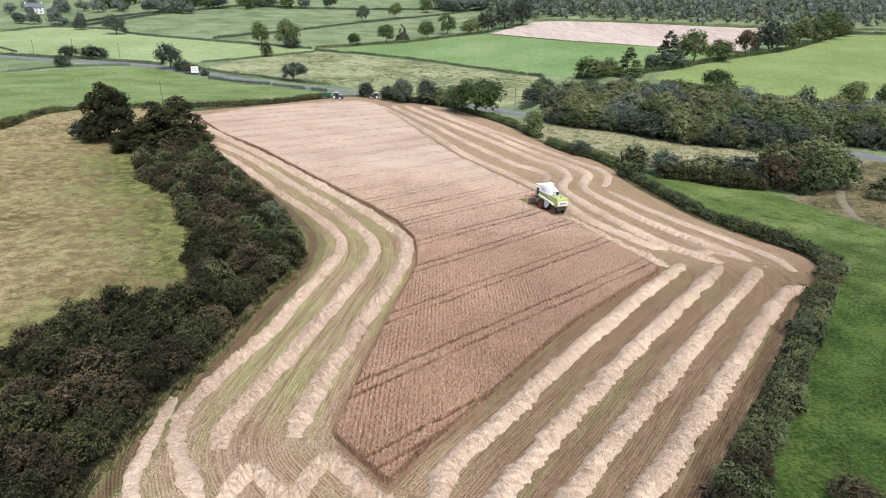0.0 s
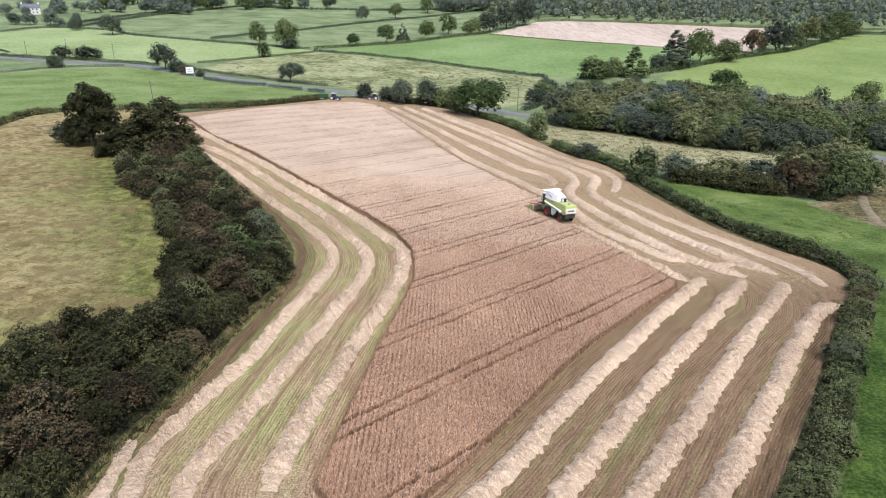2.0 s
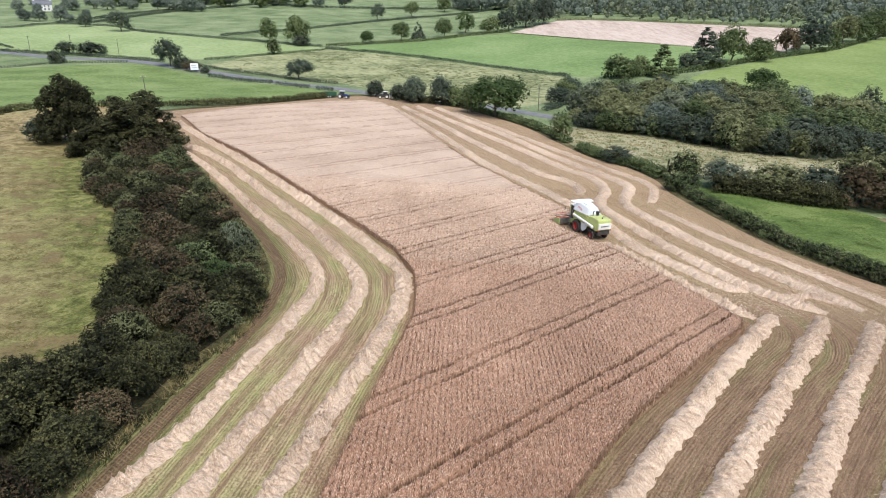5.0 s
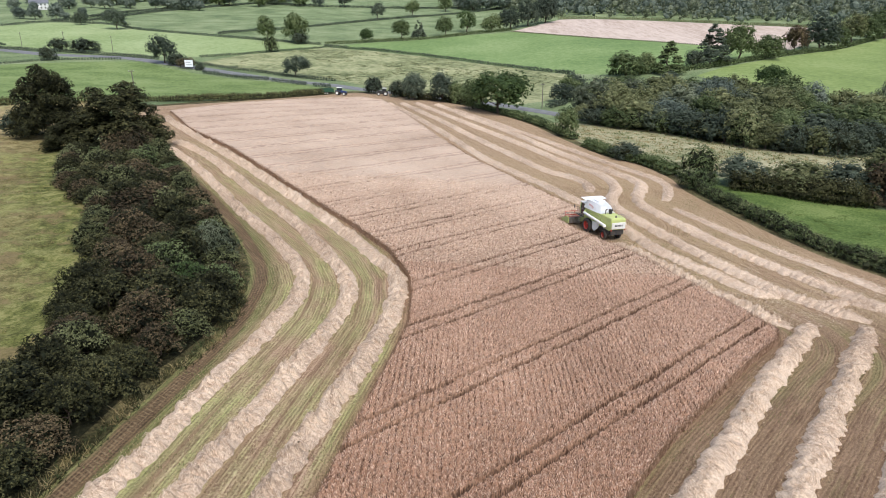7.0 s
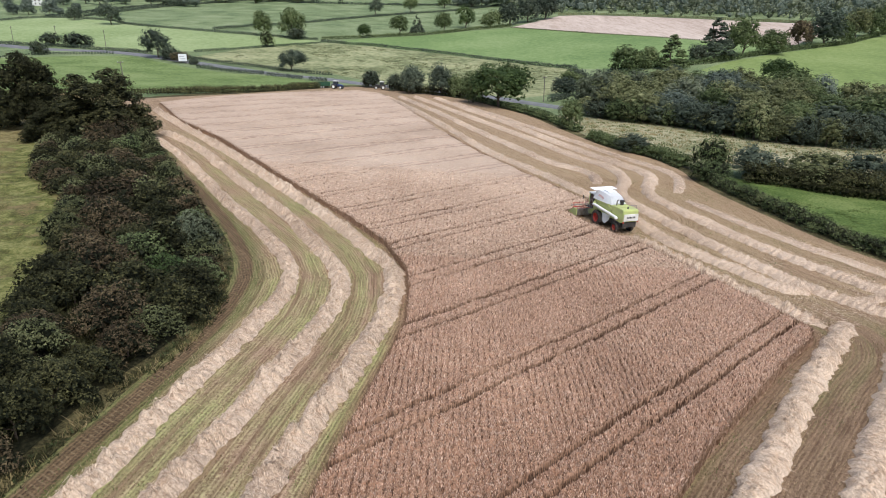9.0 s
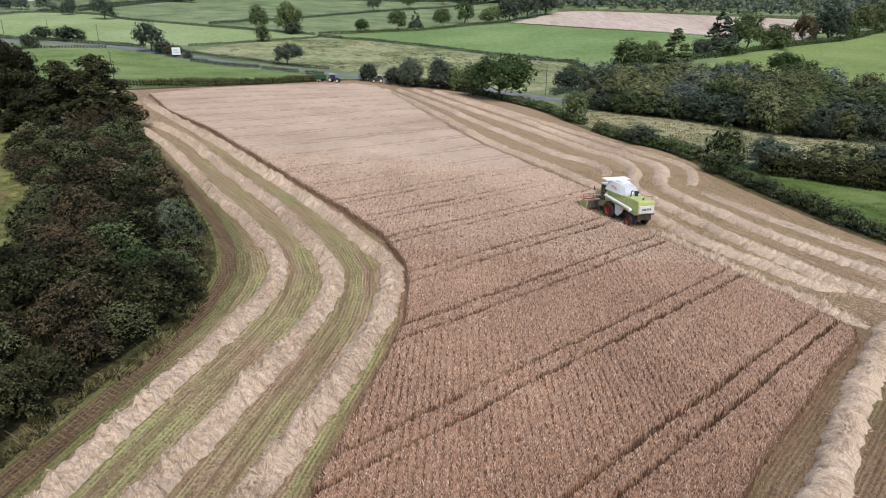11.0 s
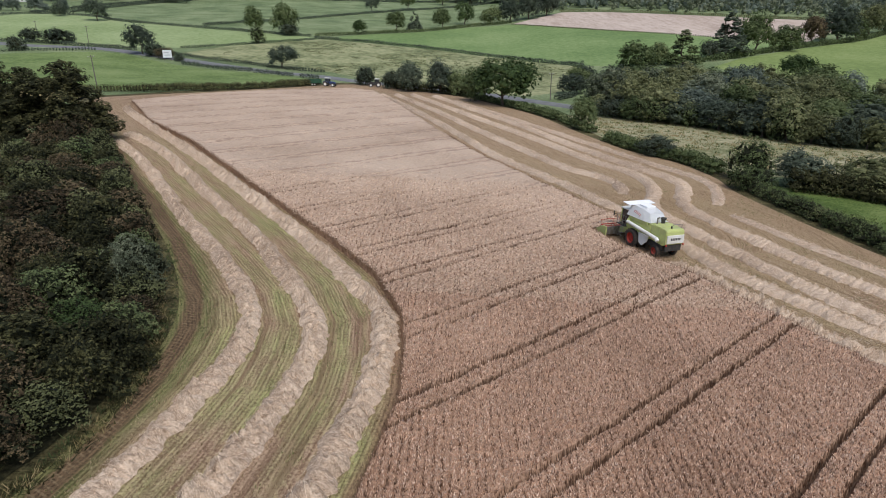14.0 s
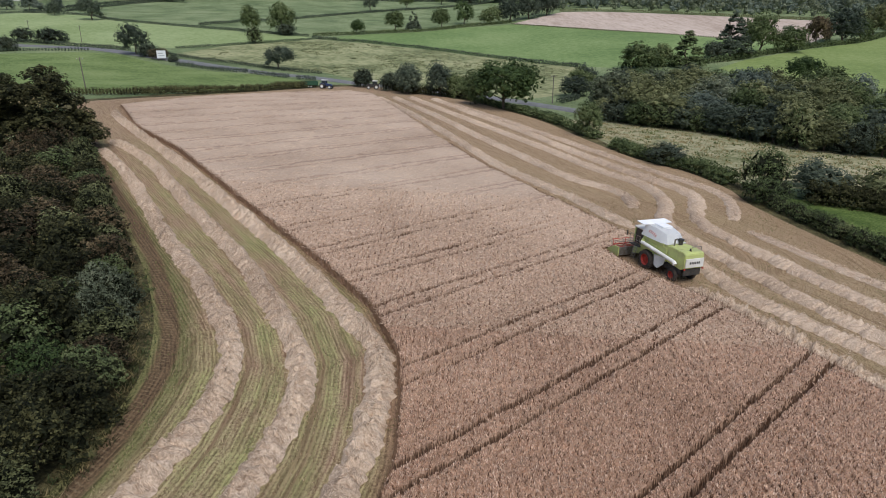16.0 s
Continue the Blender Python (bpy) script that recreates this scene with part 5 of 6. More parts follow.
    base = Vector((at[0], at[1], float(land(*at))))
    ob = thing("hedge", label, "hedge", Matrix.Translation(base), "field hedges")
    # near hedges colour the inner layer dark in place of shade
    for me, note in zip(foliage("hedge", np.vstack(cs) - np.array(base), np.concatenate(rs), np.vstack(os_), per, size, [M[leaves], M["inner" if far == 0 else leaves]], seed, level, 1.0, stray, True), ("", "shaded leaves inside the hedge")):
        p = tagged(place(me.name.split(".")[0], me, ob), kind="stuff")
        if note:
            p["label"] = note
    return ob


def fill(outline, gap, seed, tries=4000, first=()):
    """Spots within an outline, at least a gap apart, after the first ones."""
    r = np.random.default_rng(seed)
    p = np.array(outline, float)
    lo, hi = p.min(0), p.max(0)
    q = r.uniform(lo, hi, (tries, 2))
    q = q[inside(q[:, 0], q[:, 1], outline)]
    kept = list(first)
    for a in q:
        if all((a[0] - b_[0]) ** 2 + (a[1] - b_[1]) ** 2 > gap * gap for b_ in kept):
            kept.append(a)
    return kept


# the overgrown hedge bank on the west side
BANK = [(-24.2, -2), (-24.3, 12), (-24.1, 17), (-23.3, 25), (-22, 30), (-21.5, 37), (-20.6, 45), (-19.2, 50), (-18.6, 54), (-18.9, 59), (-20.7, 65), (-23.9, 72), (-27, 78), (-30.6, 85), (-33.8, 90), (-37.8, 97), (-45.4, 109), (-53, 121),
        (-58, 115), (-57.5, 105), (-50.5, 92), (-47.5, 89.5), (-41.7, 83.5), (-37.6, 75), (-35.5, 69.5), (-30.2, 65), (-29.8, 55), (-26.8, 50.4), (-24.4, 47.6), (-25.2, 43), (-31.8, 38.8), (-34, 35.5),
        (-36, 32), (-36, 30), (-36, 20), (-34, 8), (-33, -2)]
mix = ["dark"] * 7 + ["mid"] * 2 + ["olive"] * 6 + ["russet"] * 5
rim = resample(BANK, 3.0, True)[:-1]
EDGE = len(rim)
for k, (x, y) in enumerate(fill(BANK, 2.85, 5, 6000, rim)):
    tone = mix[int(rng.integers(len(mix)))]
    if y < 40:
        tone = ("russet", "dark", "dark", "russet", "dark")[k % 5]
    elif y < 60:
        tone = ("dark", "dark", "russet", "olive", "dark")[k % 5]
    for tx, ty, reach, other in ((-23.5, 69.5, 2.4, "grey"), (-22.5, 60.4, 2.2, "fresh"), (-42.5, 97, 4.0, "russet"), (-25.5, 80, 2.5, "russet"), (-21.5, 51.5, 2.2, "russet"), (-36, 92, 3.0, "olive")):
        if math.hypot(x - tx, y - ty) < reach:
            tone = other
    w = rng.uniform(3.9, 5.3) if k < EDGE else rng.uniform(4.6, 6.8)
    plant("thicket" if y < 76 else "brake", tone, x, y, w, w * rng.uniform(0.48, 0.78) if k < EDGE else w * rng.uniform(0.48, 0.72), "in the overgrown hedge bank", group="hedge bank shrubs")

hedge([(13.4, 4), (20.2, 13.2), (27.7, 23.6), (33.5, 31.6), (40, 41.5), (47.9, 52.7), (53.4, 60.3), (54.2, 65)], 2.6, 1.6, "olive", "thick olive and green field hedge beside the stubble", 13, 0.088, 0.5, 1)
for k, (x, y) in enumerate(resample([(13.6, 4), (20.4, 13.2), (27.9, 23.6), (33.7, 31.6), (40.2, 41.5), (48.1, 52.7), (53.6, 60.3), (54.2, 66), (49.8, 75.4), (46.4, 82.4), (43.2, 94), (41.2, 104)], 2.7)):
    big = 1.0 if k < 26 else 0.78
    plant("shrub", ("olive", "mid", "grey", "olive", "olive", "mid", "russet")[int(rng.integers(7))], x + rng.normal(0, 0.25), y + rng.normal(0, 0.25), big * rng.uniform(2.5, 3.7), big * rng.uniform(1.5, 2.5), "in the field hedge", group="hedge shrubs")
hedge([(54.6, 62), (53.6, 68.2), (49.6, 75.6), (46.2, 82.6), (43, 94), (41, 104), (39.8, 110)], 2.4, 1.8, "mid", "green field hedge between stubble and grass", 12, 0.095, 0.5, 2)
hedge([(38.8, 121), (36.6, 128.4), (30.8, 138), (28, 146)], 2.6, 2.0, "mid", "green hedge along the field edge", 8, 0.14, 0.6, 3, far=1)
hedge([(26.6, 154), (23, 168), (19.6, 178), (13.8, 193), (5, 212)], 2.2, 1.6, "mid", "green hedge along the field edge", 6, 0.16, 0.7, 4, far=1)
hedge([(5, 215), (-3, 223), (-14, 228), (-20, 236)], 2.6, 2.2, "dark", "dark hedge by the road at the field end", 5, 0.2, 0.8, 5, far=1)
hedge([(-103, 118), (-103, 131), (-106, 150), (-105, 167), (-91, 176.5), (-79, 182.5), (-67.8, 191.6), (-57, 204.8), (-49.5, 219), (-42.5, 232)], 2.4, 1.7, "dark", "dark clipped hedge below the hill field", 11, 0.11, 0.7, 6, far=1)
hedge([(46, 113.5), (52, 111.5), (58, 107.5), (64, 106)], 3.4, 3.0, "dark", "tall dark hedge beside the grass field", 8, 0.15, 0.7, 7, far=1)
def far_hedge(line, w, h, tone, seed):
    label = "dark green farm hedge between distant fields" if tone == "dark" else "leafy farm hedge between distant fields"
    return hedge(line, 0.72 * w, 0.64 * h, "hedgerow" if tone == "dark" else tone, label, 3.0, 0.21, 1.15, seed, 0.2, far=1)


far_hedge([(-117, 306), (-100, 295.5), (-85, 289), (-64, 276), (-48, 272)], 2.4, 1.8, "dark", 20)
far_hedge([(-101, 277), (-84, 267.5), (-72, 264)], 2.6, 2.0, "dark", 27)
far_hedge([(-70, 262), (-62, 258.5), (-56, 255.5)], 2.6, 2.0, "dark", 34)
far_hedge([(-52, 253.5), (-46, 251)], 3, 2.2, "dark", 41)
far_hedge([(-380, 438), (-330, 432), (-287, 433), (-279, 450), (-266, 461), (-222, 450), (-197, 428.5), (-151, 409), (-113, 397), (-77, 387.5)], 3.2, 2.0, "dark", 48)
far_hedge([(-143, 416), (-125, 444), (-110, 458), (-79, 512), (-44, 567), (0, 622), (47, 673)], 3.2, 2.4, "dark", 55)
far_hedge([(-73, 380), (-43, 372.5), (-10, 355.5), (19, 326.5), (46, 291)], 3.0, 2.2, "dark", 62)
far_hedge([(-74, 389), (-50, 410.5), (-23, 431), (6, 462), (33, 474)], 3.4, 2.8, "mid", 69)
far_hedge([(-266, 461), (-249, 470), (-246, 490), (-236, 542), (-214, 597), (-189, 650), (-160, 700)], 4, 2.6, "dark", 76)
far_hedge([(-270, 465), (-262, 490), (-250, 545), (-226, 600)], 4, 2.6, "dark", 83)
far_hedge([(-400, 345), (-300, 340), (-235, 336), (-212, 330), (-186, 327), (-163, 321), (-135, 313)], 3.2, 2.4, "dark", 90)
far_hedge([(-150, 309), (-164, 303), (-177, 299), (-193, 277), (-230, 262)], 2.4, 1.6, "dark", 97)
far_hedge([(-120, 325), (-107, 338), (-90.5, 356.5), (-73, 375)], 2.6, 1.6, "dark", 104)
far_hedge([(60, 281), (79, 282), (103, 294.5), (152, 338), (199, 376), (269, 450), (302, 456), (380, 460)], 4.0, 3.2, "mid", 111)
far_hedge([(92, 262), (107, 248), (120, 232.5), (137, 224), (160, 222), (230, 224), (300, 222)], 3.2, 2.8, "mid", 118)
far_hedge([(33, 466), (75, 403), (124, 372), (165, 361)], 1.4, 0.9, "olive", 125)
far_hedge([(70, 519), (155, 507), (228, 490), (330, 480)], 3.5, 2.6, "olive", 132)
far_hedge([(-330, 405), (-260, 372), (-225, 345)], 2.0, 1.4, "dark", 139)
far_hedge([(-189, 650), (-130, 640), (-60, 655), (10, 690)], 4, 3, "dark", 146)
far_hedge([(36, 203), (44, 195), (58, 186)], 3.0, 2.4, "dark", 153)
far_hedge([(28, 213), (34, 224), (36, 236)], 3.0, 2.6, "dark", 160)

# single trees and bushes
plant("thicket", "grey", -24.0, 71.2, 4.4, 3.4, "in the overgrown hedge bank", group="hedge bank shrubs")
plant("thicket", "grey", -22.2, 67.4, 4.4, 3.6, "in the overgrown hedge bank", group="hedge bank shrubs")
plant("thicket", "fresh", -21.0, 59.6, 4.4, 3.2, "in the overgrown hedge bank", group="hedge bank shrubs")
plant("bush", "russet", 29.9, 14.9, 3.4, 1.6, "in the grass beside the hedge")
plant("pine", "dark", -73, 126, 14, 12.2, "beside the hedge bank")
plant("pine", "dark", -63.5, 115.5, 9, 5.6, "beside the hedge bank")
plant("pine", "dark", -56.5, 119, 17.5, 10.8, "beside the hedge bank")
plant("bush", "russet", -51, 112.5, 5.4, 4.6, "beside the pines")
plant("bush", "dark", -79, 127, 7, 4.6, "beside the pines")
plant("bush", "mid", 42.4, 118, 6, 5.4, "at the field corner")
plant("bush", "mid", 39.5, 112, 5, 3.4, "at the field corner")
plant("bush", "dark", 33.5, 134, 6.5, 3.4, "along the field edge")
plant("low", "dark", 49, 116, 8, 4.8, "beside the grass field")
plant("low", "olive", 56, 112, 9, 5.4, "beside the grass field")
plant("low", "dark", 62, 109, 8, 5.6, "beside the grass field")
plant("low", "russet", 67, 106.5, 8, 6.5, "beside the farm track")
plant("low", "olive", 69, 110, 10, 9.5, "beside the farm track")
plant("low", "mid", 75.5, 106.5, 10, 9, "beside the farm track")
plant("low", "olive", 77, 111, 11, 10.5, "beside the farm track")
plant("low", "mid", 82, 110, 8, 7.5, "beside the farm track")
plant("bush", "mid", 71.5, 104, 6, 5, "beside the farm track")
plant("bush", "olive", 84.5, 101, 5, 1.8, "on the rough bank by the track")
plant("bush", "olive", 88, 105.5, 6, 2.4, "on the rough bank by the track")
plant("bush", "mid", 92.5, 109.5, 6, 2.6, "on the rough bank by the track")
plant("bush", "olive", 97, 113, 6, 2.4, "on the rough bank by the track")
plant("bush", "russet", 94, 103, 6, 2, "on the rough bank by the track")
plant("bush", "mid", 84, 92, 4, 2, "on the rough bank by the track")
plant("bush", "olive", 101, 118, 5, 2.2, "on the rough bank by the track")
plant("tree", "mid", 25.6, 158, 5.4, 6.4, "in the field hedge")
plant("tree", "fresh", 12, 195, 14, 11.5, "beside the road")
plant("low", "mid", 5, 204, 8, 8.6, "beside the road")
plant("low", "dark", -4, 223, 9, 9, "at the end of the field")
plant("low", "dark", -13.5, 225, 8, 8.6, "at the end of the field")
plant("bush", "dark", -28.5, 239, 6.5, 5.6, "at the end of the field")
plant("bush", "dark", -20, 232, 6, 5.5, "at the end of the field")
plant("low", "mid", 1, 219, 7, 7, "at the end of the field")
plant("tree", "dark", -127, 302, 11, 11, "beside the road sign")
plant("bush", "dark", -120, 297, 8, 5.5, "beside the road sign")
plant("bush", "russet", -113, 291, 7, 4.5, "beside the road sign")
plant("bush", "dark", -106, 286, 4, 2.6, "beside the road sign")
plant("tree", "dark", -65.5, 280, 9.5, 8, "in the roadside hedge")
plant("bush", "dark", -190, 331, 9, 6, "in the roadside hedge")
plant("bush", "dark", -176, 329, 13, 6, "in the roadside hedge")
plant("bush", "dark", -177, 300, 7, 5.5, "in the roadside hedge")
plant("tall", "mid", -107.5, 393.5, 8.5, 13, "in a farm hedge")
plant("tree", "mid", -91.3, 393, 13, 15.5, "in a farm hedge")
plant("bush", "mid", -94.3, 352, 7.5, 7.5, "in a farm hedge")
plant("bush", "dark", -88, 388, 10, 6, "in a farm hedge")
plant("tree", "dark", -65, 550, 10, 11.5, "in a farm hedge")
plant("tree", "fresh", -55, 409, 8, 7.5, "in a farm hedge")
plant("tall", "mid", -36, 428, 10, 12, "in a farm hedge")
plant("conifer", "dark", -25.7, 436, 7.5, 12, "in a farm hedge")
plant("tree", "mid", -10, 453, 11, 11.5, "in a farm hedge")
plant("tree", "fresh", 3.8, 478, 12, 13, "in a farm hedge")
plant("low", "mid", 20, 478, 14, 11, "in a farm hedge")
plant("low", "dark", 33, 482, 14, 14, "in a farm hedge")
plant("low", "dark", 46, 490, 16, 18, "beside the far stubble")
plant("low", "dark", 58, 500, 16, 20, "beside the far stubble")
plant("low", "mid", 66, 279, 13, 9.5, "above the wood")
plant("conifer", "mid", 82.5, 280.5, 11, 13, "above the wood")
plant("low", "mid", 75, 284, 8, 8, "above the wood")
plant("conifer", "dark", 106.5, 302, 14, 17.5, "in the hedge above the wood")
plant("bush", "dark", 97, 297, 7, 7, "in the hedge above the wood")
plant("tree", "mid", 124, 318, 14, 15, "in the hedge above the wood")
plant("low", "mid", 139, 326, 13, 11, "in the hedge above the wood")
plant("tree", "russet", 166, 357, 11, 13, "in the hedge above the wood")
plant("low", "dark", 182, 366, 18, 16.5, "in the hedge above the wood")
plant("low", "mid", 197, 378, 11, 11, "in the hedge above the wood")
plant("tree", "olive", 216, 400, 15, 15, "in the hedge above the wood")
plant("low", "mid", 232, 414, 15, 14, "in the hedge above the wood")
plant("tree", "mid", 250, 428, 17, 17, "in the hedge above the wood")
plant("low", "olive", 268, 446, 12, 10, "in the hedge above the wood")
plant("tree", "fresh", 108.7, 247, 9, 8, "in the hedge above the wood")
plant("tree", "mid", 149, 223, 9, 8.5, "in the hedge above the wood")
plant("low", "mid", 161, 222, 9, 9, "in the hedge above the wood")
plant("low", "dark", -242, 448, 9, 9, "in a farm hedge")
plant("tree", "dark", -208, 427, 12, 12, "in a farm hedge")
plant("tree", "dark", -107, 648, 11, 12, "in a far field")
plant("tree", "mid", -41, 592, 11, 12, "in a far hedge")
plant("tree", "mid", -15, 644, 13, 14, "in a far hedge")

# the wood beyond the pale strip
WOOD = [(34, 190), (38, 178), (52, 170), (63, 157), (74, 150), (88, 150), (98, 160), (118, 158), (150, 150), (180, 170), (170, 192), (140, 194), (122, 198), (108, 206), (94, 216), (80, 224), (62, 226), (48, 226), (40, 218), (42, 205), (40, 196)]
for x, y, w, h, tone in ((41, 212, 9, 7, "mid"), (35, 230, 8, 6, "dark"), (39, 243, 8, 7, "mid"), (43, 256, 8, 6, "dark"), (45, 222, 10, 8, "dark"), (50, 232, 9, 7, "olive"), (56, 238, 9, 7, "mid"), (66, 236, 9, 6, "olive"), (78, 234, 9, 6, "mid"), (90, 228, 9, 6, "olive"), (60, 250, 7, 5, "mid"), (74, 252, 8, 5, "dark")):
    plant("low", tone, x, y, w, h, "behind the roadside wood", group="wood trees")
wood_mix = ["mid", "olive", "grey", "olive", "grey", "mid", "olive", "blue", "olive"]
for k, (x, y) in enumerate(fill(WOOD, 7.4, 8, 3000)):
    back = np.clip((y - 165) / 80, 0, 1)
    tone = wood_mix[int(rng.integers(len(wood_mix)))] if back > 0.12 else ("dark", "mid", "mid", "olive")[int(rng.integers(4))]
    plant(("low", "low", "tree")[k % 3], tone, x, y, rng.uniform(7.5, 13), rng.uniform(5.0, 10.5), "in the roadside wood", group="wood trees")
for k, (x, y) in enumerate(resample([(34, 184), (38, 177), (50, 171), (58, 163), (64, 154), (74, 149), (84, 149), (94, 153), (104, 158), (118, 154), (135, 148)], 4.6)):
    plant(("low", "bush")[k % 2], ("dark", "mid", "dark", "olive")[int(rng.integers(4))], x, y, rng.uniform(6.5, 9.5), rng.uniform(4.5, 7.5), "along the edge of the wood", group="wood trees")
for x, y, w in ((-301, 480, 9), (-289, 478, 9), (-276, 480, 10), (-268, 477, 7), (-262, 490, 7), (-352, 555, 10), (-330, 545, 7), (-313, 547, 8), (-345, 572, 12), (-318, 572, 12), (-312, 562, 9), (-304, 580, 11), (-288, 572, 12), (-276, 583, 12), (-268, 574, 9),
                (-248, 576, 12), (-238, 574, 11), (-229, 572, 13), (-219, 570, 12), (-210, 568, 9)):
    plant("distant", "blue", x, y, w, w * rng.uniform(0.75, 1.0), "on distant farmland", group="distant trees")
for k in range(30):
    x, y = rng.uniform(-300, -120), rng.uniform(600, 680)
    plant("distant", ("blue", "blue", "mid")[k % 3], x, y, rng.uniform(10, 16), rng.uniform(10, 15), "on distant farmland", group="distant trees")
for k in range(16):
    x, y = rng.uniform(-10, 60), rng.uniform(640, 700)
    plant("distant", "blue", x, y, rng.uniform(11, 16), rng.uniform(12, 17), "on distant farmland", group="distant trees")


def far_wood():
    """Woodland on the far rise, too far off to tell its trees apart."""
    spots = np.array(fill([(60, 540), (110, 533), (160, 522), (236, 512), (330, 505), (480, 520), (520, 760), (200, 800), (40, 760), (44, 620)], 8.5, 9, 5000))
    r = np.random.default_rng(9)
    cs, rs, os_ = [], [], []
    for x, y in spots:
        h = r.uniform(10, 17) * (0.55 if y < 545 else 1)
        for dz in (0.25, 0.6, 0.85):
            a = r.normal(0, 2.6, 2)
            cs.append((x + a[0], y + a[1], float(land(x, y)) + h * dz))
            rs.append(h * (0.34, 0.3, 0.2)[(0.25, 0.6, 0.85).index(dz)])
            os_.append((0, -0.3, 0.5))
    # the blue tone carries the haze over the far wood
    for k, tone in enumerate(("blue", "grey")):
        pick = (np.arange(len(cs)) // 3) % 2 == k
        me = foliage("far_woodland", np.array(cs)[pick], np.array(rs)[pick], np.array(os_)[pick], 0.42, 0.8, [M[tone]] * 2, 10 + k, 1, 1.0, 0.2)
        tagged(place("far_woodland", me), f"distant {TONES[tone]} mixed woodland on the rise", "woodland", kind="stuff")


far_wood()


# tussocks and rushes
def tussocks(name, outline, count, blades_each, height, width, spread, material, seed, label, keep=None, y_from=-1e9, y_to=1e9, lean=0.75):
    q = scatter(outline, count, seed, y_from, y_to)
    if keep is not None:
        q = q[keep(q)]
    r = np.random.default_rng(seed)
    q = np.repeat(q, blades_each, 0) + r.normal(0, spread, (len(q) * blades_each, 2))
    v, f = blades(np.column_stack([q, land(*q.T)]), height, width, lean, seed)
    tagged(place(name, raw_mesh(name, v, [f], [material])), label, "grass", kind="stuff")


PASTURE = [(-30, 20), (-33, 30), (-28, 42), (-29, 55), (-35, 70), (-44, 86), (-56, 104), (-72, 128), (-99, 144), (-99, 128), (-90, 60), (-60, 25)]
tussocks("grass_tussocks", PASTURE, 7000, 9, 0.24, 0.05, 0.22, M["dry"], 41, "dry straw-coloured grass tussocks in the pasture", lambda q: vnoise(q[:, 0], q[:, 1], 6, 17) + 0.7 * vnoise(q[:, 0], q[:, 1], 1.6, 18) > -0.1, lean=1.2)
tussocks("grass_tussocks", PASTURE, 5000, 8, 0.2, 0.05, 0.3, M["pale_blade"], 42, "green grass tussocks in the pasture", lean=1.8)
EAST = [(46, 107), (57, 101), (66, 95), (75, 90), (86, 60), (80, 30), (40, 5), (24, 10), (34, 24), (46, 40), (57, 57), (56, 68), (52, 77), (48, 85)]
tussocks("grass_tufts", EAST, 22000, 6, 0.2, 0.045, 0.22, M["blade"], 43, "short green grass tufts", lambda q: vnoise(q[:, 0], q[:, 1], 1.8, 11) + 0.5 * vnoise(q[:, 0], q[:, 1], 0.7, 4) > 0.3)
RUSH = [(-100, 300), (-84, 293), (-64, 281), (-46, 276), (-25, 255), (8, 236), (30, 258), (42, 287), (18, 322), (-10, 350), (-43, 367), (-68, 374), (-88, 354), (-103, 337)]
tussocks("rushes", RUSH, 4200, 8, 0.42, 0.12, 0.5, M["olive"], 44, "dark rush clumps in the pale pasture", lambda q: vnoise(q[:, 0], q[:, 1], 22, 3) + 0.5 * vnoise(q[:, 0], q[:, 1], 5, 6) > -0.3)
VERGE = [(-25.5, 0), (-25.4, 14), (-24, 25), (-20.4, 34), (-18.2, 47), (-17.2, 55), (-18.6, 66), (-24, 78), (-31, 90), (-40, 104), (-50, 121), (-48, 121), (-37, 101), (-28, 87.5), (-21, 75), (-16.2, 65), (-15, 55), (-16, 46), (-18.2, 32), (-20, 23), (-20.8, 14), (-20.8, 0)]
off_ruts = lambda q: ~inside(q[:, 0], q[:, 1], FIELD) | (np.abs(near_line(q[:, 0], q[:, 1], rim_line)[0] - 1.0) > 0.85)
tussocks("verge_weeds", VERGE, 18000, 7, 0.26, 0.045, 0.15, M["mid"], 45, "green weeds along the field verge", off_ruts)
tussocks("verge_weeds", VERGE, 5000, 8, 0.34, 0.03, 0.14, M["dry"], 46, "dry seeding weeds along the field verge", off_ruts)

FRINGE = np.array(BANK[1:15]) + (1.6, -0.5)
FRINGE = [tuple(p) for p in FRINGE] + [tuple(p) for p in (FRINGE + (0.9, -0.2))[::-1]]
tussocks("long_dry_grass", FRINGE, 3200, 9, 0.45, 0.03, 0.16, M["dry"], 50, "long pale dry grass along the foot of the hedge bank", lambda q: vnoise(q[:, 0], q[:, 1], 3.0, 16) > -0.45)

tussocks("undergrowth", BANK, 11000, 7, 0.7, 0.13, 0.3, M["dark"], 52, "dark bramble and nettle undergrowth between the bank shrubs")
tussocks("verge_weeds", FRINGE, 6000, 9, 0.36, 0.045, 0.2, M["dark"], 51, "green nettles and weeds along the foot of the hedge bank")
STRIP = [(26, 176), (40, 176), (50, 168), (62, 157), (73, 147), (90, 147), (98, 140), (91, 129), (70, 125), (54, 124), (42, 127), (32, 142), (27, 159)]
tussocks("grass_tussocks", STRIP, 1300, 7, 0.4, 0.09, 0.4, M["dry"], 47, "dry straw-coloured grass tussocks below the wood")
tussocks("grass_tussocks", STRIP, 900, 7, 0.35, 0.09, 0.4, M["blade"], 48, "green grass tussocks below the wood")
BANKSIDE = [(68, 98), (73, 103), (84, 113), (95, 125), (105, 137), (114, 132), (118, 118), (108, 98), (95, 86), (84, 76), (76, 82), (71, 90)]
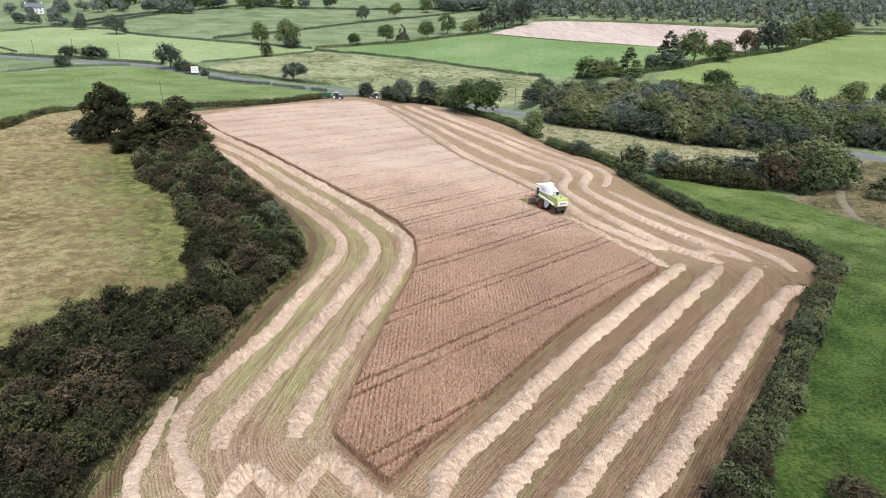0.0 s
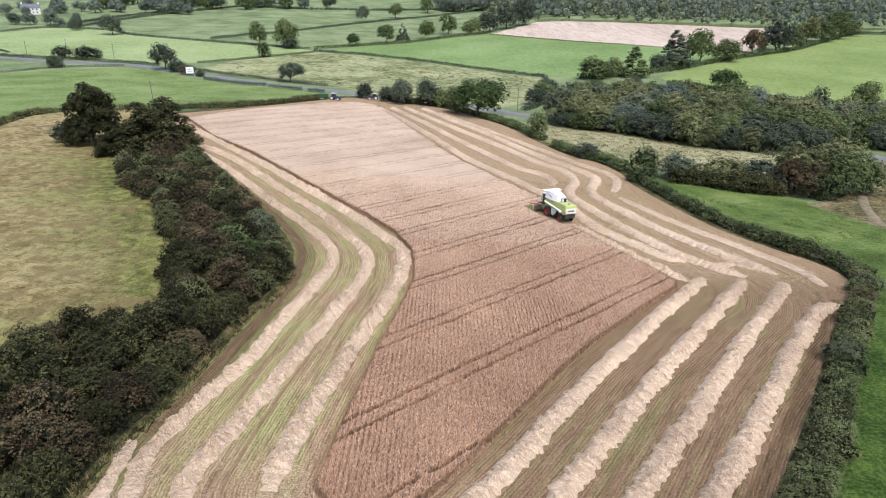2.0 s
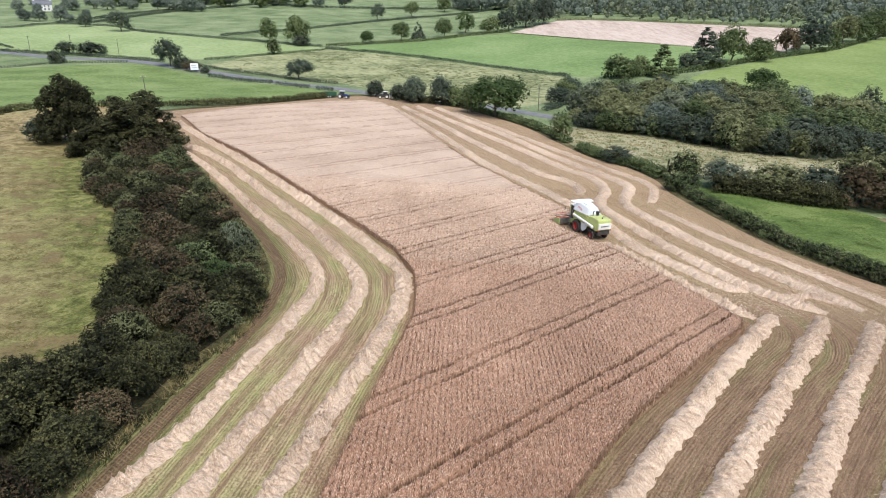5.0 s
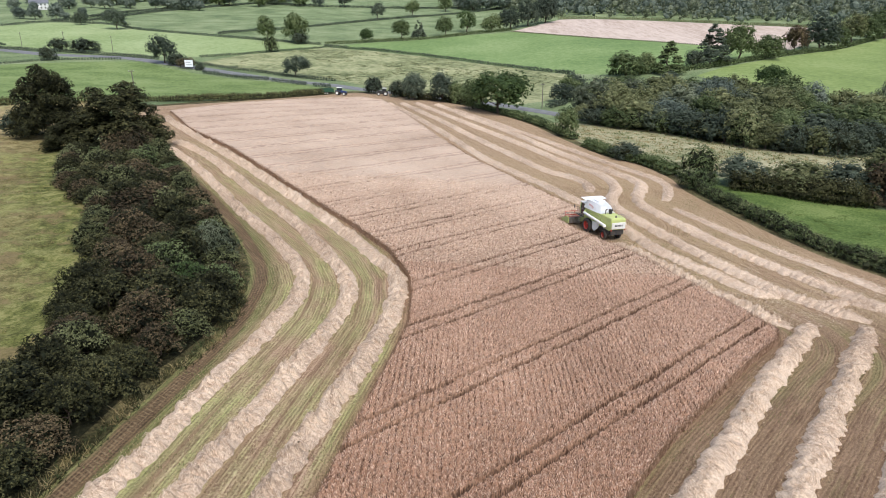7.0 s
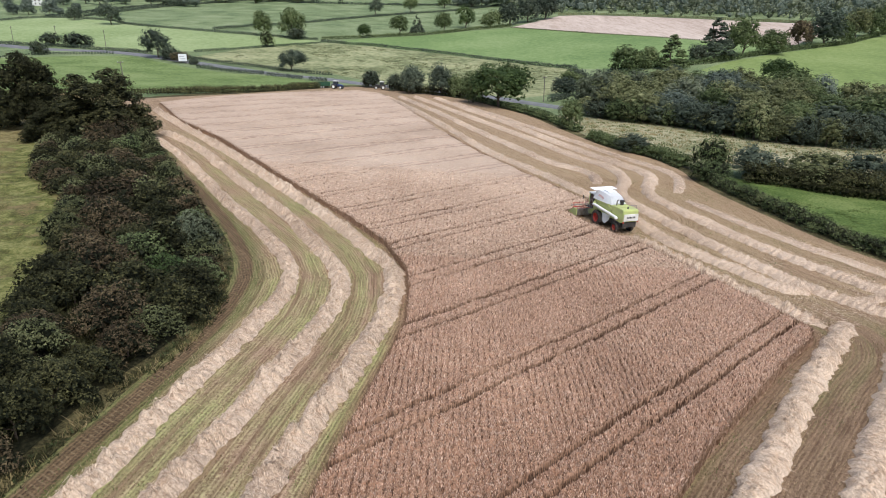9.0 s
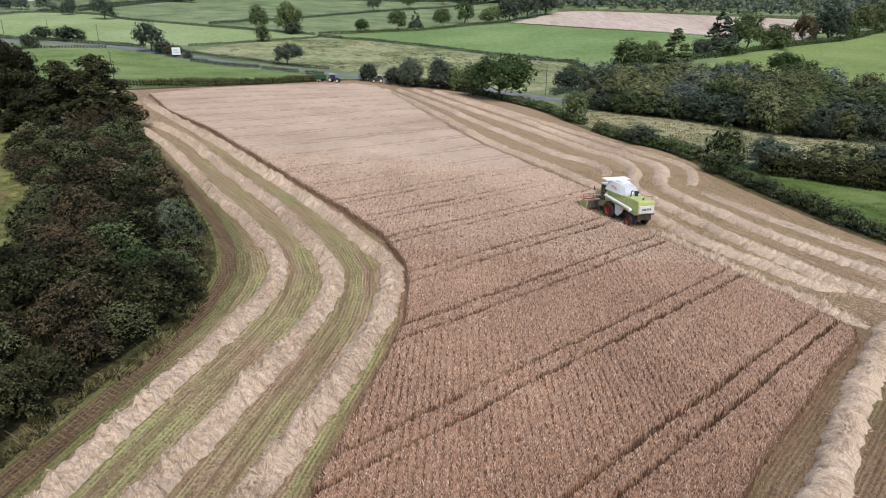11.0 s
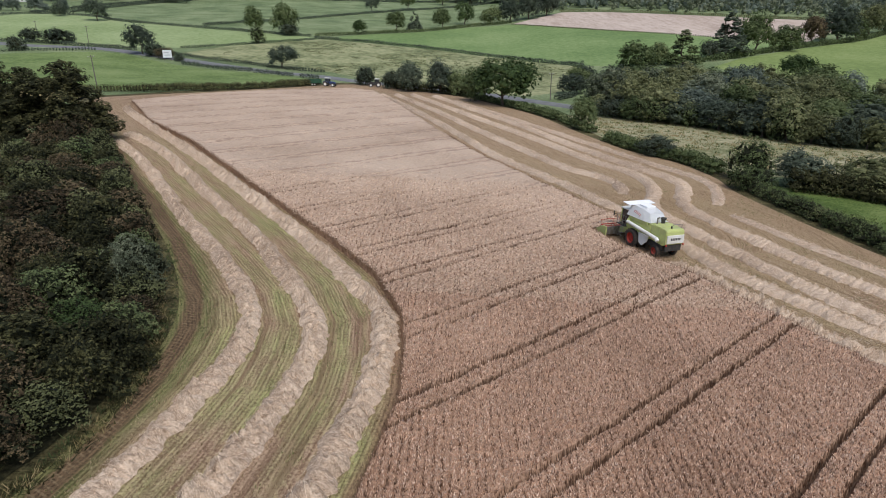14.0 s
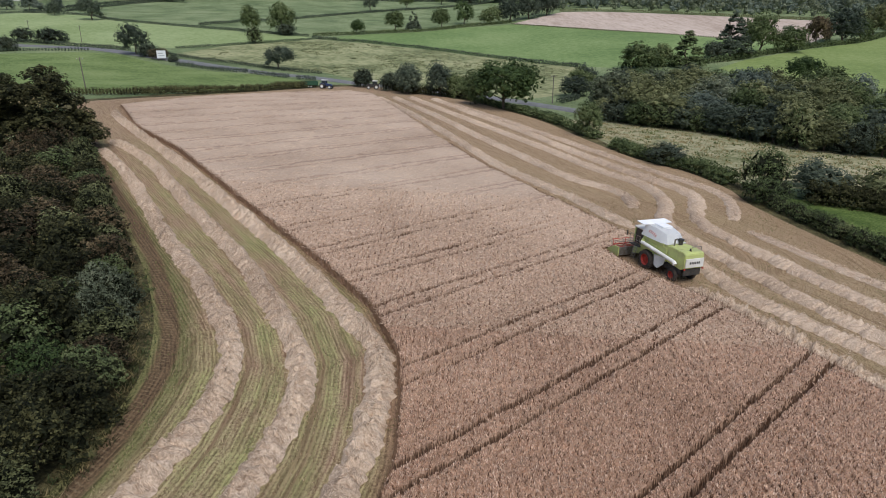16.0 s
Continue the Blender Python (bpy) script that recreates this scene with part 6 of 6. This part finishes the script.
tussocks("grass_tussocks", BANKSIDE, 2600, 7, 0.4, 0.06, 0.35, M["dry"], 49, "dead brown grass on the rough bank", lambda q: near_line(q[:, 0], q[:, 1], [(108, 141), (88, 116), (74, 97), (72.4, 91), (76.5, 82)])[0] > 1.6)


# ---- machines ----
def wheel(parent, x, y, r, w, rim_mat, lugs=18, side=1):
    """A tyre with lugs, and a dished rim; axle along x."""
    bm = bmesh.new()
    prof = [(0.62, -0.5), (0.86, -0.5), (0.97, -0.36), (1.0, 0), (0.97, 0.36), (0.86, 0.5), (0.62, 0.5)]
    n = 28
    rings = []
    for a, b_ in prof:
        rings.append([bm.verts.new((x + b_ * w, y + a * r * math.cos(2 * math.pi * i / n), r + a * r * math.sin(2 * math.pi * i / n))) for i in range(n)])
    for p, q in zip(rings, rings[1:] + rings[:1]):
        for i in range(n):
            j = (i + 1) % n
            bm.faces.new((p[i], p[j], q[j], q[i]))
    for i in range(lugs):
        g = 2 * math.pi * i / lugs
        lug = box(-0.46 * w, 0.02 * w, -0.035 * r, 0.035 * r, r * 0.97, r * 1.04, 0)
        other = box(-0.02 * w, 0.46 * w, -0.035 * r, 0.035 * r, r * 0.97, r * 1.04, 0)
        bmesh.ops.transform(lug, matrix=pose(0, 0, 0, math.degrees(g), 0, 0) @ pose(0, 0, 0, 0, 0, 24), verts=lug.verts)
        bmesh.ops.transform(other, matrix=pose(0, 0, 0, math.degrees(g) + 6, 0, 0) @ pose(0, 0, 0, 0, 0, -24), verts=other.verts)
        for o in (lug, other):
            bmesh.ops.translate(o, vec=(x, y, r), verts=o.verts)
            merge(bm, o)
    ob = thing_part = part("wheel", bm, M["rubber"], parent)
    bm = bmesh.new()
    n = 24
    rings = []
    for a, b_ in ((0.62, 0.4), (0.55, 0.36), (0.5, 0.12), (0.24, 0.1), (0.2, 0.24), (0.0, 0.24)):
        rings.append([bm.verts.new((x + side * b_ * w, y + max(a, 0.01) * r * math.cos(2 * math.pi * i / n), r + max(a, 0.01) * r * math.sin(2 * math.pi * i / n))) for i in range(n)])
    for p, q in zip(rings, rings[1:]):
        for i in range(n):
            j = (i + 1) % n
            bm.faces.new((p[i], p[j], q[j], q[i]))
    part("rim", bm, rim_mat, ob, "painted wheel rim")
    return ob


def harvester(m):
    h = thing("combine_harvester", "lime-green combine harvester with a white grain tank cover cutting the crop", "combine harvester", m)
    part("chassis", box(-0.95, 0.95, -4.1, 1.5, 0.8, 1.35, 0.05), M["black"], h)
    part("threshing_body", prism([(1.35, 1.25), (1.35, 2.35), (0.9, 2.75), (-2.3, 2.75), (-2.3, 1.45), (-1.2, 1.15)], -1.15, 1.15, 0.04), M["lime"], h)
    part("side_panel", box(-1.24, -1.16, -0.95, 1.2, 1.75, 2.55, 0.02), M["lime"], h)
    part("side_panel", box(1.16, 1.24, -0.95, 1.2, 1.75, 2.55, 0.02), M["lime"], h)
    part("dark_grille", box(-1.27, -1.19, -0.75, 0.25, 2.1, 2.35, 0.01), M["black"], h)
    for s in (-1, 1):
        a, b_ = (s * 1.3, s * 1.2) if s < 0 else (1.2, 1.3)
        part("shield_panel", prism([(-0.85, 1.75), (-2.35, 1.75), (-2.2, 1.15), (-1.5, 0.55), (-1.0, 0.75)], a, b_, 0.015), M["white"], h, "white side shield")
    # grain tank and its folded cover
    part("grain_tank", box(-1.25, 1.25, -1.85, 0.95, 2.72, 3.05, 0.03), M["lime"], h)
    cover = bmesh.new()
    rows = [(-2.2, 0.62, 3.1, 1.1), (-1.55, 0.78, 3.78, 1.3), (-0.6, 0.85, 3.98, 1.36), (1.15, 0.95, 4.06, 1.4)]
    rings = []
    for y, half, z, foot in rows:
        ring = [(-foot, 3.02), (-half, z), (0, z + 0.04), (half, z), (foot, 3.02)]
        rings.append([cover.verts.new((a, y, c)) for a, c in ring])
    for p, q in zip(rings, rings[1:]):
        for i in range(4):
            cover.faces.new((p[i], p[i + 1], q[i + 1], q[i]))
    cover.faces.new(rings[0])
    cover.faces.new(rings[-1][::-1])
    bmesh.ops.solidify(cover, geom=cover.faces[:], thickness=0.03)
    lid = part("tank_cover", cover, M["canvas"], h, "white tarpaulin grain tank cover")
    for k, (y0, z0) in enumerate(((-1.12, 3.4), (-0.88, 3.47), (-0.64, 3.52), (-0.4, 3.55), (-0.16, 3.56))):
        bar = box(-0.012, 0.012, -0.075, 0.075, -0.13, 0.13, 0)
        bmesh.ops.transform(bar, matrix=pose(-1.4 + 0.5 * (z0 - 3.02) - 0.02, y0 + 0.5, z0, 0, 27, 0), verts=bar.verts)
        part("lettering_bar", bar, M["faint_red"], lid, "faded red lettering bar")
    flap = box(-1.62, 1.62, 0.7, 1.75, -0.03, 0.04, 0.015)
    bmesh.ops.transform(flap, matrix=pose(0, 0, 4.05, 4, 0, 0), verts=flap.verts)
    part("cover_flap", flap, M["canvas"], lid, "white raised front flap")
    part("cover_ridge", box(-0.45, 0.65, -0.6, 0.6, 3.98, 4.2, 0.06), M["canvas"], lid)
    # engine deck, exhaust
    part("engine_deck", box(-1.1, 1.1, -2.75, -1.9, 2.45, 2.95, 0.04), M["lime"], h)
    bm = rod((0.35, -2.25, 2.9), (0.35, -2.25, 3.35), 0.2, None, 14)
    rod((0.35, -2.25, 3.35), (0.35, -2.25, 3.5), 0.27, bm, 14)
    part("air_intake", bm, M["black"], h, "black engine air intake")
    bm = rod((-0.5, -2.4, 2.9), (-0.5, -2.4, 3.6), 0.07, None, 10)
    rod((-0.5, -2.4, 3.55), (-0.5, -2.65, 3.7), 0.07, bm, 10)
    part("exhaust_pipe", bm, M["steel"], h)
    # straw hood
    hood = part("straw_hood", prism([(-2.35, 1.5), (-2.35, 2.95), (-2.6, 3.02), (-4.3, 2.98), (-4.55, 2.85), (-4.62, 1.6), (-4.2, 1.35)], -1.08, 1.08, 0.05), M["lime"], h)
    part("hood_seam", box(-1.1, 1.1, -3.52, -3.46, 1.5, 3.03, 0.01), M["lime"], hood)
    part("rear_board", box(-1.0, 1.0, -4.69, -4.6, 1.68, 2.5, 0.02), M["white"], hood, "white rear board")
    for k in range(6):
        part("lettering_bar", box(-0.58 + k * 0.2, -0.45 + k * 0.2, -4.705, -4.688, 2.0, 2.22, 0), M["black"], hood, "dark lettering bar")
    for s in (-1, 1):
        part("tail_lamp", box(s * 1.02 - 0.07, s * 1.02 + 0.07, -4.7, -4.58, 1.45, 1.6, 0.015), M["red"], hood)
    bm = bmesh.new()
    for s in (-0.55, 0.55):
        rod((s + 0.4, -4.2, 2.95), (s + 0.4, -4.2, 3.4), 0.025, bm, 8)
    rod((-0.15, -4.2, 3.4), (0.95, -4.2, 3.4), 0.025, bm, 8)
    part("grab_rail", bm, M["steel"], hood)
    part("beacon", rod((-0.1, -4.0, 2.95), (-0.1, -4.0, 3.2), 0.07, None, 12), M["black"], hood)
    part("straw_curtain", box(-0.95, 0.95, -4.5, -4.42, 0.85, 1.5, 0.02), M["black"], hood, "black rubber straw curtain")
    # unloading auger along the near side
    bm = rod((-1.42, 0.9, 2.35), (-1.42, -3.6, 1.95), 0.17, None, 14)
    rod((-1.42, -3.6, 1.95), (-1.42, -3.85, 1.75), 0.2, bm, 14)
    auger = part("unloading_auger", bm, M["white"], h, "long white unloading auger")
    part("auger_bend", rod((-1.42, 0.8, 2.3), (-1.0, 1.0, 2.7), 0.19, None, 14), M["lime"], auger)
    # wheels
    for s in (-1, 1):
        wheel(h, s * 1.3, 0.0, 0.9, 0.6, M["red"], 20, s)
        wheel(h, s * 1.08, -3.3, 0.58, 0.38, M["red"], 16, s)
    part("front_axle", rod((-1.1, 0, 0.86), (1.1, 0, 0.86), 0.14), M["black"], h)
    part("rear_axle", rod((-1.0, -3.3, 0.58), (1.0, -3.3, 0.58), 0.1), M["black"], h)
    bm = bmesh.new()
    for s in (-0.7, 0.7):
        rod((s, -3.3, 0.6), (s, -3.3, 1.25), 0.07, bm, 8)
    part("axle_struts", bm, M["black"], h)
    # cab and platform
    cab = part("cab", box(-0.75, 0.85, 1.35, 2.75, 1.75, 3.2, 0.05, None, (0.04, 0.05)), M["glass"], h, "dark glass cab")
    part("cab_roof", box(-0.85, 0.95, 1.25, 2.9, 3.2, 3.36, 0.06), M["white"], cab)
    part("cab_post", box(-0.8, -0.7, 1.32, 1.45, 1.75, 3.2, 0.01), M["lime"], cab)
    part("cab_post", box(-0.8, -0.7, 2.68, 2.8, 1.75, 3.2, 0.01), M["lime"], cab)
    part("platform", box(-1.45, -0.78, 1.15, 2.6, 1.68, 1.76, 0.01), M["black"], h)
    bm = bmesh.new()
    for y in (1.2, 1.65, 2.1, 2.55):
        rod((-1.42, y, 1.75), (-1.42, y, 2.75), 0.022, bm, 8)
    for z in (2.25, 2.75):
        rod((-1.42, 1.2, z), (-1.42, 2.55, z), 0.022, bm, 8)
    part("railing", bm, M["steel"], h)
    bm = bmesh.new()
    for y in (1.3, 1.75):
        rod((-1.5, y, 1.72), (-1.75, y, 0.6), 0.025, bm, 8)
    for k in range(4):
        t = 0.15 + 0.23 * k
        rod((-1.5 - 0.25 * t, 1.3, 1.72 - 1.12 * t), (-1.5 - 0.25 * t, 1.75, 1.72 - 1.12 * t), 0.022, bm, 8)
    part("ladder", bm, M["steel"], h)
    bm = rod((-1.42, 2.5, 2.6), (-1.75, 2.7, 2.75), 0.02, None, 8)
    box(-1.82, -1.7, 2.66, 2.72, 2.5, 3.0, 0.02, bm)
    part("mirror", bm, M["black"], h)
    # feeder and header
    part("feeder_house", prism([(1.2, 0.9), (1.2, 1.6), (3.1, 1.05), (3.1, 0.45)], -0.6, 0.6, 0.03), M["lime"], h)
    head = part("header_trough", prism([(2.95, 0.3), (2.95, 1.15), (3.05, 1.15), (3.1, 0.55), (3.4, 0.36), (4.3, 0.3), (4.3, 0.22)], -2.3, 2.3, 0.015), M["steel"], h, "worn steel header trough")
    for s in (-1, 1):
        x0, x1 = (s * 2.42, s * 2.3) if s < 0 else (2.3, 2.42)
        part("header_end", prism([(2.85, 0.25), (2.85, 1.2), (3.5, 1.2), (4.3, 0.75), (5.1, 0.3), (4.9, 0.2)], x0, x1, 0.02), M["lime"], head, "lime-green header end plate")
    part("header_auger", rod((-2.28, 3.3, 0.66), (2.28, 3.3, 0.66), 0.2, None, 16), M["steel"], head)
    reel = part("reel_shaft", rod((-2.25, 3.95, 1.15), (2.25, 3.95, 1.15), 0.06, None, 10), M["red"], head, "red cutting reel")
    for k in range(6):
        g = math.pi * k / 3 + 0.3
        y, z = 3.95 + 0.52 * math.cos(g), 1.15 + 0.52 * math.sin(g)
        bm = rod((-2.25, y, z), (2.25, y, z), 0.03, None, 8)
        for x in (-2.2, -0.75, 0.75, 2.2):
            rod((x, 3.95, 1.15), (x, y, z), 0.025, bm, 6)
        for i in range(23):
            x = -2.2 + 0.2 * i
            rod((x, y, z), (x, y - 0.05, z - 0.2), 0.009, bm, 4)
        part("reel_bar", bm, M["red"] if k % 2 else M["steel"], reel)
    part("cutter_bar", box(-2.3, 2.3, 4.28, 4.4, 0.2, 0.24, 0), M["steel"], head)
    return h


def tractor(paint, m, label):
    t = thing("tractor", label, "tractor", m, "tractors at the field end")
    part("bonnet", prism([(0.3, 0.95), (0.3, 1.75), (1.9, 1.6), (2.35, 1.45), (2.4, 0.85)], -0.4, 0.4, 0.05), paint, t)
    part("gearbox", box(-0.35, 0.35, -1.1, 2.1, 0.6, 1.05, 0.05), M["black"], t)
    cab = part("cab", box(-0.78, 0.78, -1.15, 0.4, 1.25, 2.65, 0.05, None, (0.08, 0.08)), M["glass"], t, "dark glass cab")
    part("cab_roof", box(-0.8, 0.8, -1.25, 0.5, 2.65, 2.85, 0.07), M["white"], cab, "white cab roof")
    for x in (-0.76, 0.76):
        for y in (-1.1, 0.34):
            part("cab_post", rod((x, y, 1.2), (x * 0.92, y * 0.92, 2.66), 0.045, None, 8), paint, cab)
    for s in (-1, 1):
        part("mudguard", prism([(-1.75, 1.3), (-1.55, 1.7), (-0.9, 1.85), (-0.2, 1.65), (0.05, 1.2), (-0.1, 1.2), (-0.3, 1.55), (-0.9, 1.72), (-1.45, 1.58), (-1.6, 1.3)], s * 0.62 if s > 0 else -1.1, 1.1 if s > 0 else -0.62, 0.02), paint, t)
        wheel(t, s * 0.95, -0.85, 0.82, 0.48, M["white"], 18, s)
        wheel(t, s * 0.85, 1.75, 0.6, 0.38, M["white"], 16, s)
    part("front_axle", rod((-0.85, 1.75, 0.6), (0.85, 1.75, 0.6), 0.1), M["black"], t)
    part("rear_axle", rod((-0.9, -0.85, 0.82), (0.9, -0.85, 0.82), 0.15), M["black"], t)
    part("exhaust_pipe", rod((0.45, 0.45, 1.6), (0.45, 0.45, 2.7), 0.05, None, 10), M["black"], t)
    part("front_weight", box(-0.35, 0.35, 2.4, 2.75, 0.6, 1.0, 0.05), M["black"], t)
    return t


def trailer(m):
    t = thing("grain_trailer", "green steel grain trailer hitched behind the tractor", "trailer", m)
    body = bmesh.new()
    box(-1.15, 1.15, -2.6, 2.2, 0.95, 1.05, 0.02, body)
    for x0, x1, y0, y1 in ((-1.2, -1.12, -2.65, 2.25), (1.12, 1.2, -2.65, 2.25), (-1.15, 1.15, -2.68, -2.6), (-1.15, 1.15, 2.2, 2.28)):
        box(x0, x1, y0, y1, 0.95, 2.35, 0.015, body)
    part("trailer_body", body, M["green_paint"], t)
    for y in (-2.2, -1.1, 0, 1.1, 1.95):
        for s in (-1, 1):
            part("side_rib", box(s * 1.23 - 0.04, s * 1.23 + 0.04, y - 0.05, y + 0.05, 0.95, 2.35, 0.01), M["green_paint"], t)
    part("chassis", box(-0.45, 0.45, -2.5, 2.3, 0.7, 0.95, 0.02), M["black"], t)
    part("drawbar", rod((0, 2.2, 0.8), (0, 3.9, 0.65), 0.09), M["green_paint"], t)
    for s in (-1, 1):
        for y in (-1.35, -0.35):
            wheel(t, s * 0.85, y, 0.48, 0.36, M["white"], 14, s)
    part("axle", rod((-0.85, -0.85, 0.55), (0.85, -0.85, 0.55), 0.1), M["black"], t)
    return t


def on_land(x, y, heading, lift=0.05):
    """A pose on the land; heading: degrees from north to the west."""
    e = 1.5
    up = Vector((-(float(land(x + e, y)) - float(land(x - e, y))) / (2 * e), -(float(land(x, y + e)) - float(land(x, y - e))) / (2 * e), 1)).normalized()
    ahead = Vector((-math.sin(radians(heading)), math.cos(radians(heading)), 0))
    side = ahead.cross(up).normalized()
    ahead = up.cross(side)
    m = Matrix((side, ahead, up)).transposed().to_4x4()
    return Matrix.Translation((x, y, float(land(x, y)) + lift)) @ m


harvester(on_land(18.8, 86.2, 24) @ Matrix.Scale(0.95, 4))
tractor(M["blue_paint"], on_land(-38.3, 228.8, -100) @ Matrix.Scale(0.88, 4), "dark blue tractor with a white roof parked at the field end")
trailer(on_land(-42.6, 229.6, -62) @ Matrix.Scale(0.8, 4))
tractor(M["black"], on_land(-24.8, 234.5, 95) @ Matrix.Scale(0.88, 4), "dark tractor with a white roof at the field end")


def pole(x, y, h, label="grey timber utility pole beside the field", lean=0.0, arm=True):
    p = thing("utility_pole", label, "utility pole", Matrix.Translation((x, y, float(land(x, y)))) @ pose(0, 0, 0, 0, lean, 20), "utility poles")
    part("post", rod((0, 0, -0.5), (0, 0, h), 0.14, None, 10, 0.1), M["wood"], p)
    if arm:
        part("cross_arm", box(-0.7, 0.7, -0.06, 0.06, h - 0.5, h - 0.38, 0.01), M["wood"], p)
        for k in (-0.6, 0, 0.6):
            part("insulator", rod((k, 0, h - 0.38), (k, 0, h - 0.2), 0.05, None, 8), M["white"], p)


pole(95, 139, 9.5)
pole(116, 164, 8)
pole(-83, 181, 8.2, lean=-2)
pole(26, 213, 7.5)
pole(-208, 332, 8)
pole(-192, 340, 8)
pole(-164, 331, 7.5)

sign = thing("roadside_sign", "large white roadside sign board on two posts", "sign", Matrix.Translation((-110.5, 286.5, float(land(-110.5, 286.5)))) @ pose(0, 0, 0, 0, 0, 14))
part("board", box(-1.6, 1.6, -0.06, 0.06, 1.1, 3.9, 0.02), M["sign"], sign)
for s in (-1.3, 1.3):
    part("post", rod((s, 0.12, -0.4), (s, 0.12, 4.0), 0.09), M["wood"], sign)
part("lettering_bar", box(-1.2, 0.6, -0.075, -0.06, 2.7, 3.1, 0), M["faint"], sign, "faint grey lettering bar")
part("lettering_bar", box(-1.0, 1.1, -0.075, -0.06, 1.9, 2.2, 0), M["faint"], sign, "faint grey lettering bar")


def house(x, y, turn):
    h = thing("farmhouse", "white rendered farmhouse with a grey slate roof among trees", "house", Matrix.Translation((x, y, float(land(x, y)) - 0.2)) @ pose(0, 0, 0, 0, 0, turn))
    part("wall", box(-6.5, 6.5, -3.5, 3.5, 0, 5.2, 0.03), M["render"], h)
    part("roof", prism([(-4.0, 5.1), (0, 8.2), (4.0, 5.1), (3.6, 4.95), (0, 7.8), (-3.6, 4.95)], -6.9, 6.9, 0.02), M["slate"], h)
    for s in (-1, 1):
        part("gable", prism([(-3.5, 5.1), (0, 7.75), (3.5, 5.1)], s * 6.5 - 0.15, s * 6.5 + 0.15, 0.01), M["render"], h)
        c = part("chimney", box(s * 5.8 - 0.5, s * 5.8 + 0.5, -0.4, 0.4, 7.4, 9.3, 0.03), M["render"], h)
        part("pot", rod((s * 5.8, 0, 9.25), (s * 5.8, 0, 9.8), 0.16), M["slate"], c)
    for z in (1.0, 3.4):
        for k in (-4.2, -1.4, 1.4, 4.2):
            w = part("window", box(k - 0.5, k + 0.5, -3.56, -3.46, z, z + 1.3, 0.01), M["glass"], h)
            part("frame", box(k - 0.05, k + 0.05, -3.6, -3.5, z, z + 1.3, 0), M["white"], w)
    part("porch", prism([(-4.6, 0), (-4.6, 2.3), (-3.5, 3.0), (-3.5, 0)], -0.9, 0.9, 0.02), M["render"], h)
    return h


house(-333, 557, 30)
